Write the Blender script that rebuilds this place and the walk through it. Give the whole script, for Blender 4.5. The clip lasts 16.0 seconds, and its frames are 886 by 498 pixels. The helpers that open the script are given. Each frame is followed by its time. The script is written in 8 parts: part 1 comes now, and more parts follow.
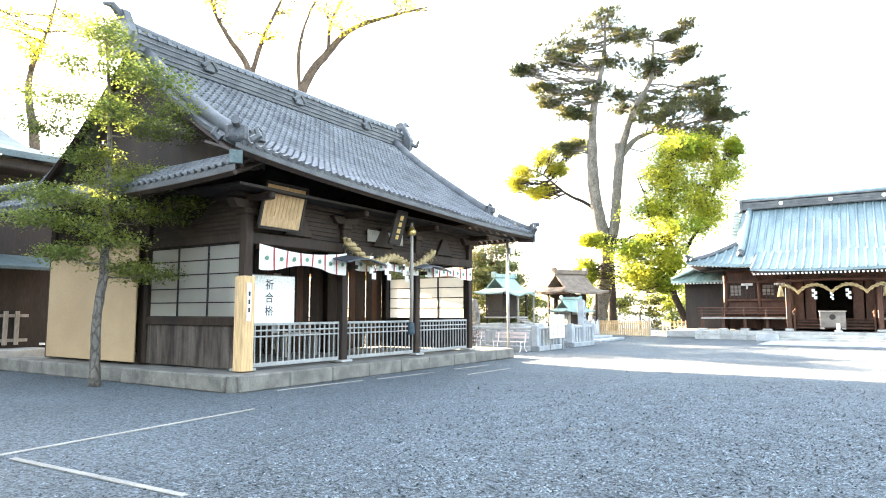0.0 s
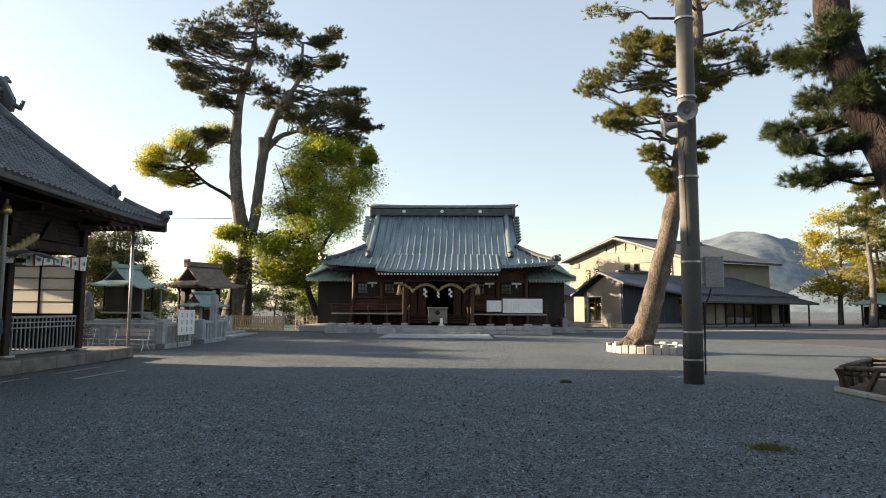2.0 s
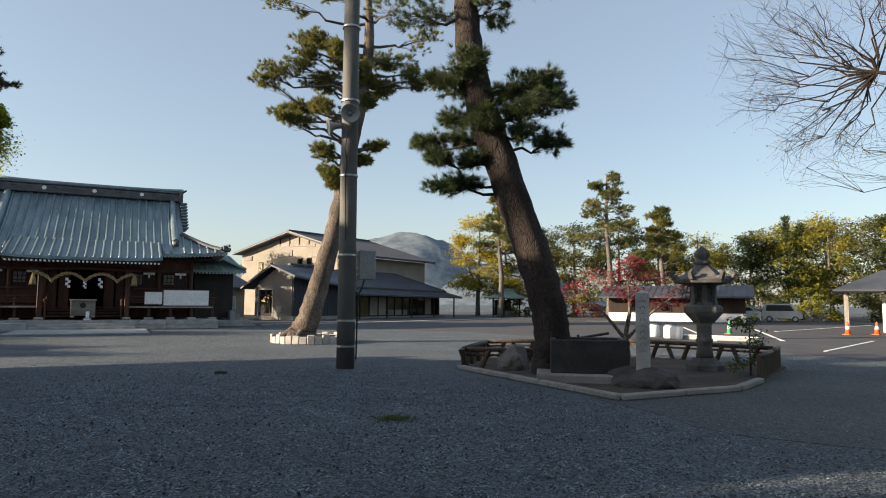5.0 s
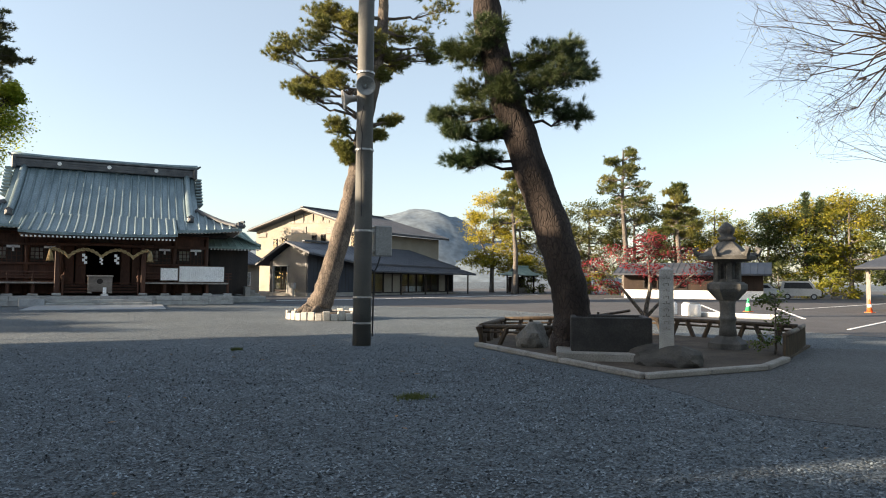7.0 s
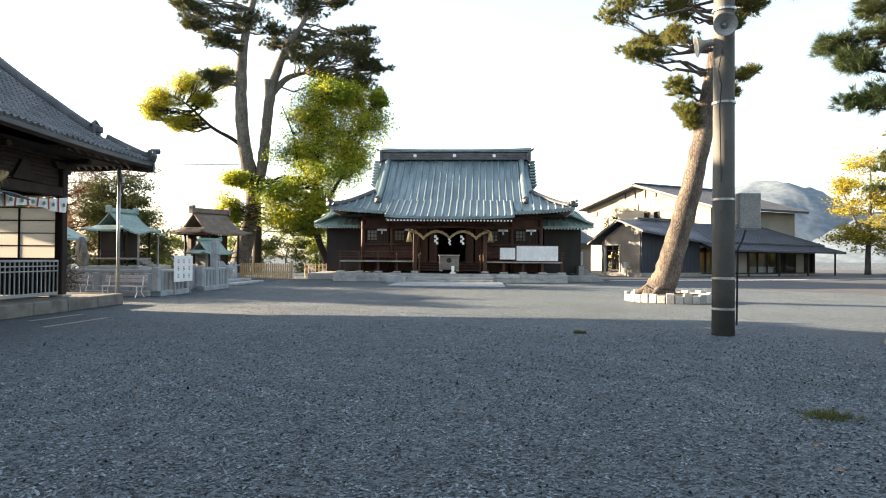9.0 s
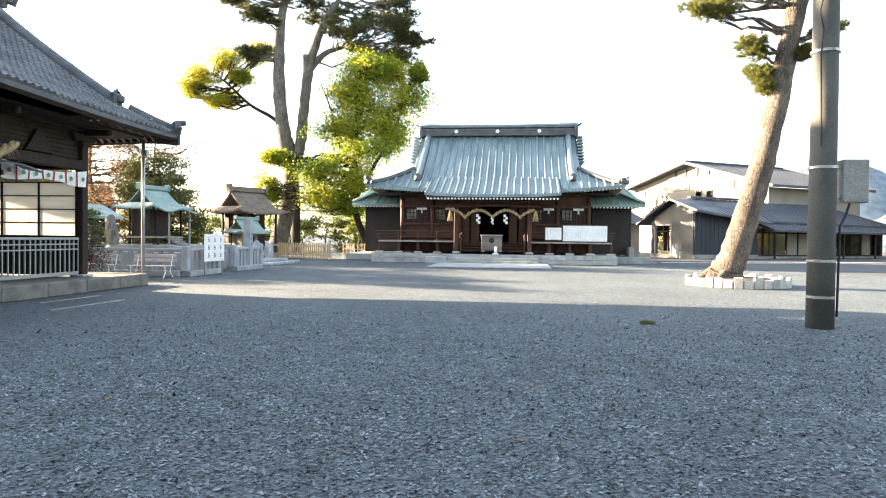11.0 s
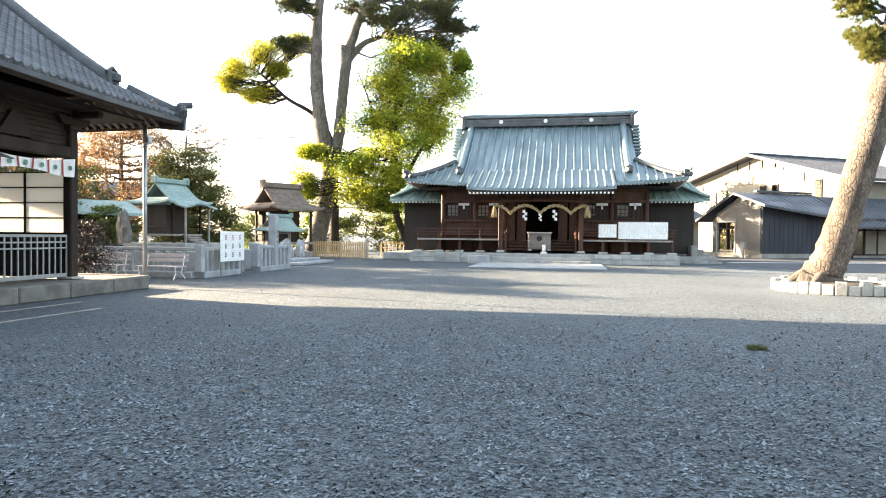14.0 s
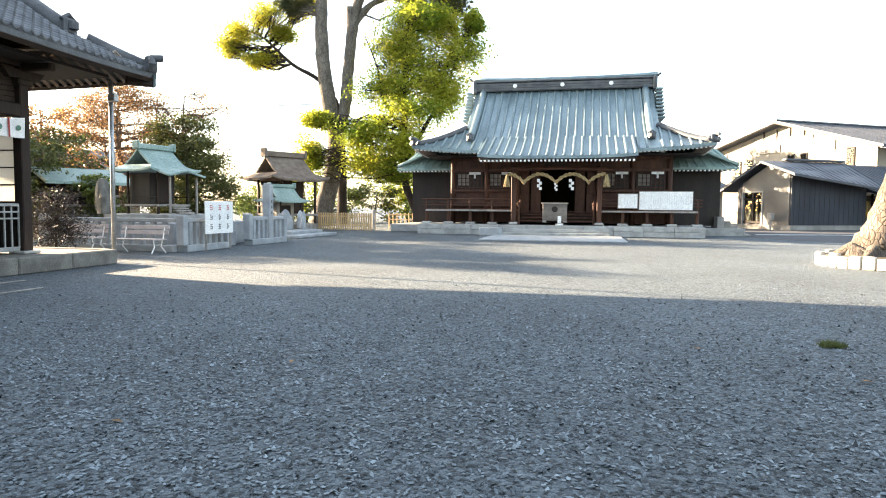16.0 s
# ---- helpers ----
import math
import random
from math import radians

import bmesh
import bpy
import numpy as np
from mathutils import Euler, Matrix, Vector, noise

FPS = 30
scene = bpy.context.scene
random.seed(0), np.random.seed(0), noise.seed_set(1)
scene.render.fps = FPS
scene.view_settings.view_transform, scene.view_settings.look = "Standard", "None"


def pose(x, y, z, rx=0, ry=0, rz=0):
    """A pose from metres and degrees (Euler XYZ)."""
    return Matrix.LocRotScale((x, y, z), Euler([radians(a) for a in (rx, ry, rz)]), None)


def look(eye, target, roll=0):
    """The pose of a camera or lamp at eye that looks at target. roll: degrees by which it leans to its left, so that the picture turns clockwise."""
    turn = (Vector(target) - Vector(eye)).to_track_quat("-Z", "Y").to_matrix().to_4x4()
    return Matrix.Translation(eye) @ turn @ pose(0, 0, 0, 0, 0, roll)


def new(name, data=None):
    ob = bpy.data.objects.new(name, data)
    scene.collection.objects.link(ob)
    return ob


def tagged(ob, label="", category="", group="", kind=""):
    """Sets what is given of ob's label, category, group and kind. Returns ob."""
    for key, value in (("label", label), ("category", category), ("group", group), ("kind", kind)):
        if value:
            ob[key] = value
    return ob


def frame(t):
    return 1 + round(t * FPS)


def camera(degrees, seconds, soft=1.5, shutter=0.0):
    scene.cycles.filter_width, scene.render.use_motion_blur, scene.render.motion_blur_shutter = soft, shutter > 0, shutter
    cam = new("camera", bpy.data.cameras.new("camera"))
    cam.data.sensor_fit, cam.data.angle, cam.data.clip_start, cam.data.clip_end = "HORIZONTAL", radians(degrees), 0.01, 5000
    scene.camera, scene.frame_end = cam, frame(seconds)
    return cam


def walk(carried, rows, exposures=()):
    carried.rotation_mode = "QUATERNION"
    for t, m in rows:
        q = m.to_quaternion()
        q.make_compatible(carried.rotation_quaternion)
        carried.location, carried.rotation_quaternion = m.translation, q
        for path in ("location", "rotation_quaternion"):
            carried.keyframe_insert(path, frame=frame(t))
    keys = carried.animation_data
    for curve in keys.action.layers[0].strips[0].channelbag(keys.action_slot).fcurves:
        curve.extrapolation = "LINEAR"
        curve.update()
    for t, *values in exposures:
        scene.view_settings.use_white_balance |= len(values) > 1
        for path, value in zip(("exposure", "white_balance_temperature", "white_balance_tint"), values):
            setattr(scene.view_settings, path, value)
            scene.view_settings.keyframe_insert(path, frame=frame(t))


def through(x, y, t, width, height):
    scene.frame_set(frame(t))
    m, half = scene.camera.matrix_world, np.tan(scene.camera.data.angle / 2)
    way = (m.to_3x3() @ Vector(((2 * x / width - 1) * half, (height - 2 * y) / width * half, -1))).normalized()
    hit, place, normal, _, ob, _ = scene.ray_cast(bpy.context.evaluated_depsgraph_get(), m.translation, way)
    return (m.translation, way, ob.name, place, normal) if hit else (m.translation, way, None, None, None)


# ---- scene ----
cam = camera(68.8, 16.0, soft=1.0)
TURN = 28.5  # the court's own axes against the walk's
PATH = [
    (0, (0.833, -0.004, 1.567), (0.678, 1.98, 1.761), 0.0),
    (0.5, (0.903, 0.06, 1.61), (0.981, 2.05, 1.797), 0.2),
    (1, (0.974, 0.033, 1.577), (1.328, 1.993, 1.764), 0.2),
    (1.5, (0.953, 0.036, 1.596), (1.601, 1.92, 1.779), 0.3),
    (2, (0.887, 0.032, 1.615), (1.786, 1.809, 1.796), 0.4),
    (2.5, (0.951, -0.033, 1.603), (2.046, 1.631, 1.785), 0.3),
    (3, (0.915, -0.173, 1.557), (2.197, 1.351, 1.74), 0.2),
    (3.5, (0.964, -0.211, 1.57), (2.394, 1.175, 1.75), 0.1),
    (4, (0.945, -0.257, 1.559), (2.49, 1.0, 1.739), 0.2),
    (4.5, (0.981, -0.315, 1.54), (2.611, 0.83, 1.721), 0.3),
    (7, (1.168, -0.094, 1.526), (2.781, 1.085, 1.623), 0.5),
    (7.5, (1.258, 0.191, 1.526), (2.69, 1.585, 1.603), 0.6),
    (8, (1.43, 0.478, 1.503), (2.547, 2.136, 1.559), 0.6),
    (8.5, (1.614, 0.845, 1.479), (2.513, 2.632, 1.519), 0.5),
    (9, (1.838, 1.21, 1.484), (2.695, 3.017, 1.51), 0.5),
    (9.5, (1.99, 1.58, 1.482), (2.822, 3.399, 1.493), 0.5),
    (10, (2.099, 1.951, 1.46), (2.903, 3.782, 1.448), 0.6),
    (12.5, (3.067, 3.929, 1.422), (3.718, 5.82, 1.381), 0.6),
    (13, (3.227, 4.361, 1.425), (3.859, 6.258, 1.384), 0.6),
    (13.5, (3.428, 4.751, 1.399), (4.055, 6.649, 1.357), 0.6),
    (14, (3.573, 5.132, 1.385), (4.181, 7.036, 1.345), 0.6),
    (14.5, (3.778, 5.51, 1.355), (4.38, 7.417, 1.302), 0.6),
    (15, (3.98, 5.93, 1.312), (4.551, 7.845, 1.241), 0.5),
    (15.5, (4.229, 6.356, 1.315), (4.795, 8.271, 1.208), 0.6),
    (16, (4.442, 6.771, 1.303), (5.003, 8.687, 1.178), 0.5),
]
EXPOSURES = [(0, 4.5, 7000, 10), (0.3, 3.7, 7000, 10), (0.5, 2.5, 7000, 10), (0.7, 1.8, 7000, 10), (1.0, 0.95, 6900, 10), (1.5, 1.75, 7100, 10), (2.5, 1.65, 6900, 10), (3.5, 1.1, 6500, 10), (4.5, 1.15, 6400, 10), (7.0, 1.75, 6700, 10), (7.5, 1.55, 6700, 10), (9.0, 2.5, 6900, 10), (10.0, 3.05, 6900, 10), (12.5, 3.35, 7000, 10), (16, 3.25, 7000, 10)]
walk(cam, [(t, pose(0, 0, 0, 0, 0, TURN) @ look(eye, target, roll)) for t, eye, target, roll in PATH], EXPOSURES)

# ---- light: a low sun behind the gate hall, clear sky ----
SUN_DIR = Vector((-0.9767 * math.cos(radians(14.7)), 0.2147 * math.cos(radians(14.7)), math.sin(radians(14.7))))
world = bpy.data.worlds.new("sky")
scene.world = world
world.use_nodes = True
wn = world.node_tree
sky = wn.nodes.new("ShaderNodeTexSky")
sky.sky_type = 'NISHITA'
sky.sun_disc = False
sky.sun_elevation = radians(14.7)
sky.sun_rotation = radians(282.4)
sky.air_density, sky.dust_density, sky.ozone_density = 1.0, 1.2, 1.0
wn.nodes["Background"].inputs["Strength"].default_value = 0.07
haze = wn.nodes.new("ShaderNodeMix")
haze.data_type = 'RGBA'
haze.inputs[0].default_value = 0.2
haze.inputs[7].default_value = (6.5, 7.2, 8.0, 1)
wn.links.new(sky.outputs[0], haze.inputs[6])
wn.links.new(haze.outputs[2], wn.nodes["Background"].inputs["Color"])
sun_data = bpy.data.lights.new("sun", 'SUN')
sun_data.energy, sun_data.angle, sun_data.color = 5.0, radians(0.6), (1.0, 0.8, 0.58)
sun = new("sun", sun_data)
sun.matrix_world = look(SUN_DIR * 80, (0, 0, 0))


# ---- materials ----
def mat(name, c1, c2, scale=1.5, rough=0.8, metal=0.0, bump=0.3, fine=40.0, stretch=(1, 1, 1), depth=0.01, spec=0.4, rand=0.0, island=0.0):
    """Two colours mixed by broad noise, darkened and roughened by fine noise."""
    m = bpy.data.materials.new(name)
    m.use_nodes = True
    nt = m.node_tree
    b = nt.nodes["Principled BSDF"]
    geo = nt.nodes.new("ShaderNodeTexCoord")
    mp = nt.nodes.new("ShaderNodeMapping")
    mp.inputs["Scale"].default_value = stretch
    nt.links.new(geo.outputs["Object"], mp.inputs["Vector"])
    oi = nt.nodes.new("ShaderNodeObjectInfo")
    mul = nt.nodes.new("ShaderNodeMath")
    mul.operation = 'MULTIPLY'
    mul.inputs[1].default_value = 37.0
    nt.links.new(oi.outputs["Random"], mul.inputs[0])
    nt.links.new(mul.outputs[0], mp.inputs["Location"])
    n1 = nt.nodes.new("ShaderNodeTexNoise")
    n1.inputs["Scale"].default_value, n1.inputs["Detail"].default_value = scale, 5
    n2 = nt.nodes.new("ShaderNodeTexNoise")
    n2.inputs["Scale"].default_value, n2.inputs["Detail"].default_value = fine, 4
    for n in (n1, n2):
        nt.links.new(mp.outputs[0], n.inputs["Vector"])
    ramp = nt.nodes.new("ShaderNodeMapRange")
    ramp.inputs[1].default_value, ramp.inputs[2].default_value = 0.35, 0.65
    nt.links.new(n1.outputs["Fac"], ramp.inputs[0])
    mix = nt.nodes.new("ShaderNodeMix")
    mix.data_type = 'RGBA'
    mix.inputs[6].default_value, mix.inputs[7].default_value = (*c1, 1), (*c2, 1)
    nt.links.new(ramp.outputs[0], mix.inputs[0])
    hsv = nt.nodes.new("ShaderNodeHueSaturation")
    vr = nt.nodes.new("ShaderNodeMapRange")
    vr.inputs[1].default_value, vr.inputs[2].default_value, vr.inputs[3].default_value, vr.inputs[4].default_value = 0.3, 0.7, 0.72, 1.25
    nt.links.new(n2.outputs["Fac"], vr.inputs[0])
    last = vr.outputs[0]
    if rand or island:
        rr = nt.nodes.new("ShaderNodeMapRange")
        rr.inputs[3].default_value, rr.inputs[4].default_value = 1 - rand, 1 + rand
        nt.links.new(oi.outputs["Random"], rr.inputs[0])
        isl = nt.nodes.new("ShaderNodeNewGeometry")
        ir = nt.nodes.new("ShaderNodeMapRange")
        ir.inputs[3].default_value, ir.inputs[4].default_value = 1 - max(rand, island), 1 + max(rand, island)
        nt.links.new(isl.outputs["Random Per Island"], ir.inputs[0])
        for other in (rr, ir):
            m2 = nt.nodes.new("ShaderNodeMath")
            m2.operation = 'MULTIPLY'
            nt.links.new(last, m2.inputs[0])
            nt.links.new(other.outputs[0], m2.inputs[1])
            last = m2.outputs[0]
    nt.links.new(last, hsv.inputs["Value"])
    nt.links.new(mix.outputs[2], hsv.inputs["Color"])
    nt.links.new(hsv.outputs[0], b.inputs["Base Color"])
    b.inputs["Roughness"].default_value, b.inputs["Metallic"].default_value = rough, metal
    b.inputs["Specular IOR Level"].default_value = spec
    if bump:
        bp = nt.nodes.new("ShaderNodeBump")
        bp.inputs["Strength"].default_value, bp.inputs["Distance"].default_value = bump, depth
        nt.links.new(n2.outputs["Fac"], bp.inputs["Height"])
        nt.links.new(bp.outputs[0], b.inputs["Normal"])
    return m


def leaf_mat(name, c1, c2, through=0.45, scale=0.4):
    """Leaves: a little gloss, light coming through, colour varied leaf by leaf and over the crown."""
    m = bpy.data.materials.new(name)
    m.use_nodes = True
    nt = m.node_tree
    b, out = nt.nodes["Principled BSDF"], nt.nodes["Material Output"]
    geo = nt.nodes.new("ShaderNodeNewGeometry")
    n1 = nt.nodes.new("ShaderNodeTexNoise")
    n1.inputs["Scale"].default_value = scale
    nt.links.new(geo.outputs["Position"], n1.inputs["Vector"])
    add = nt.nodes.new("ShaderNodeMath")
    add.operation = 'MULTIPLY_ADD'
    add.inputs[1].default_value = 0.6
    nt.links.new(geo.outputs["Random Per Island"], add.inputs[0])
    r = nt.nodes.new("ShaderNodeMapRange")
    r.inputs[1].default_value, r.inputs[2].default_value, r.inputs[3].default_value, r.inputs[4].default_value = 0.35, 0.65, -0.2, 0.6
    nt.links.new(n1.outputs["Fac"], r.inputs[0])
    nt.links.new(r.outputs[0], add.inputs[2])
    mix = nt.nodes.new("ShaderNodeMix")
    mix.data_type = 'RGBA'
    mix.inputs[6].default_value, mix.inputs[7].default_value = (*c1, 1), (*c2, 1)
    nt.links.new(add.outputs[0], mix.inputs[0])
    nt.links.new(mix.outputs[2], b.inputs["Base Color"])
    b.inputs["Roughness"].default_value = 0.55
    tr = nt.nodes.new("ShaderNodeBsdfTranslucent")
    nt.links.new(mix.outputs[2], tr.inputs["Color"])
    ms = nt.nodes.new("ShaderNodeMixShader")
    ms.inputs[0].default_value = through
    nt.links.new(b.outputs[0], ms.inputs[1])
    nt.links.new(tr.outputs[0], ms.inputs[2])
    nt.links.new(ms.outputs[0], out.inputs["Surface"])
    return m


def gravel_mat(name, dark, light, cell=34.0, height=0.02):
    """Crushed stone: cells of their own grey, broad worn patches, relief by the cells' edges."""
    m = bpy.data.materials.new(name)
    m.use_nodes = True
    nt = m.node_tree
    b = nt.nodes["Principled BSDF"]
    geo = nt.nodes.new("ShaderNodeNewGeometry")
    warp = nt.nodes.new("ShaderNodeTexNoise")
    warp.inputs["Scale"].default_value = 25
    nt.links.new(geo.outputs["Position"], warp.inputs["Vector"])
    wmix = nt.nodes.new("ShaderNodeMix")
    wmix.data_type = 'VECTOR'
    wmix.inputs[0].default_value = 0.02
    nt.links.new(geo.outputs["Position"], wmix.inputs[4])
    nt.links.new(warp.outputs["Color"], wmix.inputs[5])
    vor = nt.nodes.new("ShaderNodeTexVoronoi")
    vor.inputs["Scale"].default_value = cell
    nt.links.new(wmix.outputs[1], vor.inputs["Vector"])
    n1 = nt.nodes.new("ShaderNodeTexNoise")
    n1.inputs["Scale"].default_value, n1.inputs["Detail"].default_value = 0.35, 6
    nt.links.new(geo.outputs["Position"], n1.inputs["Vector"])
    sep = nt.nodes.new("ShaderNodeSeparateColor")
    nt.links.new(vor.outputs["Color"], sep.inputs[0])
    mix = nt.nodes.new("ShaderNodeMix")
    mix.data_type = 'RGBA'
    mix.inputs[6].default_value, mix.inputs[7].default_value = (*dark, 1), (*light, 1)
    nt.links.new(sep.outputs[0], mix.inputs[0])
    hsv = nt.nodes.new("ShaderNodeHueSaturation")
    r = nt.nodes.new("ShaderNodeMapRange")
    r.inputs[1].default_value, r.inputs[2].default_value, r.inputs[3].default_value, r.inputs[4].default_value = 0.3, 0.7, 0.8, 1.2
    nt.links.new(n1.outputs["Fac"], r.inputs[0])
    nt.links.new(r.outputs[0], hsv.inputs["Value"])
    nt.links.new(mix.outputs[2], hsv.inputs["Color"])
    nt.links.new(hsv.outputs[0], b.inputs["Base Color"])
    b.inputs["Roughness"].default_value = 0.75
    bp = nt.nodes.new("ShaderNodeBump")
    bp.invert = True
    bp.inputs["Strength"].default_value, bp.inputs["Distance"].default_value = 1.0, height
    nt.links.new(vor.outputs["Distance"], bp.inputs["Height"])
    nt.links.new(bp.outputs[0], b.inputs["Normal"])
    return m


def glass_mat(name, tint=(0.8, 0.85, 0.88)):
    m = bpy.data.materials.new(name)
    m.use_nodes = True
    b = m.node_tree.nodes["Principled BSDF"]
    b.inputs["Base Color"].default_value = (*tint, 1)
    b.inputs["Transmission Weight"].default_value = 1.0
    b.inputs["Roughness"].default_value = 0.02
    b.inputs["IOR"].default_value = 1.45
    return m


def paper_mat(name):
    """Shoji paper: white, with light coming through."""
    m = bpy.data.materials.new(name)
    m.use_nodes = True
    nt = m.node_tree
    b, out = nt.nodes["Principled BSDF"], nt.nodes["Material Output"]
    n1 = nt.nodes.new("ShaderNodeTexNoise")
    n1.inputs["Scale"].default_value = 3
    mix = nt.nodes.new("ShaderNodeMix")
    mix.data_type = 'RGBA'
    mix.inputs[6].default_value, mix.inputs[7].default_value = (0.8, 0.79, 0.76, 1), (0.72, 0.7, 0.65, 1)
    nt.links.new(n1.outputs["Fac"], mix.inputs[0])
    nt.links.new(mix.outputs[2], b.inputs["Base Color"])
    b.inputs["Roughness"].default_value = 0.9
    tr = nt.nodes.new("ShaderNodeBsdfTranslucent")
    nt.links.new(mix.outputs[2], tr.inputs["Color"])
    ms = nt.nodes.new("ShaderNodeMixShader")
    ms.inputs[0].default_value = 0.85
    nt.links.new(b.outputs[0], ms.inputs[1])
    nt.links.new(tr.outputs[0], ms.inputs[2])
    nt.links.new(ms.outputs[0], out.inputs["Surface"])
    return m


GRAVEL = gravel_mat("gravel", (0.02, 0.027, 0.033), (0.142, 0.176, 0.202), 42.0, 0.035)
ASPHALT = mat("asphalt", (0.055, 0.055, 0.06), (0.075, 0.075, 0.08), 0.6, 0.85, fine=90)
EARTH = mat("earth", (0.055, 0.042, 0.032), (0.095, 0.075, 0.055), 2, 0.95, fine=30, bump=0.8, depth=0.03)
DARK_WOOD = mat("dark aged wood", (0.018, 0.0108, 0.008), (0.037, 0.023, 0.016), 2, 0.7, fine=30, stretch=(1, 1, 0.15), spec=0.3)
HALL_WOOD = mat("red-brown aged wood", (0.05, 0.022, 0.014), (0.085, 0.038, 0.024), 2, 0.65, fine=30, stretch=(1, 1, 0.15), spec=0.3)
BLACK_WOOD = mat("blackened wood", (0.018, 0.014, 0.012), (0.03, 0.022, 0.018), 2, 0.7, fine=30, stretch=(1, 1, 0.15))
PALE_WOOD = mat("pale new wood", (0.55, 0.36, 0.18), (0.65, 0.45, 0.25), 2, 0.6, fine=25, stretch=(1, 1, 0.1))
TAN_BOARD = mat("tan hardboard", (0.36, 0.25, 0.15), (0.42, 0.30, 0.18), 0.8, 0.8, fine=60, bump=0.1)
GREY_WOOD = mat("grey weathered wood", (0.22, 0.2, 0.18), (0.34, 0.31, 0.28), 3, 0.8, fine=30, stretch=(1, 1, 0.15))
COPPER = mat("green copper sheet", (0.13, 0.185, 0.205), (0.225, 0.295, 0.32), 0.7, 0.36, 0.35, fine=14, bump=0.15, stretch=(1.5, 0.35, 1), spec=0.5)
COPPER_DARK = mat("weathered dark copper", (0.07, 0.1, 0.11), (0.11, 0.15, 0.155), 2, 0.6, 0.2, fine=20, bump=0.1)
COPPER_PALE = mat("pale green copper", (0.19, 0.275, 0.255), (0.28, 0.37, 0.345), 1.2, 0.5, 0.2, fine=16, bump=0.15)
TILE = mat("smoked roof tile", (0.058, 0.064, 0.075), (0.12, 0.13, 0.146), 1.2, 0.42, 0.0, fine=30, bump=0.2, rand=0.22, spec=0.5)
TILE_DARK = mat("dark ridge tile", (0.05, 0.054, 0.062), (0.095, 0.1, 0.108), 2, 0.5, 0.0, fine=30, bump=0.3, rand=0.15)
BARK_ROOF = mat("bark shingle roof", (0.13, 0.1, 0.08), (0.2, 0.16, 0.13), 3, 0.9, fine=40, bump=0.6)
STONE = mat("grey stone", (0.27, 0.27, 0.26), (0.4, 0.4, 0.385), 2.5, 0.8, fine=60, rand=0.1)
STONE_DARK = mat("dark mossy stone", (0.11, 0.105, 0.095), (0.2, 0.19, 0.17), 3, 0.85, fine=40, bump=0.6)
PALE_STONE = mat("pale granite", (0.25, 0.268, 0.285), (0.34, 0.36, 0.375), 2.5, 0.75, fine=90, bump=0.15, rand=0.06)
# darker copy of the grey stone: the lantern's shade is in the colour
LANTERN_STONE = mat("lantern stone darkened for shade", (0.07, 0.068, 0.064), (0.145, 0.142, 0.134), 3, 0.85, fine=40, bump=0.4)
WHITE_STONE = mat("white limewashed stone", (0.33, 0.315, 0.28), (0.48, 0.46, 0.425), 3, 0.85, fine=30, rand=0.15)
CONCRETE = mat("stained concrete", (0.2, 0.19, 0.172), (0.3, 0.29, 0.27), 1.5, 0.85, fine=40)
CONCRETE_DARK = mat("dark concrete pole", (0.085, 0.085, 0.08), (0.13, 0.128, 0.12), 1.2, 0.75, fine=50)
WHITE = mat("white paint", (0.76, 0.76, 0.75), (0.82, 0.82, 0.81), 2, 0.6, fine=30, bump=0.05)
CLOTH = mat("white cloth", (0.72, 0.71, 0.7), (0.8, 0.79, 0.78), 4, 0.9, fine=80, bump=0.2)
RED = mat("faded red cloth", (0.4, 0.07, 0.06), (0.5, 0.1, 0.09), 4, 0.9, fine=60, bump=0.1)
INK = mat("black ink", (0.02, 0.02, 0.022), (0.035, 0.035, 0.04), 4, 0.7, bump=0)
GREEN_INK = mat("green print", (0.1, 0.2, 0.14), (0.13, 0.25, 0.18), 4, 0.8, bump=0)
STRAW = mat("straw rope", (0.3, 0.22, 0.11), (0.42, 0.32, 0.17), 8, 0.9, fine=60, bump=0.8)
METAL = mat("galvanised steel", (0.32, 0.33, 0.34), (0.45, 0.46, 0.47), 3, 0.4, 0.7, fine=40, bump=0.05)
GREY_PAINT = mat("grey enamel", (0.25, 0.255, 0.25), (0.32, 0.325, 0.32), 3, 0.45, fine=40, bump=0.05)
BRASS = mat("brass", (0.55, 0.38, 0.12), (0.65, 0.48, 0.2), 5, 0.35, 0.8, fine=40, bump=0.05)
BEIGE = mat("beige render wall", (0.25, 0.228, 0.19), (0.31, 0.282, 0.235), 0.6, 0.85, fine=40, bump=0.1)
SMOKY = mat("smooth grey panels", (0.09, 0.09, 0.092), (0.14, 0.138, 0.135), 0.7, 0.4, fine=30, bump=0.05)
NAVY = mat("dark slate cladding", (0.02, 0.025, 0.036), (0.033, 0.039, 0.053), 1, 0.6, fine=30, stretch=(1, 1, 0.3))
SLATE = mat("slate sheet roof", (0.045, 0.052, 0.066), (0.075, 0.083, 0.1), 0.6, 0.5, 0.1, fine=20, bump=0.15)
GLASS = glass_mat("window glass")
PAPER = paper_mat("shoji paper")


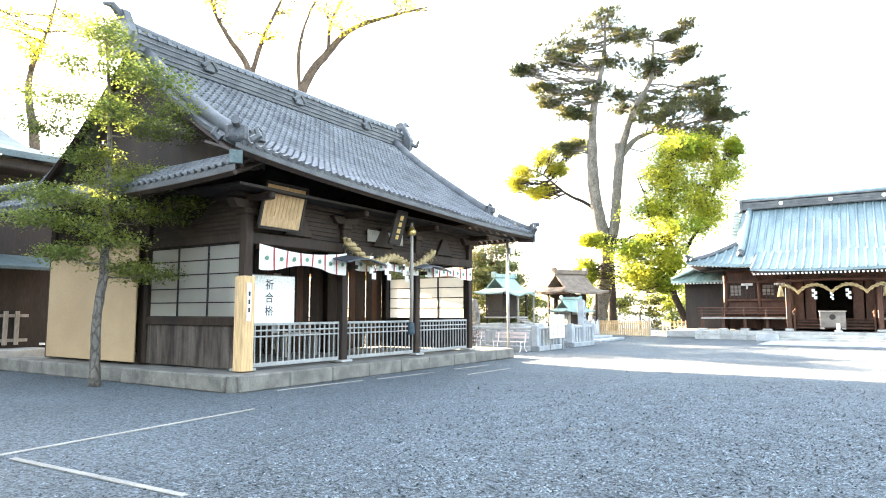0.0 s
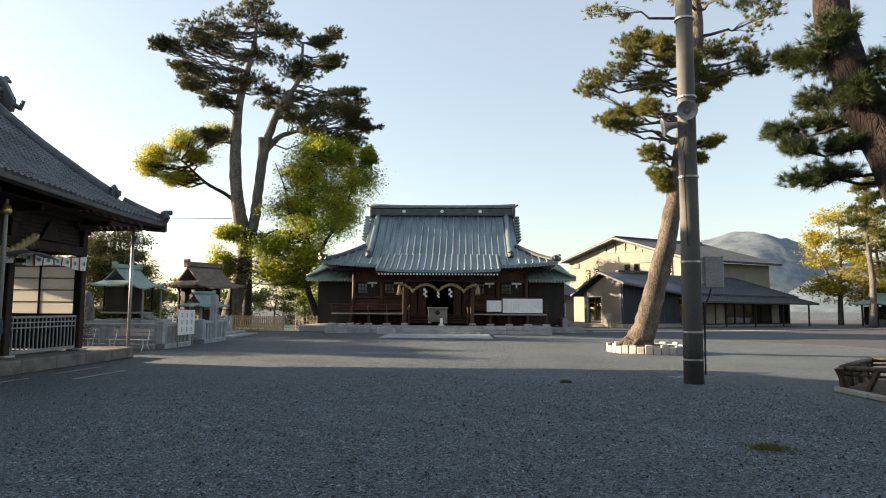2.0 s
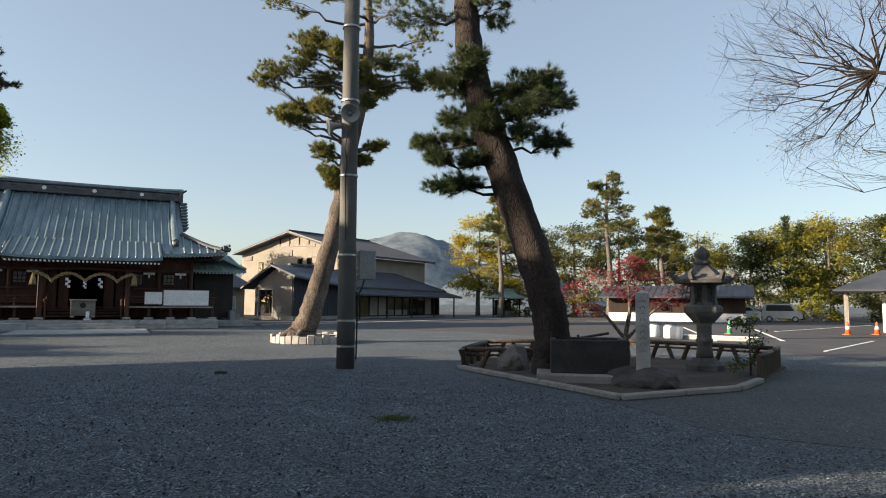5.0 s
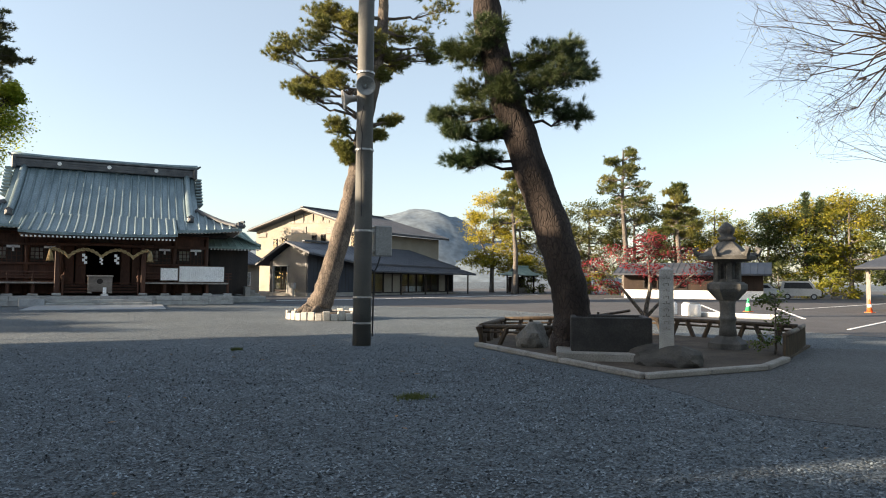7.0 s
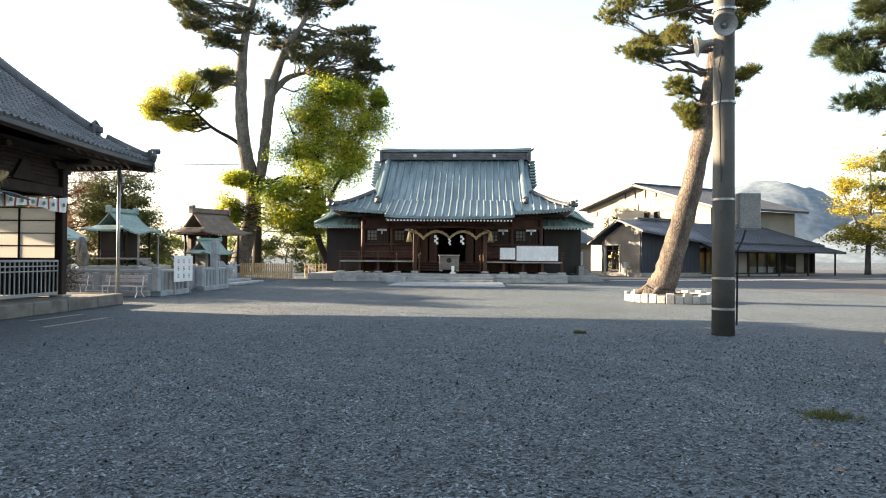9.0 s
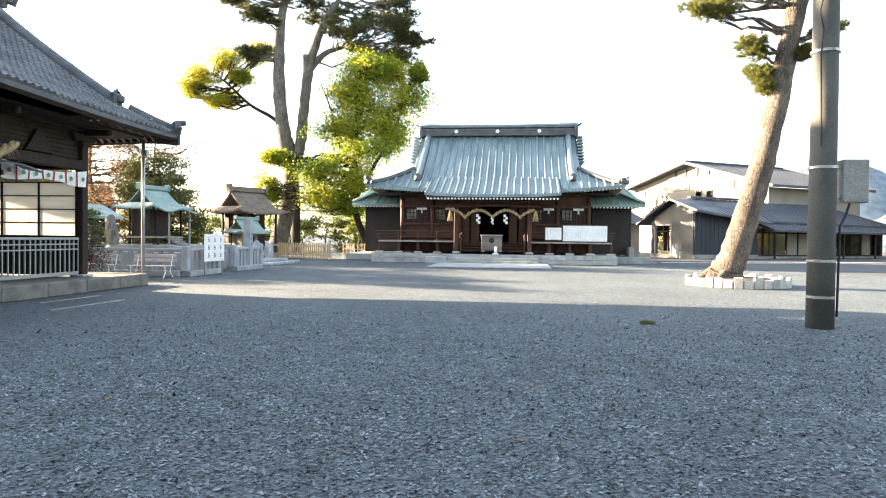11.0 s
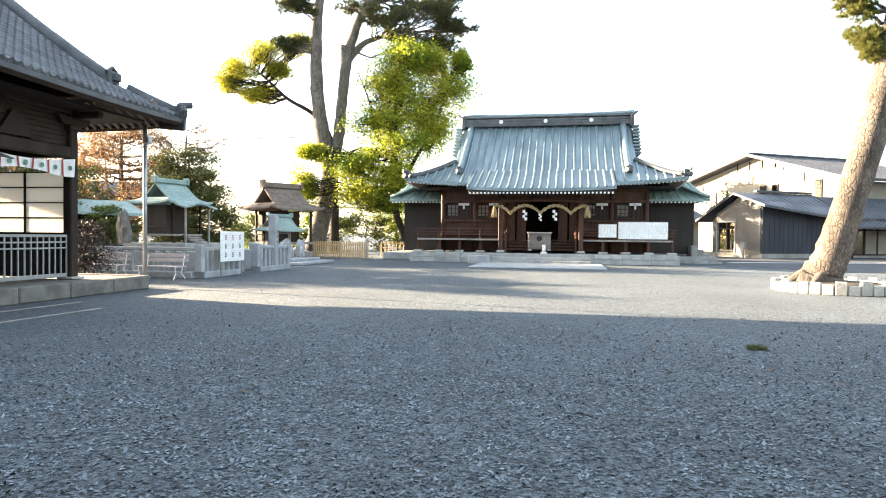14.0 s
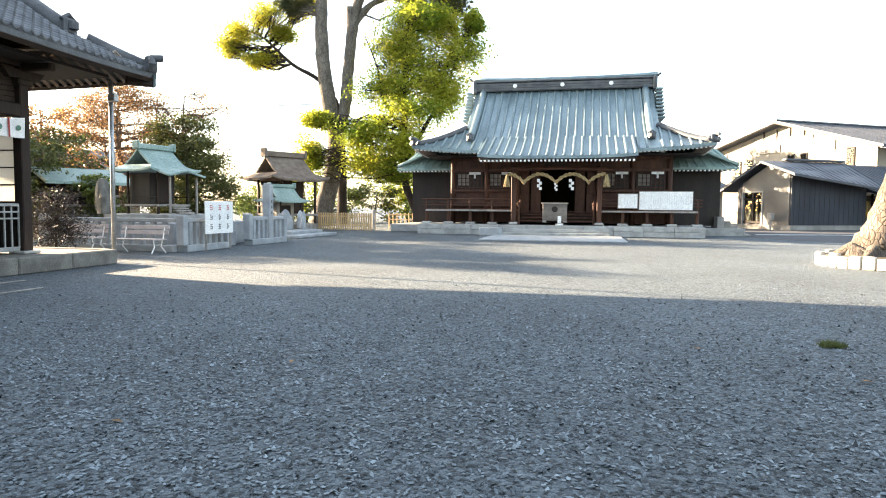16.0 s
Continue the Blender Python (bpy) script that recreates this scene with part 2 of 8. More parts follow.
def bark_mat(name, dark, light, cell=7.0, depth=0.03):
    """Scaly bark: long plates with dark cracks between, grain on the plates."""
    m = mat(name, dark, light, 3, 0.95, fine=26, bump=0, stretch=(1, 1, 0.4))
    nt = m.node_tree
    b = nt.nodes["Principled BSDF"]
    tc = nt.nodes.new("ShaderNodeTexCoord")
    mp = nt.nodes.new("ShaderNodeMapping")
    mp.inputs["Scale"].default_value = (1, 1, 0.45)
    nt.links.new(tc.outputs["Object"], mp.inputs["Vector"])
    nz = nt.nodes.new("ShaderNodeTexNoise")
    nz.inputs["Scale"].default_value = 4
    nt.links.new(mp.outputs[0], nz.inputs["Vector"])
    wm = nt.nodes.new("ShaderNodeMix")
    wm.data_type = 'VECTOR'
    wm.inputs[0].default_value = 0.2
    nt.links.new(mp.outputs[0], wm.inputs[4])
    nt.links.new(nz.outputs["Color"], wm.inputs[5])
    vo = nt.nodes.new("ShaderNodeTexVoronoi")
    vo.feature = 'DISTANCE_TO_EDGE'
    vo.inputs["Scale"].default_value = cell
    nt.links.new(wm.outputs[1], vo.inputs["Vector"])
    r = nt.nodes.new("ShaderNodeMapRange")
    r.inputs[1].default_value, r.inputs[2].default_value, r.inputs[3].default_value, r.inputs[4].default_value = 0.0, 0.12, 0.5, 1.0
    nt.links.new(vo.outputs["Distance"], r.inputs[0])
    mul = nt.nodes.new("ShaderNodeMix")
    mul.data_type, mul.blend_type = 'RGBA', 'MULTIPLY'
    mul.inputs[0].default_value = 1.0
    nt.links.new(b.inputs["Base Color"].links[0].from_socket, mul.inputs[6])
    nt.links.new(r.outputs[0], mul.inputs[7])
    nt.links.new(mul.outputs[2], b.inputs["Base Color"])
    bp = nt.nodes.new("ShaderNodeBump")
    bp.inputs["Strength"].default_value, bp.inputs["Distance"].default_value = 1.0, depth
    nt.links.new(r.outputs[0], bp.inputs["Height"])
    nt.links.new(bp.outputs[0], b.inputs["Normal"])
    return m


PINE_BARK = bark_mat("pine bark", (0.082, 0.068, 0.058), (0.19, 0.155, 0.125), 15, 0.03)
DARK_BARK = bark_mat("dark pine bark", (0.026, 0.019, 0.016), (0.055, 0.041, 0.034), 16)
BROWN_BARK = bark_mat("thin brown bark", (0.07, 0.05, 0.036), (0.13, 0.095, 0.07), 14)
GREY_BARK = bark_mat("grey bark", (0.11, 0.098, 0.086), (0.19, 0.17, 0.15), 9)
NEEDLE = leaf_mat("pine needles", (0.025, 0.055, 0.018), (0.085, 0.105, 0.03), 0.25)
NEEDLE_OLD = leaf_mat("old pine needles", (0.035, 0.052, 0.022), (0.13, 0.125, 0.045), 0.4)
# lighter olive needles: sunlight on the crown is put into the colour
NEEDLE_SUN = leaf_mat("olive pine needles lightened for sun", (0.055, 0.085, 0.02), (0.23, 0.215, 0.055), 0.42)
CAMPHOR = leaf_mat("young camphor leaves", (0.15, 0.23, 0.022), (0.46, 0.45, 0.05), 0.6, 0.3)
CAMPHOR_YOUNG = leaf_mat("yellow camphor shoots", (0.28, 0.31, 0.035), (0.56, 0.49, 0.055), 0.6, 0.4)
EVERGREEN = leaf_mat("evergreen leaves", (0.07, 0.11, 0.025), (0.24, 0.27, 0.06), 0.5)
FOREST = leaf_mat("wood's edge leaves", (0.17, 0.19, 0.025), (0.55, 0.43, 0.05), 0.5, 0.06)
FOREST_DARK = leaf_mat("dark wood leaves", (0.045, 0.07, 0.02), (0.14, 0.14, 0.04), 0.35, 0.08)
MAPLE = leaf_mat("red maple leaves", (0.2, 0.025, 0.03), (0.4, 0.05, 0.06), 0.45)
BROWN_LEAF = leaf_mat("brown spring buds", (0.2, 0.12, 0.06), (0.38, 0.22, 0.1), 0.4)


# ---- mesh building ----
class Build:
    """Collects vertices and faces of one mesh."""

    def __init__(self):
        self.v, self.f = [], []

    def add(self, verts, faces):
        o = len(self.v)
        self.v += [tuple(p) for p in verts]
        self.f += [tuple(o + i for i in f) for f in faces]
        return self

    def box(self, cx, cy, cz, sx, sy, sz, c=0.0, turn=0.0):
        """A box about its middle, with chamfered edges if c is given."""
        hx, hy, hz = sx / 2, sy / 2, sz / 2
        if c:
            c = min(c, hx * 0.6, hy * 0.6, hz * 0.6)
            vs, ix = [], {}
            for i in (-1, 1):
                for j in (-1, 1):
                    for k in (-1, 1):
                        for ax, p in enumerate(((i * hx, j * (hy - c), k * (hz - c)), (i * (hx - c), j * hy, k * (hz - c)), (i * (hx - c), j * (hy - c), k * hz))):
                            ix[(i, j, k, ax)] = len(vs)
                            vs.append(p)
            fs = []
            for s in (-1, 1):
                fs.append([ix[(s, j, k, 0)] for j, k in ((-1, -1), (1, -1), (1, 1), (-1, 1))][::s])
                fs.append([ix[(i, s, k, 1)] for i, k in ((-1, -1), (-1, 1), (1, 1), (1, -1))][::s])
                fs.append([ix[(i, j, s, 2)] for i, j in ((-1, -1), (1, -1), (1, 1), (-1, 1))][::s])
            for i in (-1, 1):
                for j in (-1, 1):
                    fs.append([ix[(i, j, -1, 0)], ix[(i, j, 1, 0)], ix[(i, j, 1, 1)], ix[(i, j, -1, 1)]])
                    fs.append([ix[(i, -1, j, 0)], ix[(i, 1, j, 0)], ix[(i, 1, j, 2)], ix[(i, -1, j, 2)]])
                    fs.append([ix[(-1, i, j, 1)], ix[(1, i, j, 1)], ix[(1, i, j, 2)], ix[(-1, i, j, 2)]])
                    for k in (-1, 1):
                        fs.append([ix[(i, j, k, 0)], ix[(i, j, k, 1)], ix[(i, j, k, 2)]])
        else:
            vs = [(i * hx, j * hy, k * hz) for i in (-1, 1) for j in (-1, 1) for k in (-1, 1)]
            fs = [(0, 1, 3, 2), (4, 6, 7, 5), (0, 4, 5, 1), (2, 3, 7, 6), (0, 2, 6, 4), (1, 5, 7, 3)]
        ct, st = math.cos(radians(turn)), math.sin(radians(turn))
        return self.add([(cx + x * ct - y * st, cy + x * st + y * ct, cz + z) for x, y, z in vs], fs)

    def tube(self, pts, radii, n=8, cap=True, squash=1.0):
        """A tube along points, with a radius at each."""
        pts = [Vector(p) for p in pts]
        rings, ref = [], None
        for i, p in enumerate(pts):
            d = (pts[min(i + 1, len(pts) - 1)] - pts[max(i - 1, 0)])
            d = d.normalized() if d.length > 1e-9 else Vector((0, 0, 1))
            if ref is None:
                ref = Vector((1, 0, 0)) if abs(d.x) < 0.8 else Vector((0, 1, 0))
            u = (ref - d * ref.dot(d)).normalized()
            w = d.cross(u)
            ref = u
            r = radii[i] if hasattr(radii, "__len__") else radii
            rings.append([p + u * (r * math.cos(2 * math.pi * k / n)) + w * (r * squash * math.sin(2 * math.pi * k / n)) for k in range(n)])
        vs = [q for ring in rings for q in ring]
        fs = [(i * n + k, i * n + (k + 1) % n, (i + 1) * n + (k + 1) % n, (i + 1) * n + k) for i in range(len(pts) - 1) for k in range(n)]
        if cap:
            fs += [tuple(range(n))[::-1], tuple((len(pts) - 1) * n + k for k in range(n))]
        return self.add(vs, fs)

    def lathe(self, profile, x=0, y=0, z=0, n=20, turn=0.0):
        """Turns (radius, height) pairs about the upright axis."""
        vs = [(x + r * math.cos(2 * math.pi * k / n + turn), y + r * math.sin(2 * math.pi * k / n + turn), z + h) for r, h in profile for k in range(n)]
        fs = [(i * n + k, i * n + (k + 1) % n, (i + 1) * n + (k + 1) % n, (i + 1) * n + k) for i in range(len(profile) - 1) for k in range(n)]
        fs += [tuple(range(n))[::-1], tuple((len(profile) - 1) * n + k for k in range(n))]
        return self.add(vs, fs)

    def slab(self, fn, nu, nv, t):
        """A sheet fn(u, v) of thickness t below its surface."""
        top = [Vector(fn(i / nu, j / nv)) for i in range(nu + 1) for j in range(nv + 1)]
        vs = top + [p - Vector((0, 0, t)) for p in top]
        m, o = nv + 1, len(top)
        fs = []
        for i in range(nu):
            for j in range(nv):
                q = (i * m + j, (i + 1) * m + j, (i + 1) * m + j + 1, i * m + j + 1)
                fs += [q, tuple(o + k for k in reversed(q))]
        for i in range(nu):
            for j in (0, nv):
                fs.append((i * m + j, (i + 1) * m + j, o + (i + 1) * m + j, o + i * m + j))
        for j in range(nv):
            for i in (0, nu):
                fs.append((i * m + j, i * m + j + 1, o + i * m + j + 1, o + i * m + j))
        return self.add(vs, fs)

    def prism(self, poly, y0, y1, axis="y"):
        """An outline in x, z pushed along y (or in x, y along z)."""
        n = len(poly)
        put = (lambda p, d: (p[0], d, p[1])) if axis == "y" else (lambda p, d: (p[0], p[1], d))
        return self.add([put(p, y0) for p in poly] + [put(p, y1) for p in poly],
                        [tuple(range(n)), tuple(range(2 * n - 1, n - 1, -1))] + [(i, n + i, n + (i + 1) % n, (i + 1) % n) for i in range(n)])

    def mesh(self, name, smooth=False):
        me = bpy.data.meshes.new(name)
        me.from_pydata(self.v, [], self.f)
        bm = bmesh.new()
        bm.from_mesh(me)
        bmesh.ops.recalc_face_normals(bm, faces=bm.faces)
        bm.to_mesh(me)
        bm.free()
        if smooth:
            me.polygons.foreach_set("use_smooth", [True] * len(me.polygons))
        return me


def thing(name, x, y, z, turn, label, category, group="", kind=""):
    """An empty at a thing's base, to carry its parts."""
    ob = new(name)
    ob.matrix_world = pose(x, y, z, 0, 0, turn)
    ob.empty_display_size = 0.2
    return tagged(ob, label, category, group, kind)


def part(name, b, material, parent, label="", smooth=False, m=None):
    """One mesh object under a thing or a part."""
    me = b if isinstance(b, bpy.types.Mesh) else b.mesh(name, smooth)
    if not me.materials:
        me.materials.append(material)
    ob = new(name, me)
    ob.parent = parent
    if m is not None:
        ob.matrix_basis = m
    return tagged(ob, label)


def single(name, b, material, label, category, kind="", smooth=False, m=None, group=""):
    """A thing that is one mesh."""
    ob = part(name, b, material, None, "", smooth, m)
    return tagged(ob, label, category, group, kind)


def raw(name, verts, faces, material, kind_smooth=False):
    """A large mesh from numpy arrays of equal-sided faces."""
    me = bpy.data.meshes.new(name)
    k = faces.shape[1]
    me.vertices.add(len(verts))
    me.vertices.foreach_set("co", verts.astype(np.float32).ravel())
    me.loops.add(faces.size)
    me.loops.foreach_set("vertex_index", faces.astype(np.int32).ravel())
    me.polygons.add(len(faces))
    me.polygons.foreach_set("loop_start", np.arange(len(faces), dtype=np.int32) * k)
    me.update(calc_edges=True)
    me.materials.append(material)
    return me


def writing(text, size, material, parent, m, name="lettering", gap=1.0):
    """Characters one under another, as a thin mesh."""
    curve = bpy.data.curves.new(name, 'FONT')
    curve.body, curve.size, curve.align_x, curve.extrude = "\n".join(text), size, 'CENTER', 0.002
    curve.space_line = gap
    tmp = bpy.data.objects.new(name, curve)
    scene.collection.objects.link(tmp)
    dg = bpy.context.evaluated_depsgraph_get()
    me = bpy.data.meshes.new_from_object(tmp.evaluated_get(dg))
    bpy.data.objects.remove(tmp)
    me.materials.clear()
    me.materials.append(material)
    ob = new(name, me)
    ob.parent = parent
    ob.matrix_basis = m
    return ob


# ---- ground ----
def flat(name, poly, z0, z1, material, label, category):
    return single(name, Build().prism(poly, z0, z1, "z"), material, label, category, "structure")


single("ground", Build().add([(-3000, -3000, 0), (3000, -3000, 0), (3000, 3000, 0), (-3000, 3000, 0)], [(0, 1, 2, 3)]), GRAVEL,
       "grey crushed-stone gravel covering the shrine court", "gravel", "structure")
flat("road", [(9, 41), (18.2, 31.5), (20.3, 14), (22, -30), (140, -30), (140, 110), (9, 110)], -0.02, 0.006, ASPHALT,
     "dark grey asphalt of the car park and drive", "asphalt")


# ---- roofs ----
class Irimoya:
    """A hip-and-gable roof with hollow slopes, its ridge along x: half width w, half depth d, half ridge length r."""

    def __init__(self, w, d, r, z_ridge, z_eave, up, hollow=0.28, sag=0.0):
        self.sag = sag
        self.w, self.d, self.r, self.zr, self.ze, self.up, self.k = w, d, r, z_ridge, z_eave, up, hollow

    def rise(self, dist):
        s = 1 - dist / self.d
        return self.zr - (self.zr - self.ze) * ((1 + self.k) * s - self.k * s * s)

    def z(self, x, y, dist):
        e = max(0.0, 1 - dist / (0.45 * self.d))
        return self.rise(dist) + self.up * e * (0.75 * abs(x / self.w) ** 4 * (abs(y) / self.d) ** 3 + 0.25 * abs(x / self.w) ** 2) - self.sag * e * x / self.w

    def front(self, x, dist, side=-1):
        return (x, side * (self.d - dist), self.z(x, self.d - dist, dist))

    def side(self, y, dist, side=1):
        return (side * (self.w - dist), y, self.z(self.w - dist, y, dist))

    def shell(self, t=0.14):
        b, h = Build(), self.w - self.r
        for s in (-1, 1):
            b.slab(lambda u, v: self.front(self.r * (2 * u - 1), self.d * v, s), 16, 14, t)
            for e in (-1, 1):
                b.slab(lambda u, v: self.front(e * (self.r + u * (h - v * h)), v * h, s), 6, 5, t)
            b.slab(lambda u, v: self.side((self.d - v * h) * (2 * u - 1), v * h, s), 12, 5, t)
        return b


def hip_ridges(roof, parent, material, r=0.13, dark=None):
    """Ridges down the four hips, with an end tile each, and four ridges beside the gables."""
    h = roof.w - roof.r
    for e in (-1, 1):
        for s in (-1, 1):
            pts = []
            for i in range(7):
                d = h * i / 6
                x, y, z = roof.front(e * (roof.w - d), d, s)
                pts.append((x, y, z + 0.06 + (0.05 if i == 0 else 0)))
            hip = part("hip_ridge", Build().tube(pts, r, 8), dark or material, parent, smooth=True)
            x, y, z = pts[0]
            horn = Build().box(x - e * 0.12, y - s * 0.12, z + 0.08, 0.2, 0.42, 0.36, 0.07, 45 * e * s).tube([(x - e * 0.1, y - s * 0.1, z + 0.22), (x + e * 0.1, y + s * 0.1, z + 0.25)], 0.085, 8)
            for k in (-1, 1):
                q = (x - e * 0.1 + k * 0.2, y - s * 0.1 - k * e * s * 0.2)
                horn.tube([(q[0], q[1], z - 0.06), (q[0] + k * 0.09, q[1] - k * e * s * 0.09, z + 0.04), (q[0] + k * 0.05, q[1] - k * e * s * 0.05, z + 0.16)], [0.09, 0.08, 0.05], 6)
            part("end_tile", horn, dark or material, hip, smooth=False)
            pts = []
            for i in range(10):
                d = roof.d - (roof.d - 1.05) * i / 9
                x, y, z = roof.front(e * (roof.r - 0.42), d, s)
                pts.append((x, y, z + 0.1))
            down = part("descending_ridge", Build().tube(pts, r * 1.25, 8), material, parent, smooth=True)
            x, y, z = pts[-1]
            part("end_tile", Build().box(x, y, z + 0.08, 0.36, 0.18, 0.36, 0.07).lathe([(0.0, -0.1), (0.12, -0.08), (0.12, 0.08), (0.0, 0.1)], x, y + s * 0.1, z + 0.1, 10)
                 .tube([(x - 0.2, y, z + 0.2), (x, y, z + 0.34), (x + 0.2, y, z + 0.2)], 0.05, 6), dark or material, down)


def gables(roof, parent, material, board):
    """The triangular walls under the ridge's ends, with barge boards."""
    h = roof.w - roof.r
    for e in (-1, 1):
        x = e * (roof.r - 0.55)
        ys = [(-roof.d + h + (2 * (roof.d - h)) * i / 16) for i in range(17)]
        outline = [(y, roof.rise(roof.d - abs(y)) - 0.1) for y in ys]
        base = roof.rise(h) - 0.3
        poly = outline + [(ys[-1], base), (ys[0], base)]
        vs = [(x + d, y, z) for d in (-0.06, 0.06) for y, z in poly]
        n = len(poly)
        part("gable_wall", Build().add(vs, [tuple(range(n)), tuple(range(n, 2 * n))] + [(i, n + i, n + (i + 1) % n, (i + 1) % n) for i in range(n)]), material, parent)
        b = Build()
        for s in (-1, 1):
            pts = [(e * (roof.r - 0.03), s * (roof.d - h) * i / 8, roof.rise(roof.d - (roof.d - h) * i / 8) - 0.16) for i in range(9)]
            b.tube(pts, 0.13, 6, squash=0.35)
        part("barge_board", b, board, parent)


def rafters(roof, parent, material, step, length=1.3, under=0.2, size=0.07):
    """Rafter ends under the eaves, all round."""
    ends = []

    def run(fn, lo, hi, dist):
        b, n = Build(), int((hi - lo) / step)
        for i in range(n + 1):
            q = lo + (hi - lo) * i / n
            a, c = Vector(fn(q, 0.12)), Vector(fn(q, dist))
            for p in (a, c):
                p.z -= under
            b.tube([a, c], size * 0.7, 4)
            ends.append(a)
        return b
    for s in (-1, 1):
        tagged(part("rafter_row", run(lambda q, d: roof.front(q, d, s), -roof.w + 0.3, roof.w - 0.3, 0.55), WHITE if material is None else material, parent), kind="stuff")
        tagged(part("rafter_row", run(lambda q, d: roof.side(q, d, s), -roof.d + 0.3, roof.d - 0.3, 0.55), WHITE if material is None else material, parent), kind="stuff")
    white_ends([(q.x * 1.004, q.y * 1.004, q.z) for q in ends], parent, 0.1)


def white_ends(points, parent, size=0.06):
    """Whitewashed rafter ends."""
    b = Build()
    for q in points:
        b.box(q[0], q[1], q[2], size, size, size)
    tagged(part("rafter_ends", b, WHITE, parent), kind="stuff")


RAFTER = mat("rafters with pale ends", (0.25, 0.2, 0.16), (0.36, 0.3, 0.25), 6, 0.8)


# ---- worship hall ----
HX, HY = -0.67, 47.0
hall = thing("worship_hall", HX, HY, 0, 0, "large dark timber worship hall with green copper hip-and-gable roof", "shrine hall")
hr = Irimoya(7.5, 5.8, 5.05, 8.25, 4.28, 0.32)
part("roof", hr.shell(0.16), COPPER, hall, "green copper roof with standing ribs", smooth=False)


def rib_tube(fn, n=14, r=0.075):
    return Build().tube([fn(i / n) for i in range(n + 1)], r, 6)


rib_x = [-4.35 + 0.435 * i for i in range(21)]
for x in rib_x:
    part("roof_rib", rib_tube(lambda t, q=x: (lambda p: (p[0], p[1], p[2] + 0.02))(hr.front(q, 5.75 * (1 - t), -1))), COPPER, hall, smooth=True)
for i in range(6):
    for e in (-1, 1):
        x = e * (5.1 + 0.435 * i)
        top = 7.5 - abs(x)
        if top > 0.15:
            part("roof_rib", rib_tube(lambda t, q=x, w=top: (lambda p: (p[0], p[1], p[2] + 0.02))(hr.front(q, w * (1 - t), -1)), 6), COPPER, hall, smooth=True)
for i in range(24):
    y = -5.2 + 0.45 * i
    top = min(2.4, 5.8 - abs(y))
    for e in (-1, 1):
        part("roof_rib", rib_tube(lambda t, q=y, w=top, s=e: (lambda p: (p[0], p[1], p[2] + 0.02))(hr.side(q, w * (1 - t), s)), 6), COPPER, hall, smooth=True)
hip_ridges(hr, hall, COPPER, 0.16, TILE_DARK)
gables(hr, hall, BLACK_WOOD, COPPER)
# slatted copper on the gable overhangs
for e in (-1, 1):
    b = Build()
    for i in range(9):
        b.box(e * 5.32, -0.6 - 0.0 * i, 6.35 + 0.21 * i, 0.5 - 0.02 * i, 2.6 - 0.2 * i, 0.1, 0.02)
    part("gable_facing", b, COPPER, hall)
ridge = Build().box(0, 0, 8.5, 10.1, 0.5, 0.5, 0.03).box(0, 0, 8.82, 10.3, 0.66, 0.1, 0.03)
for i in range(3):
    ridge.box(0, 0, 8.32 + 0.14 * i, 10.14, 0.56, 0.025)
rp = part("main_ridge", ridge, TILE_DARK, hall, "dark box ridge with pale crests")
part("ridge_cap", Build().tube([(-5.3 + 10.6 * i / 12, 0, 8.93 + 0.1 * abs((i - 6) / 6) ** 3) for i in range(13)], 0.12, 8), COPPER, rp, smooth=True)
for i in (-1, 0, 1):
    part("crest", Build().tube([(i * 2.75, -0.26, 8.55), (i * 2.75, -0.30, 8.55)], [0.13, 0.12], 12), WHITE, rp, "round pale gilt crest")
for e in (-1, 1):
    part("ridge_end", Build().box(e * 5.15, 0, 8.5, 0.25, 0.75, 0.8, 0.1).tube([(e * 5.15, 0, 8.85), (e * 5.5, 0, 9.08)], [0.1, 0.05], 8), TILE_DARK, rp)
# porch roof
def porch(u, v):
    x = 3.8 * (2 * u - 1)
    y = -4.55 - 2.85 * v
    z = hr.rise(5.8 - 4.55) + 0.09 - 1.22 * v + 0.06 * v * v + 0.1 * (abs(x) / 3.8) ** 3 * v
    return (x, y, z)
pr = part("porch_roof", Build().slab(porch, 12, 8, 0.14), COPPER, hall, "green copper porch roof sweeping forward")
for i in range(19):
    u = (i + 0.25) / 18.5
    part("roof_rib", rib_tube(lambda t, q=u: (lambda p: (p[0], p[1], p[2] + 0.02))(porch(q, t)), 8), COPPER, pr, smooth=True)
part("porch_fascia", Build().box(0, -7.34, porch(0.5, 1)[2] - 0.16, 7.4, 0.08, 0.12, 0.02), BLACK_WOOD, pr)
b = Build()
for i in range(38):
    b.box(-3.6 + 7.2 * i / 37, -7.2, porch(0.5, 1)[2] - 0.24, 0.08, 0.5, 0.075, 0.01)
tagged(part("rafter_row", b, RAFTER, pr), kind="stuff")
white_ends([(-3.6 + 7.2 * i / 37, -7.46, porch(0.5, 1)[2] - 0.24) for i in range(38)], pr, 0.085)
rafters(hr, hall, RAFTER, 0.2)
part("eave_soffit", Build().slab(lambda u, v: (6.9 * (2 * u - 1), 5.1 * (2 * v - 1), 4.12), 2, 2, 0.06), BLACK_WOOD, hall)
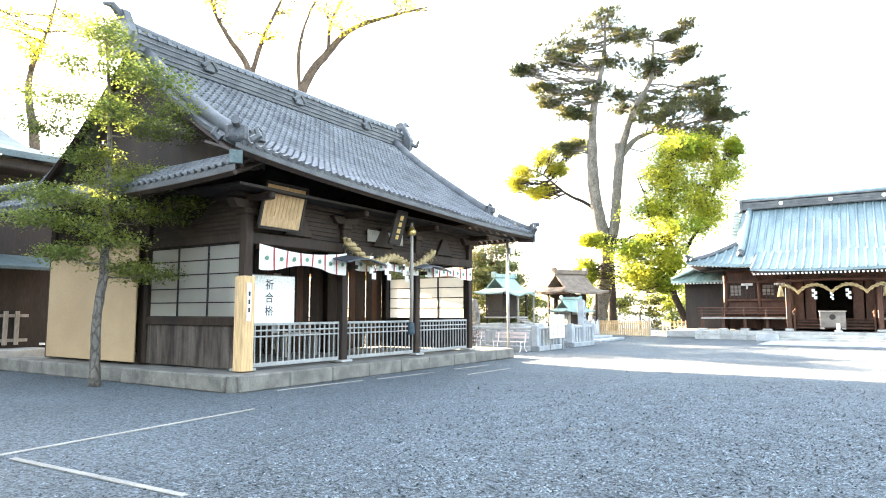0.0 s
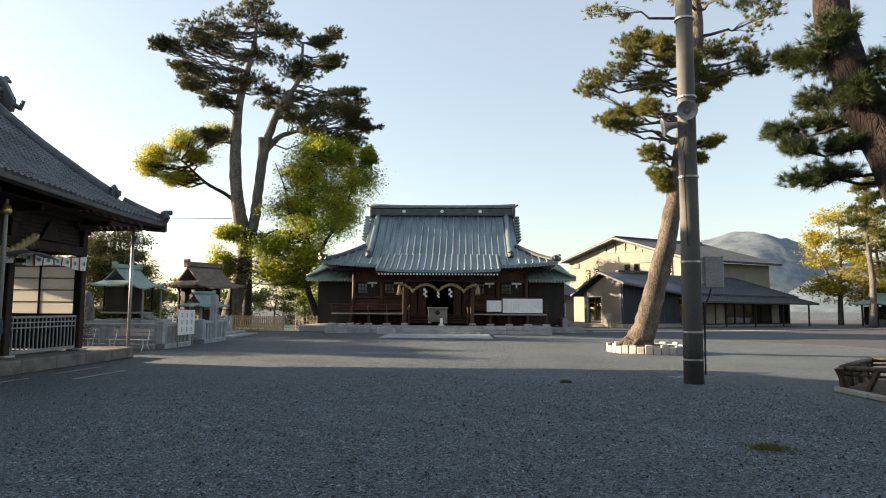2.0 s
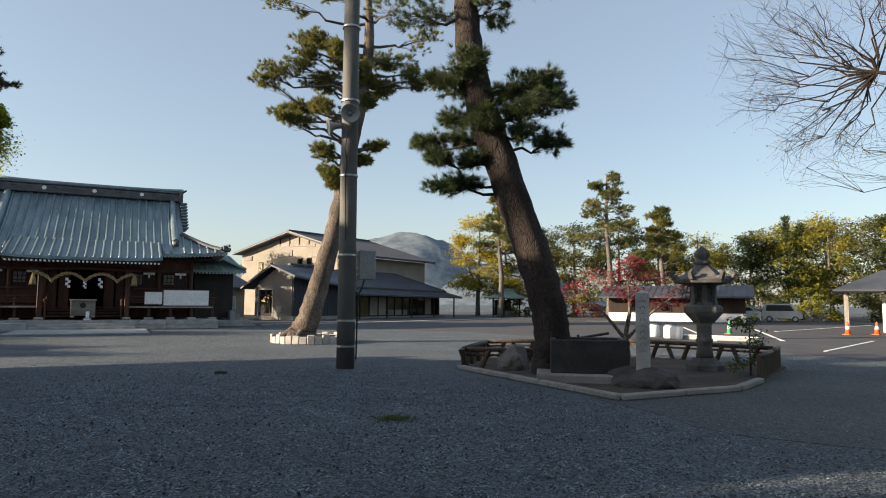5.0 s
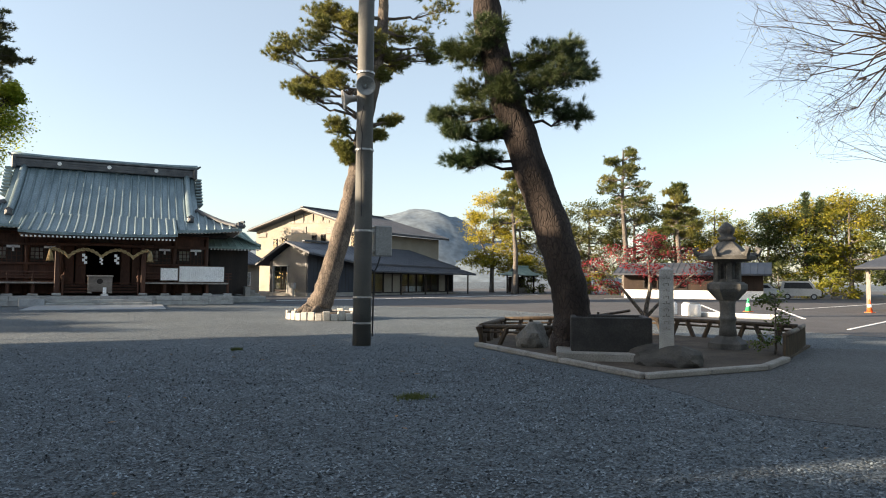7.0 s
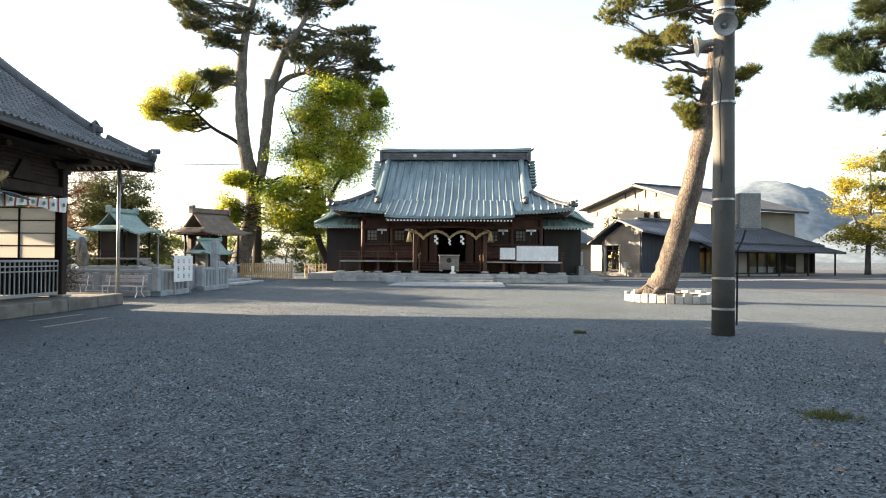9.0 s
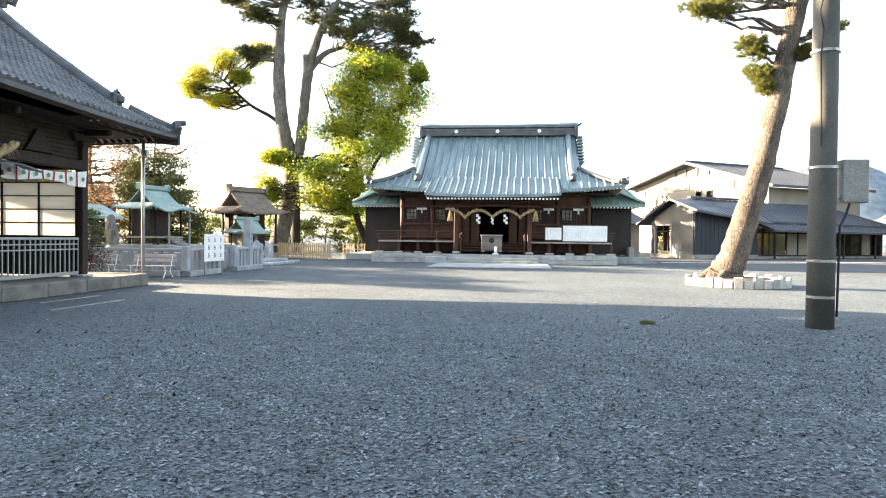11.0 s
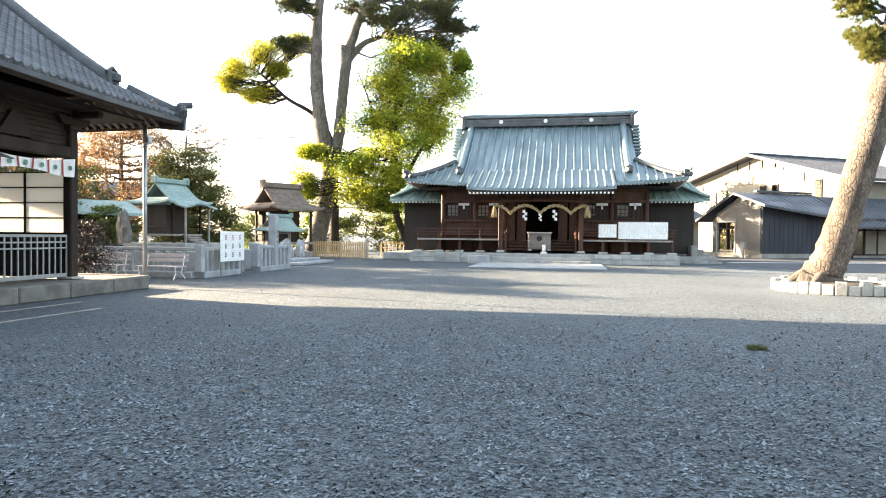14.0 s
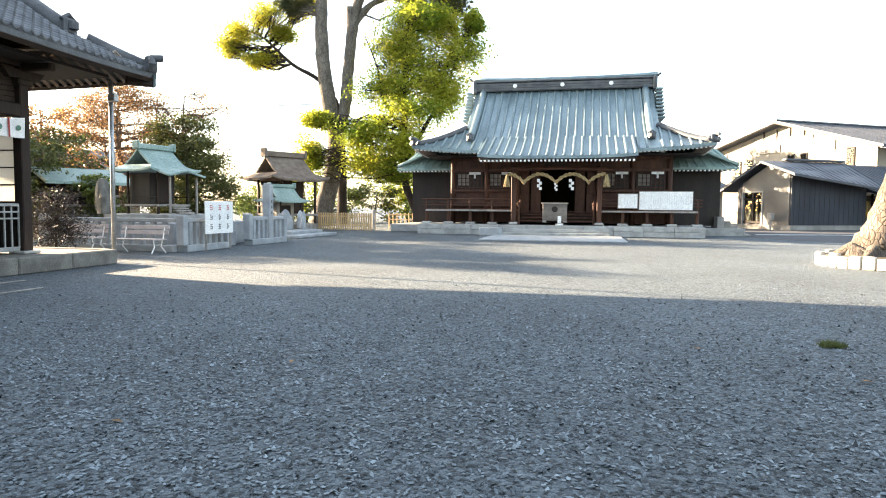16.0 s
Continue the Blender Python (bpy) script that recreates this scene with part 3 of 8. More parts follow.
# walls: a front with bays of posts and lattice windows
wall_y = -4.2
back = Build()
for x0, x1, z0, z1 in ((-5.6, -2.2, 0.6, 2.3), (2.2, 5.6, 0.6, 2.3), (-5.6, -2.2, 3.3, 4.2), (2.2, 5.6, 3.3, 4.2), (-2.2, 2.2, 3.6, 4.2)):
    back.box((x0 + x1) / 2, wall_y, (z0 + z1) / 2, x1 - x0, 0.1, z1 - z0)
part("front_wall", back, HALL_WOOD, hall)
sides = Build().box(-5.6, 0, 2.4, 0.12, 8.3, 3.6).box(5.6, 0, 2.4, 0.12, 8.3, 3.6).box(0, 4.2, 2.4, 11.2, 0.12, 3.6).box(0, 0, 0.85, 11.2, 8.3, 0.5).box(0, 1.5, 2.5, 11, 0.1, 3.4)
part("hall_body", sides, DARK_WOOD, hall, "dark inner walls and raised floor")
for x in (-5.6, -3.78, -2.1, 2.1, 3.78, 5.6):
    part("post", Build().tube([(x, wall_y - 0.05, 0.5), (x, wall_y - 0.05, 4.25)], 0.14, 10), HALL_WOOD, hall, smooth=True)
for z, hgt in ((1.5, 0.16), (2.28, 0.14), (3.36, 0.18), (4.0, 0.2)):
    for e in (-1, 1):
        part("wall_beam", Build().box(e * 3.9, wall_y - 0.12, z, 3.6, 0.12, hgt, 0.02), HALL_WOOD, hall)
part("lintel", Build().box(0, wall_y - 0.12, 3.62, 4.3, 0.16, 0.26, 0.03), HALL_WOOD, hall)
for e in (-1, 1):
    for x in (2.95, 4.7):
        w = part("window", Build().box(e * x, wall_y + 0.03, 2.82, 1.5, 0.05, 0.95), BLACK_WOOD, hall, "lattice window with white paper strips")
        b = Build()
        for i in range(7):
            b.box(e * x - 0.66 + 0.22 * i, wall_y - 0.02, 2.82, 0.035, 0.05, 0.95)
        for i in range(4):
            b.box(e * x, wall_y - 0.02, 2.45 + 0.25 * i, 1.46, 0.045, 0.03)
        part("lattice", b, HALL_WOOD, w)
        part("paper_strip", Build().box(e * x + 0.3, wall_y - 0.16, 3.2, 0.62, 0.012, 0.13), CLOTH, w)
        part("sunlit_paper", Build().box(e * x - 0.36, wall_y - 0.005, 2.86, 0.6, 0.01, 0.6), PAPER, w)
        part("paper_strip", Build().box(e * x + 0.3, wall_y - 0.16, 3.08, 0.1, 0.012, 0.3), CLOTH, w)
# dark doorway with folding doors
for x in (-1.75, -1.15, 1.15, 1.75):
    part("door_leaf", Build().box(x, wall_y + 0.1, 2.2, 0.52, 0.06, 2.5, 0.02).box(x, wall_y + 0.05, 2.7, 0.4, 0.04, 1.1, 0.01), HALL_WOOD, hall)
# veranda with rail, on stumps
vz = 1.3
for e in (-1, 1):
    x0 = 2.0
    cx, wd = e * (x0 + 6.75) / 2, 6.75 - x0
    v = part("veranda", Build().box(cx, -5.05, vz - 0.05, wd, 1.55, 0.1, 0.02), HALL_WOOD, hall)
    part("veranda_edge", Build().box(cx, -5.84, vz - 0.08, wd, 0.06, 0.09, 0.01), GREY_WOOD, v, "pale weathered veranda edge")
    for i, z in enumerate((0.18, 0.33, 0.5)):
        part("handrail", Build().tube([(e * x0, -5.75, vz + z), (e * 6.95, -5.75, vz + z)], 0.03 if i < 2 else 0.045, 6), HALL_WOOD, v)
    for i in range(5):
        x = e * (x0 + 0.1 + (6.65 - x0) * i / 4)
        part("rail_post", Build().box(x, -5.75, vz + 0.25, 0.08, 0.08, 0.56, 0.01), HALL_WOOD, v)
        part("stump", Build().box(x, -5.55, 0.88, 0.16, 0.16, 0.72, 0.02), HALL_WOOD, v)
        part("footing", Build().box(x, -5.55, 0.56, 0.5, 0.4, 0.14, 0.04), STONE, v)
# wings
for e in (-1, 1):
    part("wing_wall", Build().box(e * 7.2, 1.5, 2.1, 2.4, 7.6, 3.2), BLACK_WOOD, hall)
    def wing(u, v, s=e):
        return (s * (6.9 + 2.2 * v), -3.1 + 9.5 * u, 4.65 - 1.15 * v + 0.15 * v * v + 0.1 * abs(2 * u - 1) ** 4)
    wr = part("wing_roof", Build().slab(wing, 12, 6, 0.12), COPPER_PALE, hall, "paler green copper wing roof")
    for i in range(22):
        part("roof_rib", rib_tube(lambda t, q=(i + 0.4) / 22, f=wing: (lambda p: (p[0], p[1], p[2] + 0.015))(f(q, t)), 5, 0.045), COPPER_PALE, wr, smooth=True)
    def wing_front(u, v, s=e):
        return (s * (5.6 + (3.5 - 0.9 * (1 - v)) * u), -1.9 - 1.2 * v, 4.6 - 1.05 * v)
    part("wing_front_roof", Build().slab(wing_front, 8, 4, 0.12), COPPER_PALE, wr)
    for i in range(8):
        part("roof_rib", rib_tube(lambda t, q=(i + 0.5) / 8, f=wing_front: (lambda p: (p[0], p[1], p[2] + 0.015))(f(q, t)), 4, 0.045), COPPER_PALE, wr, smooth=True)
    b = Build()
    for i in range(16):
        b.box(e * (5.8 + 3.1 * i / 15), -3.05, 3.38, 0.07, 0.3, 0.06)
    tagged(part("rafter_row", b, RAFTER, wr), kind="stuff")
    white_ends([(e * (5.8 + 3.1 * i / 15), -3.21, 3.38) for i in range(16)], wr, 0.075)
# porch posts, beam, steps
for e in (-1, 1):
    p = part("porch_post", Build().box(e * 2.1, -6.2, 1.95, 0.24, 0.24, 2.75, 0.03), HALL_WOOD, hall)
    part("post_base", Build().box(e * 2.1, -6.2, 0.6, 0.42, 0.42, 0.14, 0.04), STONE, p)
    part("tie_beam", Build().tube([(e * 2.1, -6.2, 3.2), (e * 2.1, -5.2, 3.42), (e * 2.1, -4.2, 3.5)], 0.11, 6), HALL_WOOD, p)
part("porch_beam", Build().tube([(-2.6, -6.2, 3.28), (-1.2, -6.2, 3.34), (0, -6.2, 3.36), (1.2, -6.2, 3.34), (2.6, -6.2, 3.28)], 0.17, 8, squash=0.6), HALL_WOOD, hall)
part("carved_strut", Build().prism([(-0.7, 3.4), (0.7, 3.4), (0.45, 3.62), (0.16, 3.78), (-0.16, 3.78), (-0.45, 3.62)], -6.26, -6.14), DARK_WOOD, hall)
for i in range(4):
    part("stair_tread", Build().box(0, -5.6 + 0.25 * i, 0.72 + 0.16 * i, 3.6, 0.3, 0.07, 0.01), HALL_WOOD, hall)
for e in (-1, 1):
    part("stair_rail", Build().tube([(e * 1.85, -6.05, 1.3), (e * 1.85, -4.7, 2.0)], 0.05, 8).tube([(e * 1.85, -6.05, 0.55), (e * 1.85, -6.05, 1.5)], 0.06, 8).lathe([(0.0, 0.0), (0.08, 0.02), (0.1, 0.1), (0.05, 0.17), (0.0, 0.22)], e * 1.85, -6.05, 1.48, 10), HALL_WOOD, hall)
# stone podium and steps
pod = thing("stone_podium", HX, 0, 0, 0, "pale green-grey stone podium with broad front steps", "podium", kind="structure")
part("podium_core", Build().box(0, 47.2, 0.255, 13.9, 13.5, 0.51, 0.0), STONE, pod)
for row in range(2):
    for i in range(10):
        w = 13.96 / 10
        off = 0 if row == 0 else 0
        part("stone_block", Build().box(-6.98 + w * (i + 0.5), 40.42, 0.13 + 0.26 * row, w - 0.012, 0.16, 0.25, 0.012), STONE, pod)
for i, (y, z, w) in enumerate(((39.6, 0.09, 5.2), (39.95, 0.26, 5.2))):
    part("step", Build().box(-0.02, y + 0.2, z, w, 0.5, 0.17, 0.02), STONE, pod)
part("white_step", Build().box(-3.05, 39.7, 0.2, 1.1, 0.9, 0.4, 0.02), PALE_STONE, pod)
part("paved_slab", Build().box(0.1, 37.0, 0.03, 6.0, 4.9, 0.06, 0.015), PALE_STONE, pod, "pale paving slab before the steps")
for e in (-1, 1):
    part("wing_podium", Build().box(e * 8.1, 48, 0.2, 2.6, 9, 0.4, 0.02), STONE, pod)
for i in range(5):
    part("side_step", Build().box(8.3 + 0.32 * i, 44.6, 0.5 - 0.11 * i, 0.34, 1.6, 1.0 - 0.22 * i, 0.02), CONCRETE, pod)

# ---- things at the hall ----
rope = thing("sacred_rope", HX, 0, 0, 0, "thick twisted straw rope hung across the hall porch", "rope")
def droop(t):
    x = -2.35 + 4.7 * t
    return (x, 40.45, 2.62 + 0.42 * (abs(math.cos(t * math.pi * 3)) ** 0.8))
for k in range(2):
    pts = []
    for i in range(121):
        p = Vector(droop(i / 120))
        a = i * 0.55 + k * math.pi
        pts.append((p.x, p.y + 0.05 * math.cos(a), p.z + 0.05 * math.sin(a)))
    part("strand", Build().tube(pts, 0.055, 6), STRAW, rope, smooth=True)
for x in (-2.42, 2.42):
    b = Build()
    for i in range(14):
        a = 2 * math.pi * i / 14
        b.tube([(x, 40.45, 3.02), (x + 0.08 * math.cos(a), 40.45 + 0.08 * math.sin(a), 2.75), (x + 0.17 * math.cos(a), 40.45 + 0.15 * math.sin(a), 2.4)], [0.05, 0.04, 0.012], 5)
    part("tassel", b, STRAW, rope)


def zigzag(x, y, z, s, ax=0):
    """A folded paper streamer."""
    b = Build()
    for i in range(4):
        o = 0.05 * s * (1 if i % 2 else -1)
        b.box(x + (0 if ax else o), y + (o if ax else 0), z - 0.13 * s * i, (0.012 if ax else 0.14 * s), (0.14 * s if ax else 0.012), 0.15 * s)
    return b


for x in (-0.8, 0.75):
    part("paper_streamer", zigzag(x, 40.38, 2.72, 1.0), CLOTH, rope, "white zigzag paper streamer")
part("paper_streamer", zigzag(-0.0, 40.38, 2.55, 0.7), CLOTH, rope, "white zigzag paper streamer")
box = thing("offering_box", -0.05 + HX, 41.1, 0.66, 0, "weathered grey wooden offering box with a round crest", "offering box")
part("box_body", Build().box(0, 0, 0.5, 1.2, 0.6, 0.85, 0.03), mat("brown-grey box wood", (0.13, 0.11, 0.095), (0.2, 0.175, 0.155), 3, fine=30, stretch=(0.2, 1, 1)), box)
part("box_rim", Build().box(0, 0, 0.95, 1.3, 0.68, 0.07, 0.02), GREY_WOOD, box)
for e in (-1, 1):
    part("box_foot", Build().box(e * 0.5, 0, 0.04, 0.2, 0.6, 0.1, 0.02), GREY_WOOD, box)
part("crest", Build().tube([(0, -0.3, 0.65), (0, -0.33, 0.65)], 0.15, 16), BLACK_WOOD, box)
tag = thing("notice_stand", 0.2 + HX, 40.55, 0.52, 0, "small white notice on a stand by the box", "notice")
part("board", Build().box(0, 0, 0.28, 0.18, 0.02, 0.36, 0.005), WHITE, tag)
part("foot", Build().box(0, 0, 0.04, 0.36, 0.16, 0.08, 0.01), WHITE, tag)
for x0, x1, z0, z1, n in ((4.02, 6.48, 1.33, 2.2, 1), (3.02, 3.92, 1.4, 2.08, 0)):
    nb = thing("notice_board", HX + (x0 + x1) / 2, 41.12, z0, 0, "large white notice board fixed before the veranda" if n else "smaller white notice board beside the large one", "notice board")
    part("panel", Build().box(0, 0, (z1 - z0) / 2, x1 - x0, 0.04, z1 - z0, 0.008), WHITE, nb)
    part("frame", Build().box(0, 0.03, (z1 - z0) / 2, x1 - x0 + 0.06, 0.03, z1 - z0 + 0.06, 0.008), GREY_WOOD, nb)
    b = Build()
    for i in range(5 if not n else 22):
        b.box(-(x1 - x0) / 2 + 0.12 + i * (0.16 if not n else 0.107), -0.023, (z1 - z0) * (0.55 if i % 3 else 0.6), 0.012, 0.004, (z1 - z0) * (0.5 if i % 4 else 0.62))
    part("print", b, mat("faint print", (0.5, 0.5, 0.5), (0.6, 0.6, 0.6), 4, bump=0), nb, "faint grey columns of small print")


# ---- gate hall beside the court ----
gate = thing("dance_hall", -14.4, 14.85, 0, 90, "old dark timber shrine hall with tiled roof and railed front", "shrine hall")
gr = Irimoya(6.6, 5.4, 5.6, 8.1, 4.42, 0.14, 0.3, 0.22)
part("roof", gr.shell(0.12), TILE_DARK, gate, "boarding under the tiles")
part("soffit", Build().slab(lambda u, v: (5.9 * (2 * u - 1), 4.7 * (2 * v - 1), 4.2), 2, 2, 0.06), BLACK_WOOD, gate)


def tile_mesh(w=0.215, l=0.22):
    """One S-shaped pan tile, lapping downhill along -y."""
    prof = [(-0.5, 0.03), (-0.38, 0.055), (-0.25, 0.03), (-0.05, 0.002), (0.2, 0.002), (0.42, 0.03)]
    b, n = Build(), len(prof)
    vs = [(p * w, y, h + z + 0.02 * (0 if y > 0 else 1)) for y, z in ((l * 0.55, 0.0), (-l * 0.5, 0.022)) for p, h in prof]
    vs += [(p * w, -l * 0.5, h - 0.012) for p, h in prof]
    fs = [(i, i + 1, n + i + 1, n + i) for i in range(n - 1)] + [(n + i, n + i + 1, 2 * n + i + 1, 2 * n + i) for i in range(n - 1)]
    b.add(vs, fs)
    return b


def tiles_on(fn, cols, rows, keep):
    """Poses of tiles on a roof face: fn(x, dist) is a point dist up from the eave."""
    out = []
    for x in cols:
        for r in range(rows):
            d = 0.09 + 0.2 * r
            if not keep(x, d):
                continue
            p, q = Vector(fn(x, d)), Vector(fn(x, d + 0.05))
            side = Vector(fn(x + 0.05, d)) - p
            up = (q - p).normalized()
            nrm = side.normalized().cross(up).normalized()
            if nrm.z < 0:
                nrm = -nrm
            sx = up.cross(nrm)
            m = Matrix((sx, up, nrm)).transposed().to_4x4()
            m.translation = p + nrm * 0.012
            out.append(m)
    return out


one_tile = tile_mesh().mesh("tile")
one_tile.materials.append(TILE)
hw = gr.w - gr.r
cols = [-6.5 + 0.211 * i for i in range(62)]
placed = tiles_on(lambda x, d: gr.front(x, d, -1), cols, 27, lambda x, d: (abs(x) < gr.r - 0.3 or d < gr.w - abs(x)) and d < 5.2)
near = tiles_on(lambda y, d: gr.side(y, d, -1), [-5.2 + 0.211 * i for i in range(50)], 5, lambda y, d: d < min(hw, 5.4 - abs(y)))
far = tiles_on(lambda y, d: gr.side(y, d, 1), [-5.2 + 0.211 * i for i in range(50)], 5, lambda y, d: d < min(hw, 5.4 - abs(y)))
placed.sort(key=lambda m: m.translation.z + 0.25 * (m.translation.x + 6.5))
GATE_TILES = placed[:260]
rest = placed[260:] + near + far
tv = np.array([v.co[:] for v in one_tile.vertices])
tf = np.array([p.vertices[:] for p in one_tile.polygons])
allv = np.concatenate([(tv @ np.array(m.to_3x3()).T) + np.array(m.translation) for m in rest])
allf = np.concatenate([tf + len(tv) * i for i in range(len(rest))])
ob = new("roof_tiles", raw("roof_tiles", allv, allf, TILE))
ob.parent = gate
tagged(ob, kind="stuff")
# round eave tiles
b = Build()
for x in cols:
    if abs(x) < 6.5:
        p = gr.front(x, 0.02, -1)
        b.tube([(p[0] - 0.1, p[1] - 0.03, p[2] + 0.0), (p[0] - 0.1, p[1] + 0.12, p[2] + 0.05)], 0.055, 8)
for i in range(50):
    y = -5.2 + 0.211 * i
    p = gr.side(y, 0.02, -1)
    b.tube([(p[0] - 0.03, p[1], p[2]), (p[0] + 0.12, p[1], p[2] + 0.05)], 0.055, 8)
    p = gr.side(y, 0.02, 1)
    b.tube([(p[0] + 0.03, p[1], p[2]), (p[0] - 0.12, p[1], p[2] + 0.05)], 0.055, 8)
ob = part("eave_end_tiles", b, TILE, gate)
tagged(ob, kind="stuff")
hip_ridges(gr, gate, TILE_DARK, 0.15)
gables(gr, gate, DARK_WOOD, DARK_WOOD)
rb = Build().box(0, 0, 8.3, 11.3, 0.42, 0.62, 0.02)
mr = part("main_ridge", rb, TILE_DARK, gate, "tall box ridge of stacked dark tiles")
for i in range(4):
    part("ridge_course", Build().box(0, 0, 8.12 + 0.14 * i, 11.34, 0.48, 0.03, 0.008), TILE, mr)
part("ridge_cap", Build().tube([(-5.75 + 11.5 * i / 14, 0, 8.66 + 0.08 * abs((i - 7) / 7) ** 3) for i in range(15)], 0.12, 8), TILE, mr, smooth=True)
b = Build()
for i in range(40):
    b.tube([(-5.5 + 11 * i / 39, -0.21, 8.57), (-5.5 + 11 * i / 39, -0.27, 8.57)], 0.06, 8)
tagged(part("ridge_disc_row", b, TILE, mr), kind="stuff")
for x in (-3.4, 0, 3.4):
    part("ridge_ornament", Build().box(x, -0.25, 8.38, 0.34, 0.1, 0.4, 0.05).tube([(x - 0.25, -0.27, 8.3), (x, -0.3, 8.5), (x + 0.25, -0.27, 8.3)], 0.06, 6), TILE_DARK, mr)
for e in (-1, 1):
    o = Build().prism([(-0.5, 7.9), (0.5, 7.9), (0.55, 8.3), (0.3, 8.75), (0.12, 9.05), (-0.12, 9.05), (-0.3, 8.75), (-0.55, 8.3)], 0, 0.2)
    o.v = [(e * (5.68 + y), x, z) for x, y, z in o.v]
    o.tube([(e * 5.8, 0, 8.85), (e * 6.1, 0, 9.1), (e * 6.3, 0, 9.05)], [0.13, 0.1, 0.05], 8)
    for s in (-1, 1):
        o.tube([(e * 5.85, s * 0.35, 8.2), (e * 5.95, s * 0.65, 8.05), (e * 5.95, s * 0.75, 8.3)], [0.12, 0.1, 0.06], 6)
    part("ridge_end_tile", o, TILE_DARK, mr, "large carved ridge-end tile")
b = Build()
for i in range(60):
    x = -6.3 + 12.6 * i / 59
    a, c = Vector(gr.front(x, 0.15, -1)), Vector(gr.front(x, 1.3, -1))
    b.tube([(a.x, a.y, a.z - 0.2), (c.x, c.y, c.z - 0.24)], 0.045, 4)
tagged(part("rafter_row", b, DARK_WOOD, gate), kind="stuff")
for e in (-1, 1):
    b = Build()
    for i in range(46):
        y = -5.1 + 10.2 * i / 45
        a, c = Vector(gr.side(y, 0.12, e)), Vector(gr.side(y, 1.0, e))
        b.tube([(a.x, a.y, a.z - 0.2), (c.x, c.y, c.z - 0.24)], 0.045, 4)
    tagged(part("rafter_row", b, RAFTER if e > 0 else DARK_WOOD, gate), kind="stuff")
part("eave_board", Build().tube([(x, y, z - 0.16) for x, y, z in [gr.front(-6.55 + 13.1 * i / 20, 0.05, -1) for i in range(21)]], 0.07, 4), DARK_WOOD, gate)
for e in (-1, 1):
    part("eave_board", Build().tube([(x, y, z - 0.16) for x, y, z in [gr.side(-5.35 + 10.7 * i / 20, 0.05, e) for i in range(21)]], 0.07, 4), DARK_WOOD, gate)
    part("corner_beam", Build().box(e * 6.35, -5.15, 4.31 - 0.16 * e, 0.2, 0.6, 0.24, 0.03, 45 * e), DARK_WOOD, gate)
    part("beam_cap", Build().box(e * 6.55, -5.36, 4.32 - 0.16 * e, 0.24, 0.06, 0.26, 0.01, 45 * e), COPPER_DARK, gate, "green metal cap on the corner beam")
# frame
F = 0.33
px = (-5.1, -2.0, 1.2, 4.25)
for i, x in enumerate(px):
    part("post", Build().box(x, -4.0, F + 1.95, 0.22, 0.22, 3.9, 0.02), DARK_WOOD, gate)
    for y in (-0.5, 4.0):
        part("post", Build().box(x, y, F + 1.95, 0.22, 0.22, 3.9, 0.02), DARK_WOOD, gate)
    part("bracket", Build().prism([(x - 0.5, 3.98), (x + 0.5, 3.98), (x + 0.34, 3.8), (x - 0.34, 3.8)], -4.12, -3.88).box(x, -4.35, 4.02, 0.16, 0.9, 0.16, 0.03).box(x, -4, 3.74, 0.34, 0.34, 0.14, 0.03), DARK_WOOD, gate)
part("head_beam", Build().box(-0.42, -4.0, 3.18, 9.5, 0.2, 0.26, 0.02), DARK_WOOD, gate)
part("upper_beam", Build().box(-0.42, -4.0, 4.15, 10.2, 0.24, 0.22, 0.02), DARK_WOOD, gate)
for i in range(7):
    part("frieze_board", Build().box(-0.42, -3.96, 3.38 + 0.105 * i, 9.3, 0.05, 0.1, 0.008), DARK_WOOD, gate)
for x in (-3.6, -0.4, 2.7):
    part("frieze_strut", Build().prism([(x - 0.45, 3.35), (x + 0.45, 3.35), (x + 0.3, 3.55), (x + 0.1, 3.85), (x - 0.1, 3.85), (x - 0.3, 3.55)], -4.08, -3.98), DARK_WOOD, gate)
part("frieze_panel", Build().box(-0.3, -4.05, 3.62, 1.6, 0.03, 0.32, 0.01), GREY_WOOD, gate)
for z in (1.36, 3.18, 4.15):
    for x in (-5.1,):
        part("side_beam", Build().box(x, 0, z, 0.2, 8.0, 0.2, 0.02), DARK_WOOD, gate)
for z in (3.18, 4.15):
    part("side_beam", Build().box(4.25, 0, z, 0.2, 8.0, 0.2, 0.02), DARK_WOOD, gate)
for i in range(9):
    for x in (-5.1, 4.25):
        part("side_board", Build().box(x, 0, 3.33 + 0.1 * i, 0.06, 7.8, 0.095, 0.008), DARK_WOOD, gate)
STAINED = mat("stained dark boards", (0.026, 0.017, 0.013), (0.11, 0.09, 0.075), 1.6, 0.8, fine=25, stretch=(3, 3, 0.5))
# near side: dark boards below, six-row shoji above
for i in range(12):
    part("lower_board", Build().box(-5.12, -3.75 + 0.29 * i, F + 0.52, 0.07, 0.284, 1.0, 0.01), STAINED, gate, "dark board with pale damp stains at its foot" if i % 4 == 1 else "")


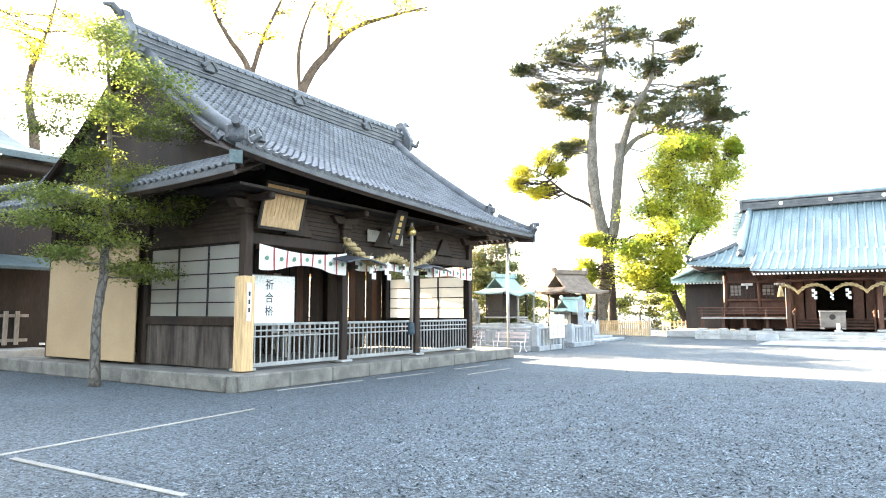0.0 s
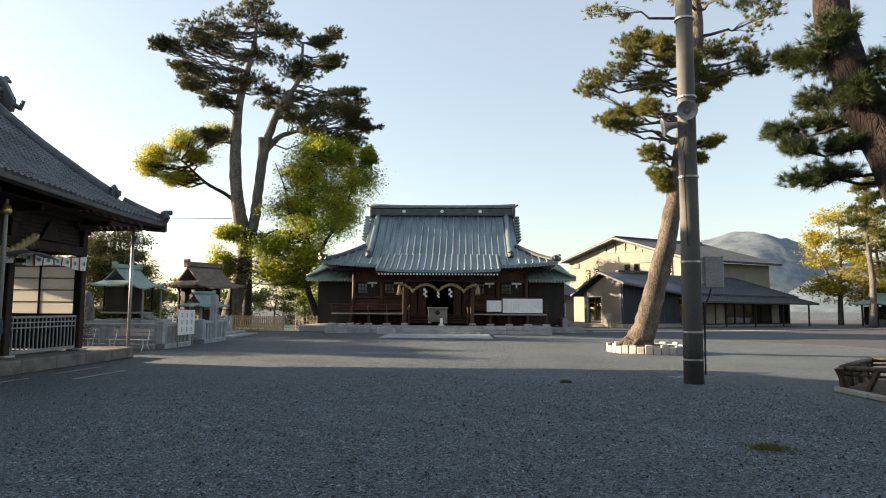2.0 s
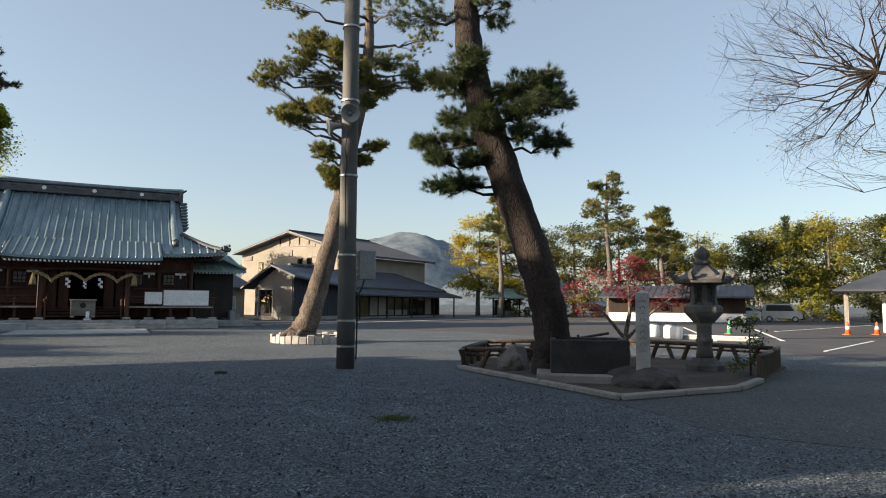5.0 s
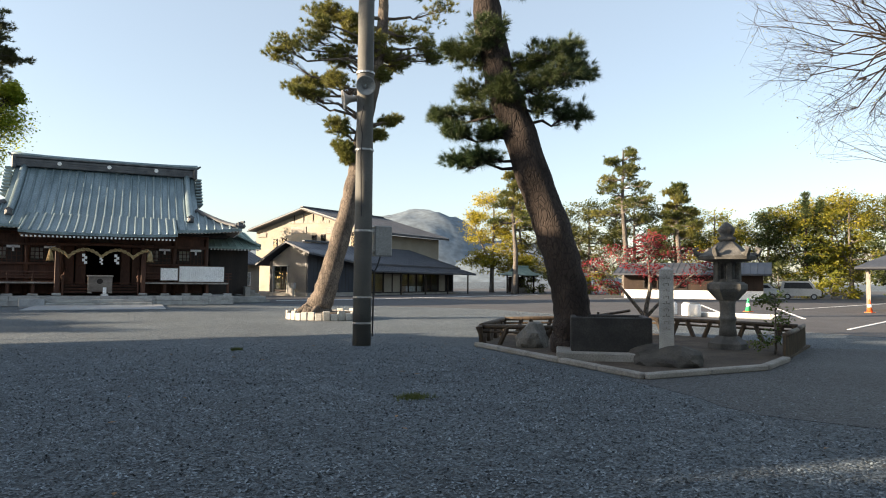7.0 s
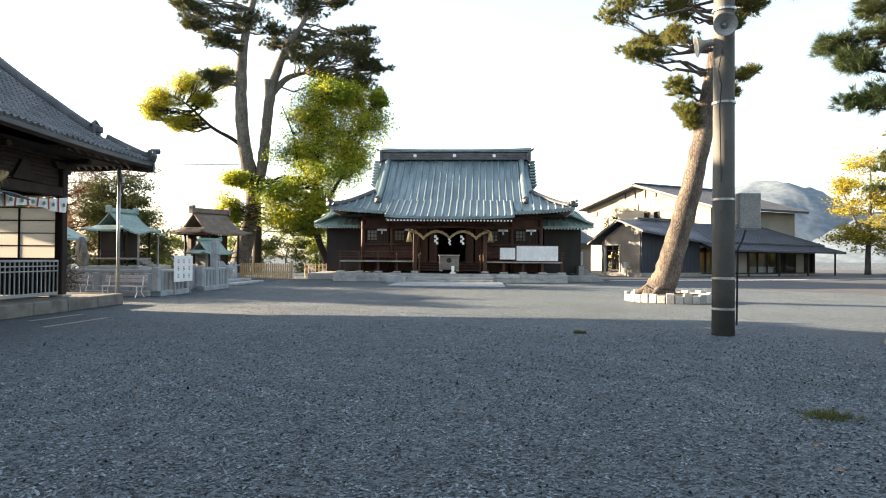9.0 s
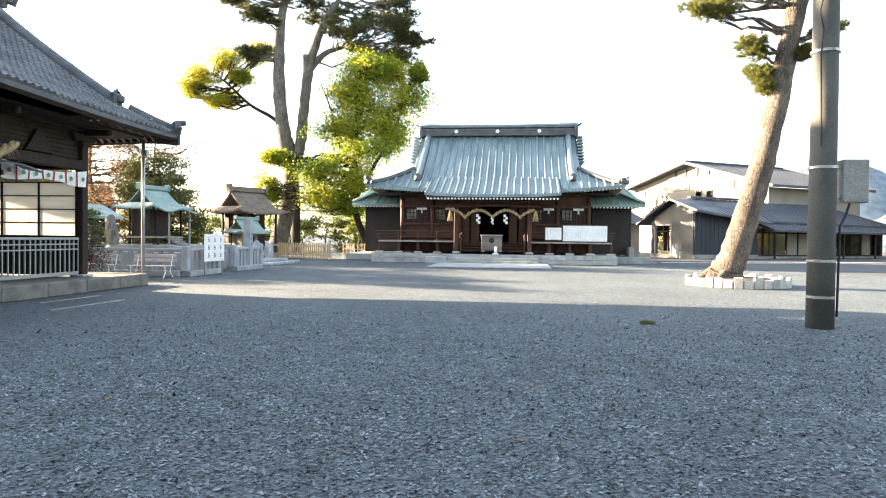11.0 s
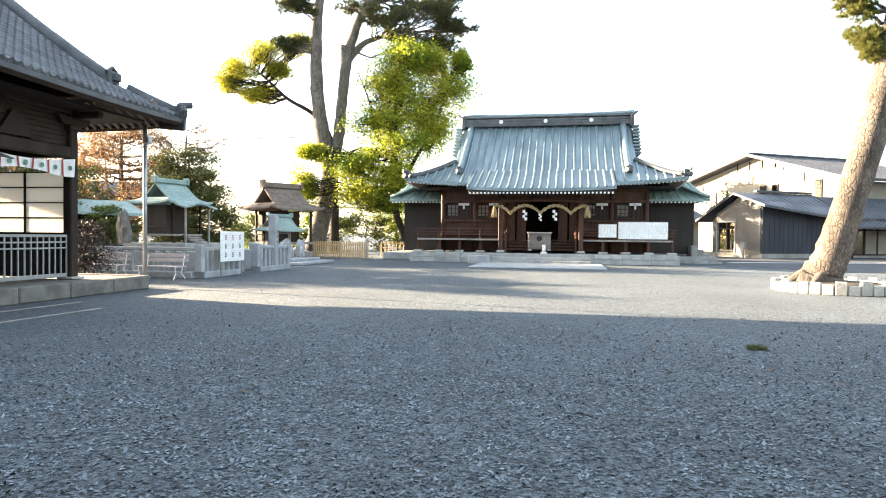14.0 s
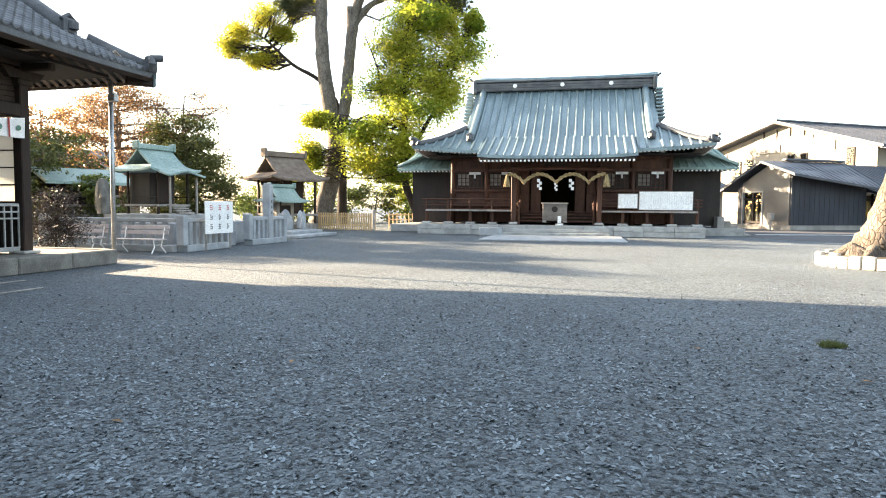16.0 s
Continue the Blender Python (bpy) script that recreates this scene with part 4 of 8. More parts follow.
def shoji(x, y0, y1, z0, z1, nc, nr, parent, along="y"):
    p = part("shoji_screen", Build().box(x, (y0 + y1) / 2, (z0 + z1) / 2, 0.012, y1 - y0, z1 - z0) if along == "y" else Build().box((y0 + y1) / 2, x, (z0 + z1) / 2, y1 - y0, 0.012, z1 - z0), PAPER, parent, "white paper screen in a dark grid")
    b = Build()
    for i in range(nc + 1):
        y = y0 + (y1 - y0) * i / nc
        b.box(x, y, (z0 + z1) / 2, 0.05, 0.05, z1 - z0) if along == "y" else b.box(y, x, (z0 + z1) / 2, 0.05, 0.05, z1 - z0)
    for i in range(nr + 1):
        z = z0 + (z1 - z0) * i / nr
        b.box(x, (y0 + y1) / 2, z, 0.045, y1 - y0, 0.025) if along == "y" else b.box((y0 + y1) / 2, x, z, y1 - y0, 0.045, 0.025)
    part("screen_grid", b, BLACK_WOOD, p)
    return p


shoji(-5.1, -3.86, -0.6, 1.46, 3.06, 3, 5, gate)
part("end_post", Build().box(-5.12, -0.45, 1.9, 0.24, 0.24, 3.1, 0.02), DARK_WOOD, gate)
hb = thing("hardboard_panel", -16.05, 9.45, 0.33, 90, "large tan hardboard panel leaning on the hall's side", "board")
part("panel", Build().box(0.0, -0.1, 1.5, 0.04, 4.1, 2.9, 0.004), TAN_BOARD, hb)
# far side: sunlit shoji
shoji(4.25, -3.86, -0.7, 1.36, 2.75, 3, 4, gate)
part("far_lower_wall", Build().box(4.25, -2.2, 0.85, 0.06, 3.4, 1.0), BLACK_WOOD, gate)
shoji(4.25, -0.4, 3.8, 1.36, 2.75, 4, 4, gate)
# inner back wall of planks, ceiling, floor
for i in range(30):
    part("wall_plank", Build().box(-5.0 + 9.2 * (i + 0.5) / 30, -0.4 + 0.03 * ((i * 7) % 3), 1.85, 0.3, 0.05, 3.0, 0.01), DARK_WOOD if i % 4 else HALL_WOOD, gate)
part("back_wall", Build().box(-0.42, 4.0, 2.2, 9.3, 0.1, 3.8), BLACK_WOOD, gate)
part("ceiling_boards", Build().box(-0.42, 0, 3.95, 9.3, 7.8, 0.06), BLACK_WOOD, gate)
part("hanging_board", Build().box(-1.2, -0.75, 1.6, 0.28, 0.05, 2.2, 0.02, 0), GREY_WOOD, gate)
part("inner_chest", Build().box(0.9, -1.0, 0.75, 1.0, 0.6, 0.8, 0.03), DARK_WOOD, gate)
part("inner_table", Build().box(-1.0, -1.4, 0.95, 1.4, 0.5, 0.08, 0.01).box(-1.6, -1.4, 0.62, 0.08, 0.4, 0.6).box(-0.4, -1.4, 0.62, 0.08, 0.4, 0.6), GREY_WOOD, gate)
# railings
for k in range(3):
    x0, x1 = px[k] + 0.13, px[k + 1] - 0.13
    r = part("railing", Build().box((x0 + x1) / 2, -4.0, 1.3, x1 - x0, 0.06, 0.06, 0.01), GREY_PAINT, gate, "grey painted slatted railing")
    for z in (0.42, 1.16, 1.03):
        part("rail", Build().box((x0 + x1) / 2, -4.0, z, x1 - x0, 0.045, 0.035 if z > 1 else 0.09, 0.008), GREY_PAINT, r)
    n = 17
    for i in range(n + 1):
        part("baluster", Build().box(x0 + (x1 - x0) * i / n, -4.0, 0.86, 0.028, 0.028, 0.86), GREY_PAINT, r)
# plinth
pl = thing("stone_plinth", 0, 0, 0, 0, "low concrete and stone plinth under the old hall", "plinth", kind="structure")
part("plinth_top", Build().box(-14.4, 14.8, 0.155, 9.6, 11.9, 0.31, 0.0), STONE_DARK, pl)
for i in range(9):
    part("kerb_stone", Build().box(-9.62, 8.95 + 11.7 * (i + 0.5) / 9, 0.165, 0.28, 11.7 / 9 - 0.012, 0.33, 0.025), STONE_DARK, pl)
for i in range(8):
    part("kerb_stone", Build().box(-9.8 - 9.3 * (i + 0.5) / 8, 8.9, 0.165, 9.3 / 8 - 0.012, 0.28, 0.33, 0.025), STONE_DARK, pl)
for i in range(4):
    part("kerb_stone", Build().box(-9.8 - 2.6 * (i + 0.5), 20.72, 0.165, 2.59, 0.28, 0.33, 0.025), STONE_DARK, pl)
for x in px:
    part("post_base", Build().box(-10.4, 14.85 + x, 0.35, 0.4, 0.4, 0.06, 0.015), STONE, pl)

# ---- things on the gate hall ----
np_ = thing("timber_sleeve", -10.25, 9.62, 0.33, 0, "pale new timber sleeve round the corner post with a paper sign", "post")
part("sleeve", Build().box(-0.02, 0.02, 1.0, 0.3, 0.3, 2.0, 0.015), PALE_WOOD, np_)
sg = part("paper_sign", Build().box(0.145, -0.0, 1.45, 0.012, 0.11, 0.8), WHITE, np_)
part("print", Build().box(0.153, 0, 1.45, 0.004, 0.05, 0.1).box(0.153, 0, 1.62, 0.004, 0.05, 0.1).box(0.153, 0, 1.28, 0.004, 0.05, 0.1), INK, sg)
pb = thing("prayer_board", -10.75, 10.65, 1.3, 90, "white board with brushed black characters behind the railing", "sign")
part("board", Build().box(0.05, 0, 0.55, 1.65, 0.03, 1.1, 0.005), WHITE, pb)
part("frame", Build().box(0.05, 0.03, 0.55, 1.7, 0.03, 1.15, 0.005), GREY_WOOD, pb)
part("prop", Build().box(-0.7, 0.04, -0.45, 0.05, 0.05, 1.1).box(0.8, 0.04, -0.45, 0.05, 0.05, 1.1), GREY_WOOD, pb)
writing("祈合格", 0.26, INK, pb, pose(0.08, -0.022, 0.8, 90, 0, 0), gap=1.15)
votive = thing("votive_tablet", -10.1, 10.4, 3.42, 0, "tilted pale wooden votive tablet with a dark frame", "tablet")
tilt = pose(0, 0, 0, 0, 14, 0)
part("tablet", Build().box(0, 0, 0.47, 0.04, 1.15, 0.92, 0.01), mat("aged pale wood", (0.38, 0.24, 0.12), (0.46, 0.31, 0.17), 2, fine=25, stretch=(1, 1, 0.2)), votive, m=tilt)
part("frame", Build().box(0.01, -0.6, 0.47, 0.07, 0.06, 1.02, 0.01).box(0.01, 0.6, 0.47, 0.07, 0.06, 1.02, 0.01).box(0.01, 0, 0.97, 0.07, 1.26, 0.06, 0.01).box(0.01, 0, -0.02, 0.07, 1.26, 0.06, 0.01), BLACK_WOOD, votive, m=tilt)
b = Build()
for i in range(9):
    b.box(0.023, -0.45 + 0.11 * i, 0.5, 0.004, 0.03, 0.62 - 0.07 * (i % 3))
part("print", b, mat("faded brown print", (0.33, 0.2, 0.1), (0.4, 0.26, 0.13), 4, bump=0), votive, "faded brown columns of writing", m=tilt)
plq = thing("name_plaque", -9.9, 14.35, 3.42, 0, "dark upright name plaque with gilt lettering bars", "plaque")
part("plaque", Build().box(0, 0, 0.45, 0.06, 0.5, 0.95, 0.02), BLACK_WOOD, plq, m=pose(0, 0, 0, 0, 18, 0))
part("gilt_lettering", Build().box(0.036, 0, 0.72, 0.006, 0.14, 0.13).box(0.036, 0, 0.54, 0.006, 0.13, 0.12).box(0.036, 0, 0.36, 0.006, 0.14, 0.12).box(0.036, 0, 0.19, 0.006, 0.13, 0.12), BRASS, plq, m=pose(0, 0, 0, 0, 18, 0))


def curtain(y0, y1, zt, drop):
    """A white curtain with red tapes, sagging in the middle and creased."""
    t = thing("curtain", -10.2, (y0 + y1) / 2, zt, 90, "white shrine curtain with red tapes and green crests, gathered up", "curtain")
    w = y1 - y0
    fn = lambda u, v: (w * (u - 0.5), 0.03 * math.sin(u * 26) * v - 0.05, -drop * v * (0.75 + 0.25 * math.cos(2 * math.pi * u)) - 0.12 * math.sin(math.pi * u))
    b = Build()
    n = 40
    vs = [fn(i / n, j / 6) for i in range(n + 1) for j in range(7)]
    vs += [(x, y + 0.006, z) for x, y, z in vs]
    o = (n + 1) * 7
    fs = []
    for i in range(n):
        for j in range(6):
            q = (i * 7 + j, i * 7 + 7 + j, i * 7 + 8 + j, i * 7 + j + 1)
            fs += [q, tuple(o + k for k in q[::-1])]
    b.add(vs, fs)
    part("cloth", b, CLOTH, t, smooth=True)
    k = 7
    for i in range(1, k):
        u = i / k
        part("red_tape", Build().tube([tuple(Vector(fn(u, v)) + Vector((0, -0.02, 0))) for v in (0, 0.3, 0.6, 1.0)], 0.02, 4), RED, t)
    for i in range(k):
        u = (i + 0.5) / k
        p = fn(u, 0.5)
        part("crest", Build().tube([(p[0], p[1] - 0.035, p[2]), (p[0], p[1] - 0.03, p[2])], 0.055, 8), GREEN_INK, t)
    return t


curtain(9.9, 12.72, 3.04, 0.55)
curtain(13.05, 15.9, 3.0, 0.36)
curtain(16.2, 18.95, 3.02, 0.4)
gro = thing("sacred_rope", -10.0, 14.4, 2.95, 0, "frayed twisted straw rope hung over the hall's middle bay", "rope")
for k in range(3):
    pts = []
    for i in range(90):
        t = i / 89
        a = i * 0.5 + k * 2.1
        pts.append((0.06 * math.cos(a), -1.9 + 3.9 * t, 0.28 - 0.3 * math.sin(math.pi * t) ** 0.7 + 0.12 * math.cos(4 * math.pi * t) + 0.06 * math.sin(a)))
    part("strand", Build().tube(pts, 0.06, 6), STRAW, gro, smooth=True)
b = Build()
rng = random.Random(5)
for i in range(420):
    t = rng.random()
    y, z = -1.9 + 3.9 * t, 0.28 - 0.3 * math.sin(math.pi * t) ** 0.7 + 0.12 * math.cos(4 * math.pi * t)
    a = rng.uniform(0, 6.3)
    b.tube([(0.06 * math.cos(a), y, z + 0.05 * math.sin(a)), (0.16 * math.cos(a), y + rng.uniform(-0.12, 0.12), z + rng.uniform(-0.25, 0.16))], [0.006, 0.003], 3)
part("loose_straw", b, STRAW, gro)
for y in (-0.9, -0.25, 0.55):
    part("paper_streamer", zigzag(0.05, y, -0.02, 1.1, 1), CLOTH, gro, "white zigzag paper streamer")
bell = thing("bell_rope", -9.75, 14.95, 0.95, 0, "grey bell pull hanging under a small brass bell", "bell rope")
part("pull", Build().tube([(0, 0, 0.35), (0.01, 0, 1.6), (0, 0, 3.1)], [0.055, 0.05, 0.045], 8), GREY_WOOD, bell, smooth=True)
part("tassel", Build().lathe([(0.03, 0.36), (0.085, 0.3), (0.1, 0.05), (0.08, 0.0), (0, 0)], n=12), mat("dark blue cloth", (0.03, 0.05, 0.07), (0.05, 0.08, 0.1), 5), bell)
part("bell", Build().lathe([(0.0, 0.25), (0.06, 0.23), (0.12, 0.12), (0.13, 0.05), (0.09, 0.0), (0.0, 0.0)], 0, 0, 2.75, 14), BRASS, bell, smooth=True)
for y, z in ((12.9, 2.78), (16.0, 2.78)):
    wing_b = thing("little_roof", -9.95, y, z, 0, "small curved metal-covered board roof fixed to a post", "canopy")
    part("cover", Build().slab(lambda u, v: (0.35 - 0.5 * v, 0.75 * (2 * u - 1), 0.12 * math.sin(math.pi * u) + 0.1 * v), 8, 3, 0.03), SLATE, wing_b)
    part("bracket", Build().box(-0.2, 0, -0.08, 0.4, 0.06, 0.1), DARK_WOOD, wing_b)
mp = thing("metal_pole", -9.9, 21.05, 0, 0, "slim galvanised steel pole with a clamp at the plinth corner", "pole")
part("shaft", Build().tube([(0, 0, 0), (0, 0, 4.15)], 0.05, 10), METAL, mp, smooth=True)
part("clamp", Build().box(0.06, 0, 3.75, 0.2, 0.14, 0.18, 0.02), METAL, mp)
# parking lines laid on the gravel
for x0, y0, x1, y1 in ((-7.63, 7.68, -7.25, 3.4), (-7.0, 3.85, -4.2, 3.98), (-9.2, 9.6, -9.0, 12.0), (-8.9, 12.4, -8.75, 14.6), (-8.8, 15.6, -8.7, 17.4), (-7.7, 14.5, -7.6, 16.6)):
    L = math.hypot(x1 - x0, y1 - y0)
    single("ground_line", Build().box(0, 0, 0.008, L, 0.075, 0.014, 0.004), CONCRETE, "worn pale rope line marking a parking bay on gravel", "line", "structure",
           m=pose((x0 + x1) / 2, (y0 + y1) / 2, 0, 0, 0, math.degrees(math.atan2(y1 - y0, x1 - x0))))


# ---- trees ----
def leaf_mesh(name, centres, size, rng, material, flat=0.5):
    """Folded leaves, four corners each, at the points given."""
    n = len(centres)
    d = rng.normal(size=(n, 3))
    d[:, 2] *= 0.6
    d /= np.linalg.norm(d, axis=1)[:, None]
    up = rng.normal(size=(n, 3)) * flat + np.array([0, 0, 1.0])
    w = np.cross(d, up)
    w /= np.linalg.norm(w, axis=1)[:, None] + 1e-9
    nrm = np.cross(w, d)
    s = size * rng.uniform(0.6, 1.25, (n, 1))
    v = np.stack([centres - d * s * 0.5, centres + w * s * 0.3 + nrm * s * 0.08, centres + d * s * 0.5, centres - w * s * 0.3 + nrm * s * 0.08], 1).reshape(-1, 3)
    return raw(name, v, np.arange(4 * n).reshape(n, 4), material)


def needle_mesh(name, tips, length, width, per, rng, material, lift=0.5, ways=None, fan_out=0.62):
    """Tufts of thin pointed needles, brushed along the way of their shoot."""
    n = len(tips) * per
    c = np.repeat(tips, per, axis=0) + rng.normal(size=(n, 3)) * length * 0.1
    d = rng.normal(size=(n, 3)) * (1.0 if ways is None else fan_out) + np.array([0, 0, lift])
    if ways is not None:
        d += np.repeat(ways, per, axis=0)
    d /= np.linalg.norm(d, axis=1)[:, None]
    w = np.cross(d, rng.normal(size=(n, 3)))
    w /= np.linalg.norm(w, axis=1)[:, None] + 1e-9
    l = length * rng.uniform(0.7, 1.2, (n, 1))
    v = np.stack([c - w * width, c + w * width, c + d * l], 1).reshape(-1, 3)
    return raw(name, v, np.arange(3 * n).reshape(n, 3), material)


def bend(p, q, rng, sag, n=5):
    """A crooked way from p to q."""
    p, q = Vector(p), Vector(q)
    out, l = [], (q - p).length
    for i in range(n + 1):
        t = i / n
        r = p.lerp(q, t)
        k = math.sin(math.pi * t) * l
        out.append(r + Vector((rng.normal() * 0.06, rng.normal() * 0.06, sag + rng.normal() * 0.05)) * k)
    return out


def flowing(line, steps=6):
    """A smooth curve with smoothly changing radius through rows (x, y, z, radius)."""
    q = [np.array(p, float) for p in line]
    q = [2 * q[0] - q[1]] + q + [2 * q[-1] - q[-2]]
    out = []
    for i in range(1, len(q) - 2):
        a, b, c, d = q[i - 1:i + 3]
        for k in range(steps):
            u = k / steps
            p = 0.5 * (2 * b + (c - a) * u + (2 * a - 5 * b + 4 * c - d) * u * u + (3 * b - a - 3 * c + d) * u ** 3)
            p[3] = max(p[3], 0.6 * min(b[3], c[3]))
            out.append(p)
    return out + [q[-2]]


def tree(name, x, y, trunk, clusters, label, bark, leaf, kind="leaf", subs=9, per=40, size=0.12, spray=0.25, seed=1, twig=0.02, limb=0.09, more_trunks=(), category="tree", needle=(0.2, 0.008, 18), flat=0.5, sides=10, group="", lift=0.35, reach=1.0):
    """Trunk rows (x, y, z, radius) and crown clusters (x, y, z, rx, rz), relative to the foot; twigs carry leaf sprays or needle tufts."""
    rng = np.random.default_rng(seed)
    t = thing(name, x, y, 0, 0, label, category, group)
    b = Build()
    joints = []
    for line in (trunk, *more_trunks):
        rows = flowing(line)
        pts = [Vector(p[:3]) + Vector((rng.normal(), rng.normal(), 0)) * p[3] * 0.03 for p in rows]
        rad = [p[3] * (1 + rng.normal() * 0.03) for p in rows]
        b.tube(pts, rad, sides)
        joints += list(zip(pts, rad))
    big = trunk[0][3]
    b.v = [tuple(Vector(q) + noise.noise_vector(Vector(q) * (1.6 / max(big, 0.1))) * big * 0.05) for q in b.v]
    part("trunk", b, bark, t, smooth=True)
    limbs = Build()
    ends, rads, tufts, ways = [], [], [], []
    high = [j for j in joints if j[0].z > 0.22 * max(q[0].z for q in joints)]
    for cx, cy, cz, rx, rz in clusters:
        c = Vector((cx, cy, cz))
        at, r = min(high, key=lambda j: (j[0] - c).length + max(0, j[0].z - c.z + 0.1 * rx) * 1.5)
        way = bend(at, c, rng, -0.05)
        r0 = max(twig * 1.5, min(limb, r * 0.7))
        limbs.tube(way, [r0 + (twig - r0) * i / 5 for i in range(6)], 6)
        for k in range(subs):
            d = rng.normal(size=3)
            d /= np.linalg.norm(d)
            f = rng.uniform(0.45, 1.0) ** 0.6 * reach
            s = np.array([cx + d[0] * rx * f, cy + d[1] * rx * f, cz + d[2] * rz * f])
            root = way[3 + k % 3]
            sprig = bend(root, s, rng, 0.02, 3)
            limbs.tube(sprig, [twig, twig * 0.8, twig * 0.6, twig * 0.3], 3)
            if kind == "needle":
                run = np.array(sprig[3] - sprig[1])
                run /= np.linalg.norm(run) + 1e-6
                for q in range(per):
                    u = 1 - 0.75 * q / per
                    side = rng.normal(size=3) * np.array([1, 1, 0.4])
                    side /= np.linalg.norm(side) + 1e-6
                    off = needle[0] * rng.uniform(0.2, 1.3) * (1 if q else 0)
                    tufts.append(np.array(sprig[1].lerp(sprig[3], u)) + side * off + np.array([0, 0, 0.3 * off]))
                    ways.append(run * (1.0 if q == 0 else 0.45) + side * (0.2 if q == 0 else 0.7))
            else:
                ends.append(s)
                rads.append(min(spray, 0.9 * rx))
    part("branchwork", limbs, bark, t)
    if kind == "needle":
        me = needle_mesh("crown", np.array(tufts), needle[0], needle[1], needle[2], rng, leaf, lift, np.array(ways))
    else:
        pts = np.repeat(np.array(ends), per, axis=0) + rng.normal(size=(len(ends) * per, 3)) * np.repeat(rads, per)[:, None] * np.array([1, 1, 0.5])
        me = leaf_mesh("crown", pts, size, rng, leaf, flat)
    crown = new("crown", me)
    crown.parent = t
    return t


def rel(x, y, *rows):
    return [(a - x, b - y, *r) for a, b, *r in rows]


def fan(turn, rows, seed, deep=0.5):
    """Crown rows (across, up, half width, half height) set on a plane of that turn, scattered in depth."""
    r = random.Random(seed)
    c, s = math.cos(radians(turn)), math.sin(radians(turn))
    out = []
    for u, z, rx, rz in rows:
        d = r.gauss(0, deep) * rx
        out.append((u * c - d * s, u * s + d * c, z, rx, rz))
    return out


def stem(turn, *rows):
    """Trunk rows (across, up, radius) on a plane of that turn."""
    c, s = math.cos(radians(turn)), math.sin(radians(turn))
    return [(u * c, u * s, z, r) for u, z, r in rows]


# ---- pole, ring, bed and lantern ----
pole = thing("utility_pole", 5.87, 15.0, 0, 0, "dark weathered concrete pole with steel bands", "pole")
part("shaft", Build().tube([(0, 0, -0.1), (0, 0, 3), (0, 0, 6), (0, 0, 10.5)], [0.215, 0.205, 0.195, 0.18], 20), CONCRETE_DARK, pole, smooth=True)
for z in (0.5, 1.1, 2.65, 4.56, 6.4, 8.25):
    part("band", Build().lathe([(0.2, 0), (0.222, 0.0), (0.222, 0.045), (0.2, 0.045)], 0, 0, z, 20), METAL, pole)
cabinet = part("equipment_box", Build().box(0.5, 0.1, 2.45, 0.42, 0.3, 0.72, 0.02), GREY_PAINT, pole, "grey metal equipment box")
part("bracket", Build().box(0.26, 0.05, 2.7, 0.24, 0.1, 0.06).box(0.26, 0.05, 2.2, 0.24, 0.1, 0.06), METAL, cabinet)
part("conduit", Build().tube([(0.45, 0.05, 2.08), (0.36, 0.0, 1.85), (0.26, -0.05, 1.7), (0.24, -0.05, 0.2)], 0.02, 6), INK, pole)
part("cable", Build().tube([(-0.1, -0.19, 5.6), (-0.18, -0.2, 5.2), (-0.12, -0.2, 4.9), (-0.15, -0.19, 4.5), (-0.12, -0.2, 3.0)], 0.012, 5), INK, pole)
for dx, dy, dz, ang, seed in ((-0.12, -0.32, 6.02, -100, 0), (-0.36, 0.05, 5.78, 170, 1)):
    sp = part("loudspeaker", Build().box(dx * 0.5, dy * 0.5, dz, 0.1, 0.1, 0.08, 0.01), GREY_PAINT, pole, "grey horn loudspeaker")
    h = Build().lathe([(0.05, -0.16), (0.07, -0.15), (0.075, -0.06), (0.09, 0.02), (0.14, 0.1), (0.22, 0.15), (0.225, 0.165), (0.2, 0.15), (0.12, 0.09), (0.06, 0.0), (0.02, -0.02)], 0, 0, 0, 20)
    part("horn", h, GREY_PAINT, sp, smooth=True, m=pose(dx, dy, dz, 0, 100, ang))
    part("driver", Build().lathe([(0, -0.06), (0.06, -0.05), (0.05, 0.06), (0.0, 0.09)], 0, 0, 0, 12), METAL, sp, smooth=True, m=pose(dx, dy, dz, 0, 100, ang))
ring = thing("stone_ring", 7.85, 25.35, 0, 0, "ring of upright pale stones round the leaning pine", "kerb")
for i in range(34):
    a = 2 * math.pi * i / 34
    h = 0.3 + 0.05 * math.sin(i * 2.7)
    part("stone", Build().box(0, 0, h / 2, 0.13, 0.262, h, 0.02), WHITE_STONE if i % 7 else STONE, ring, m=pose(1.5 * math.cos(a), 1.5 * math.sin(a), 0, 0, 3 * math.sin(i * 1.9), math.degrees(a)))
single("earth_mound", Build().lathe([(1.44, 0.0), (1.44, 0.2), (1.0, 0.26), (0.0, 0.3)], 7.85, 25.35, 0, 30), EARTH, "brown earth mound inside the stone ring", "earth", smooth=True)

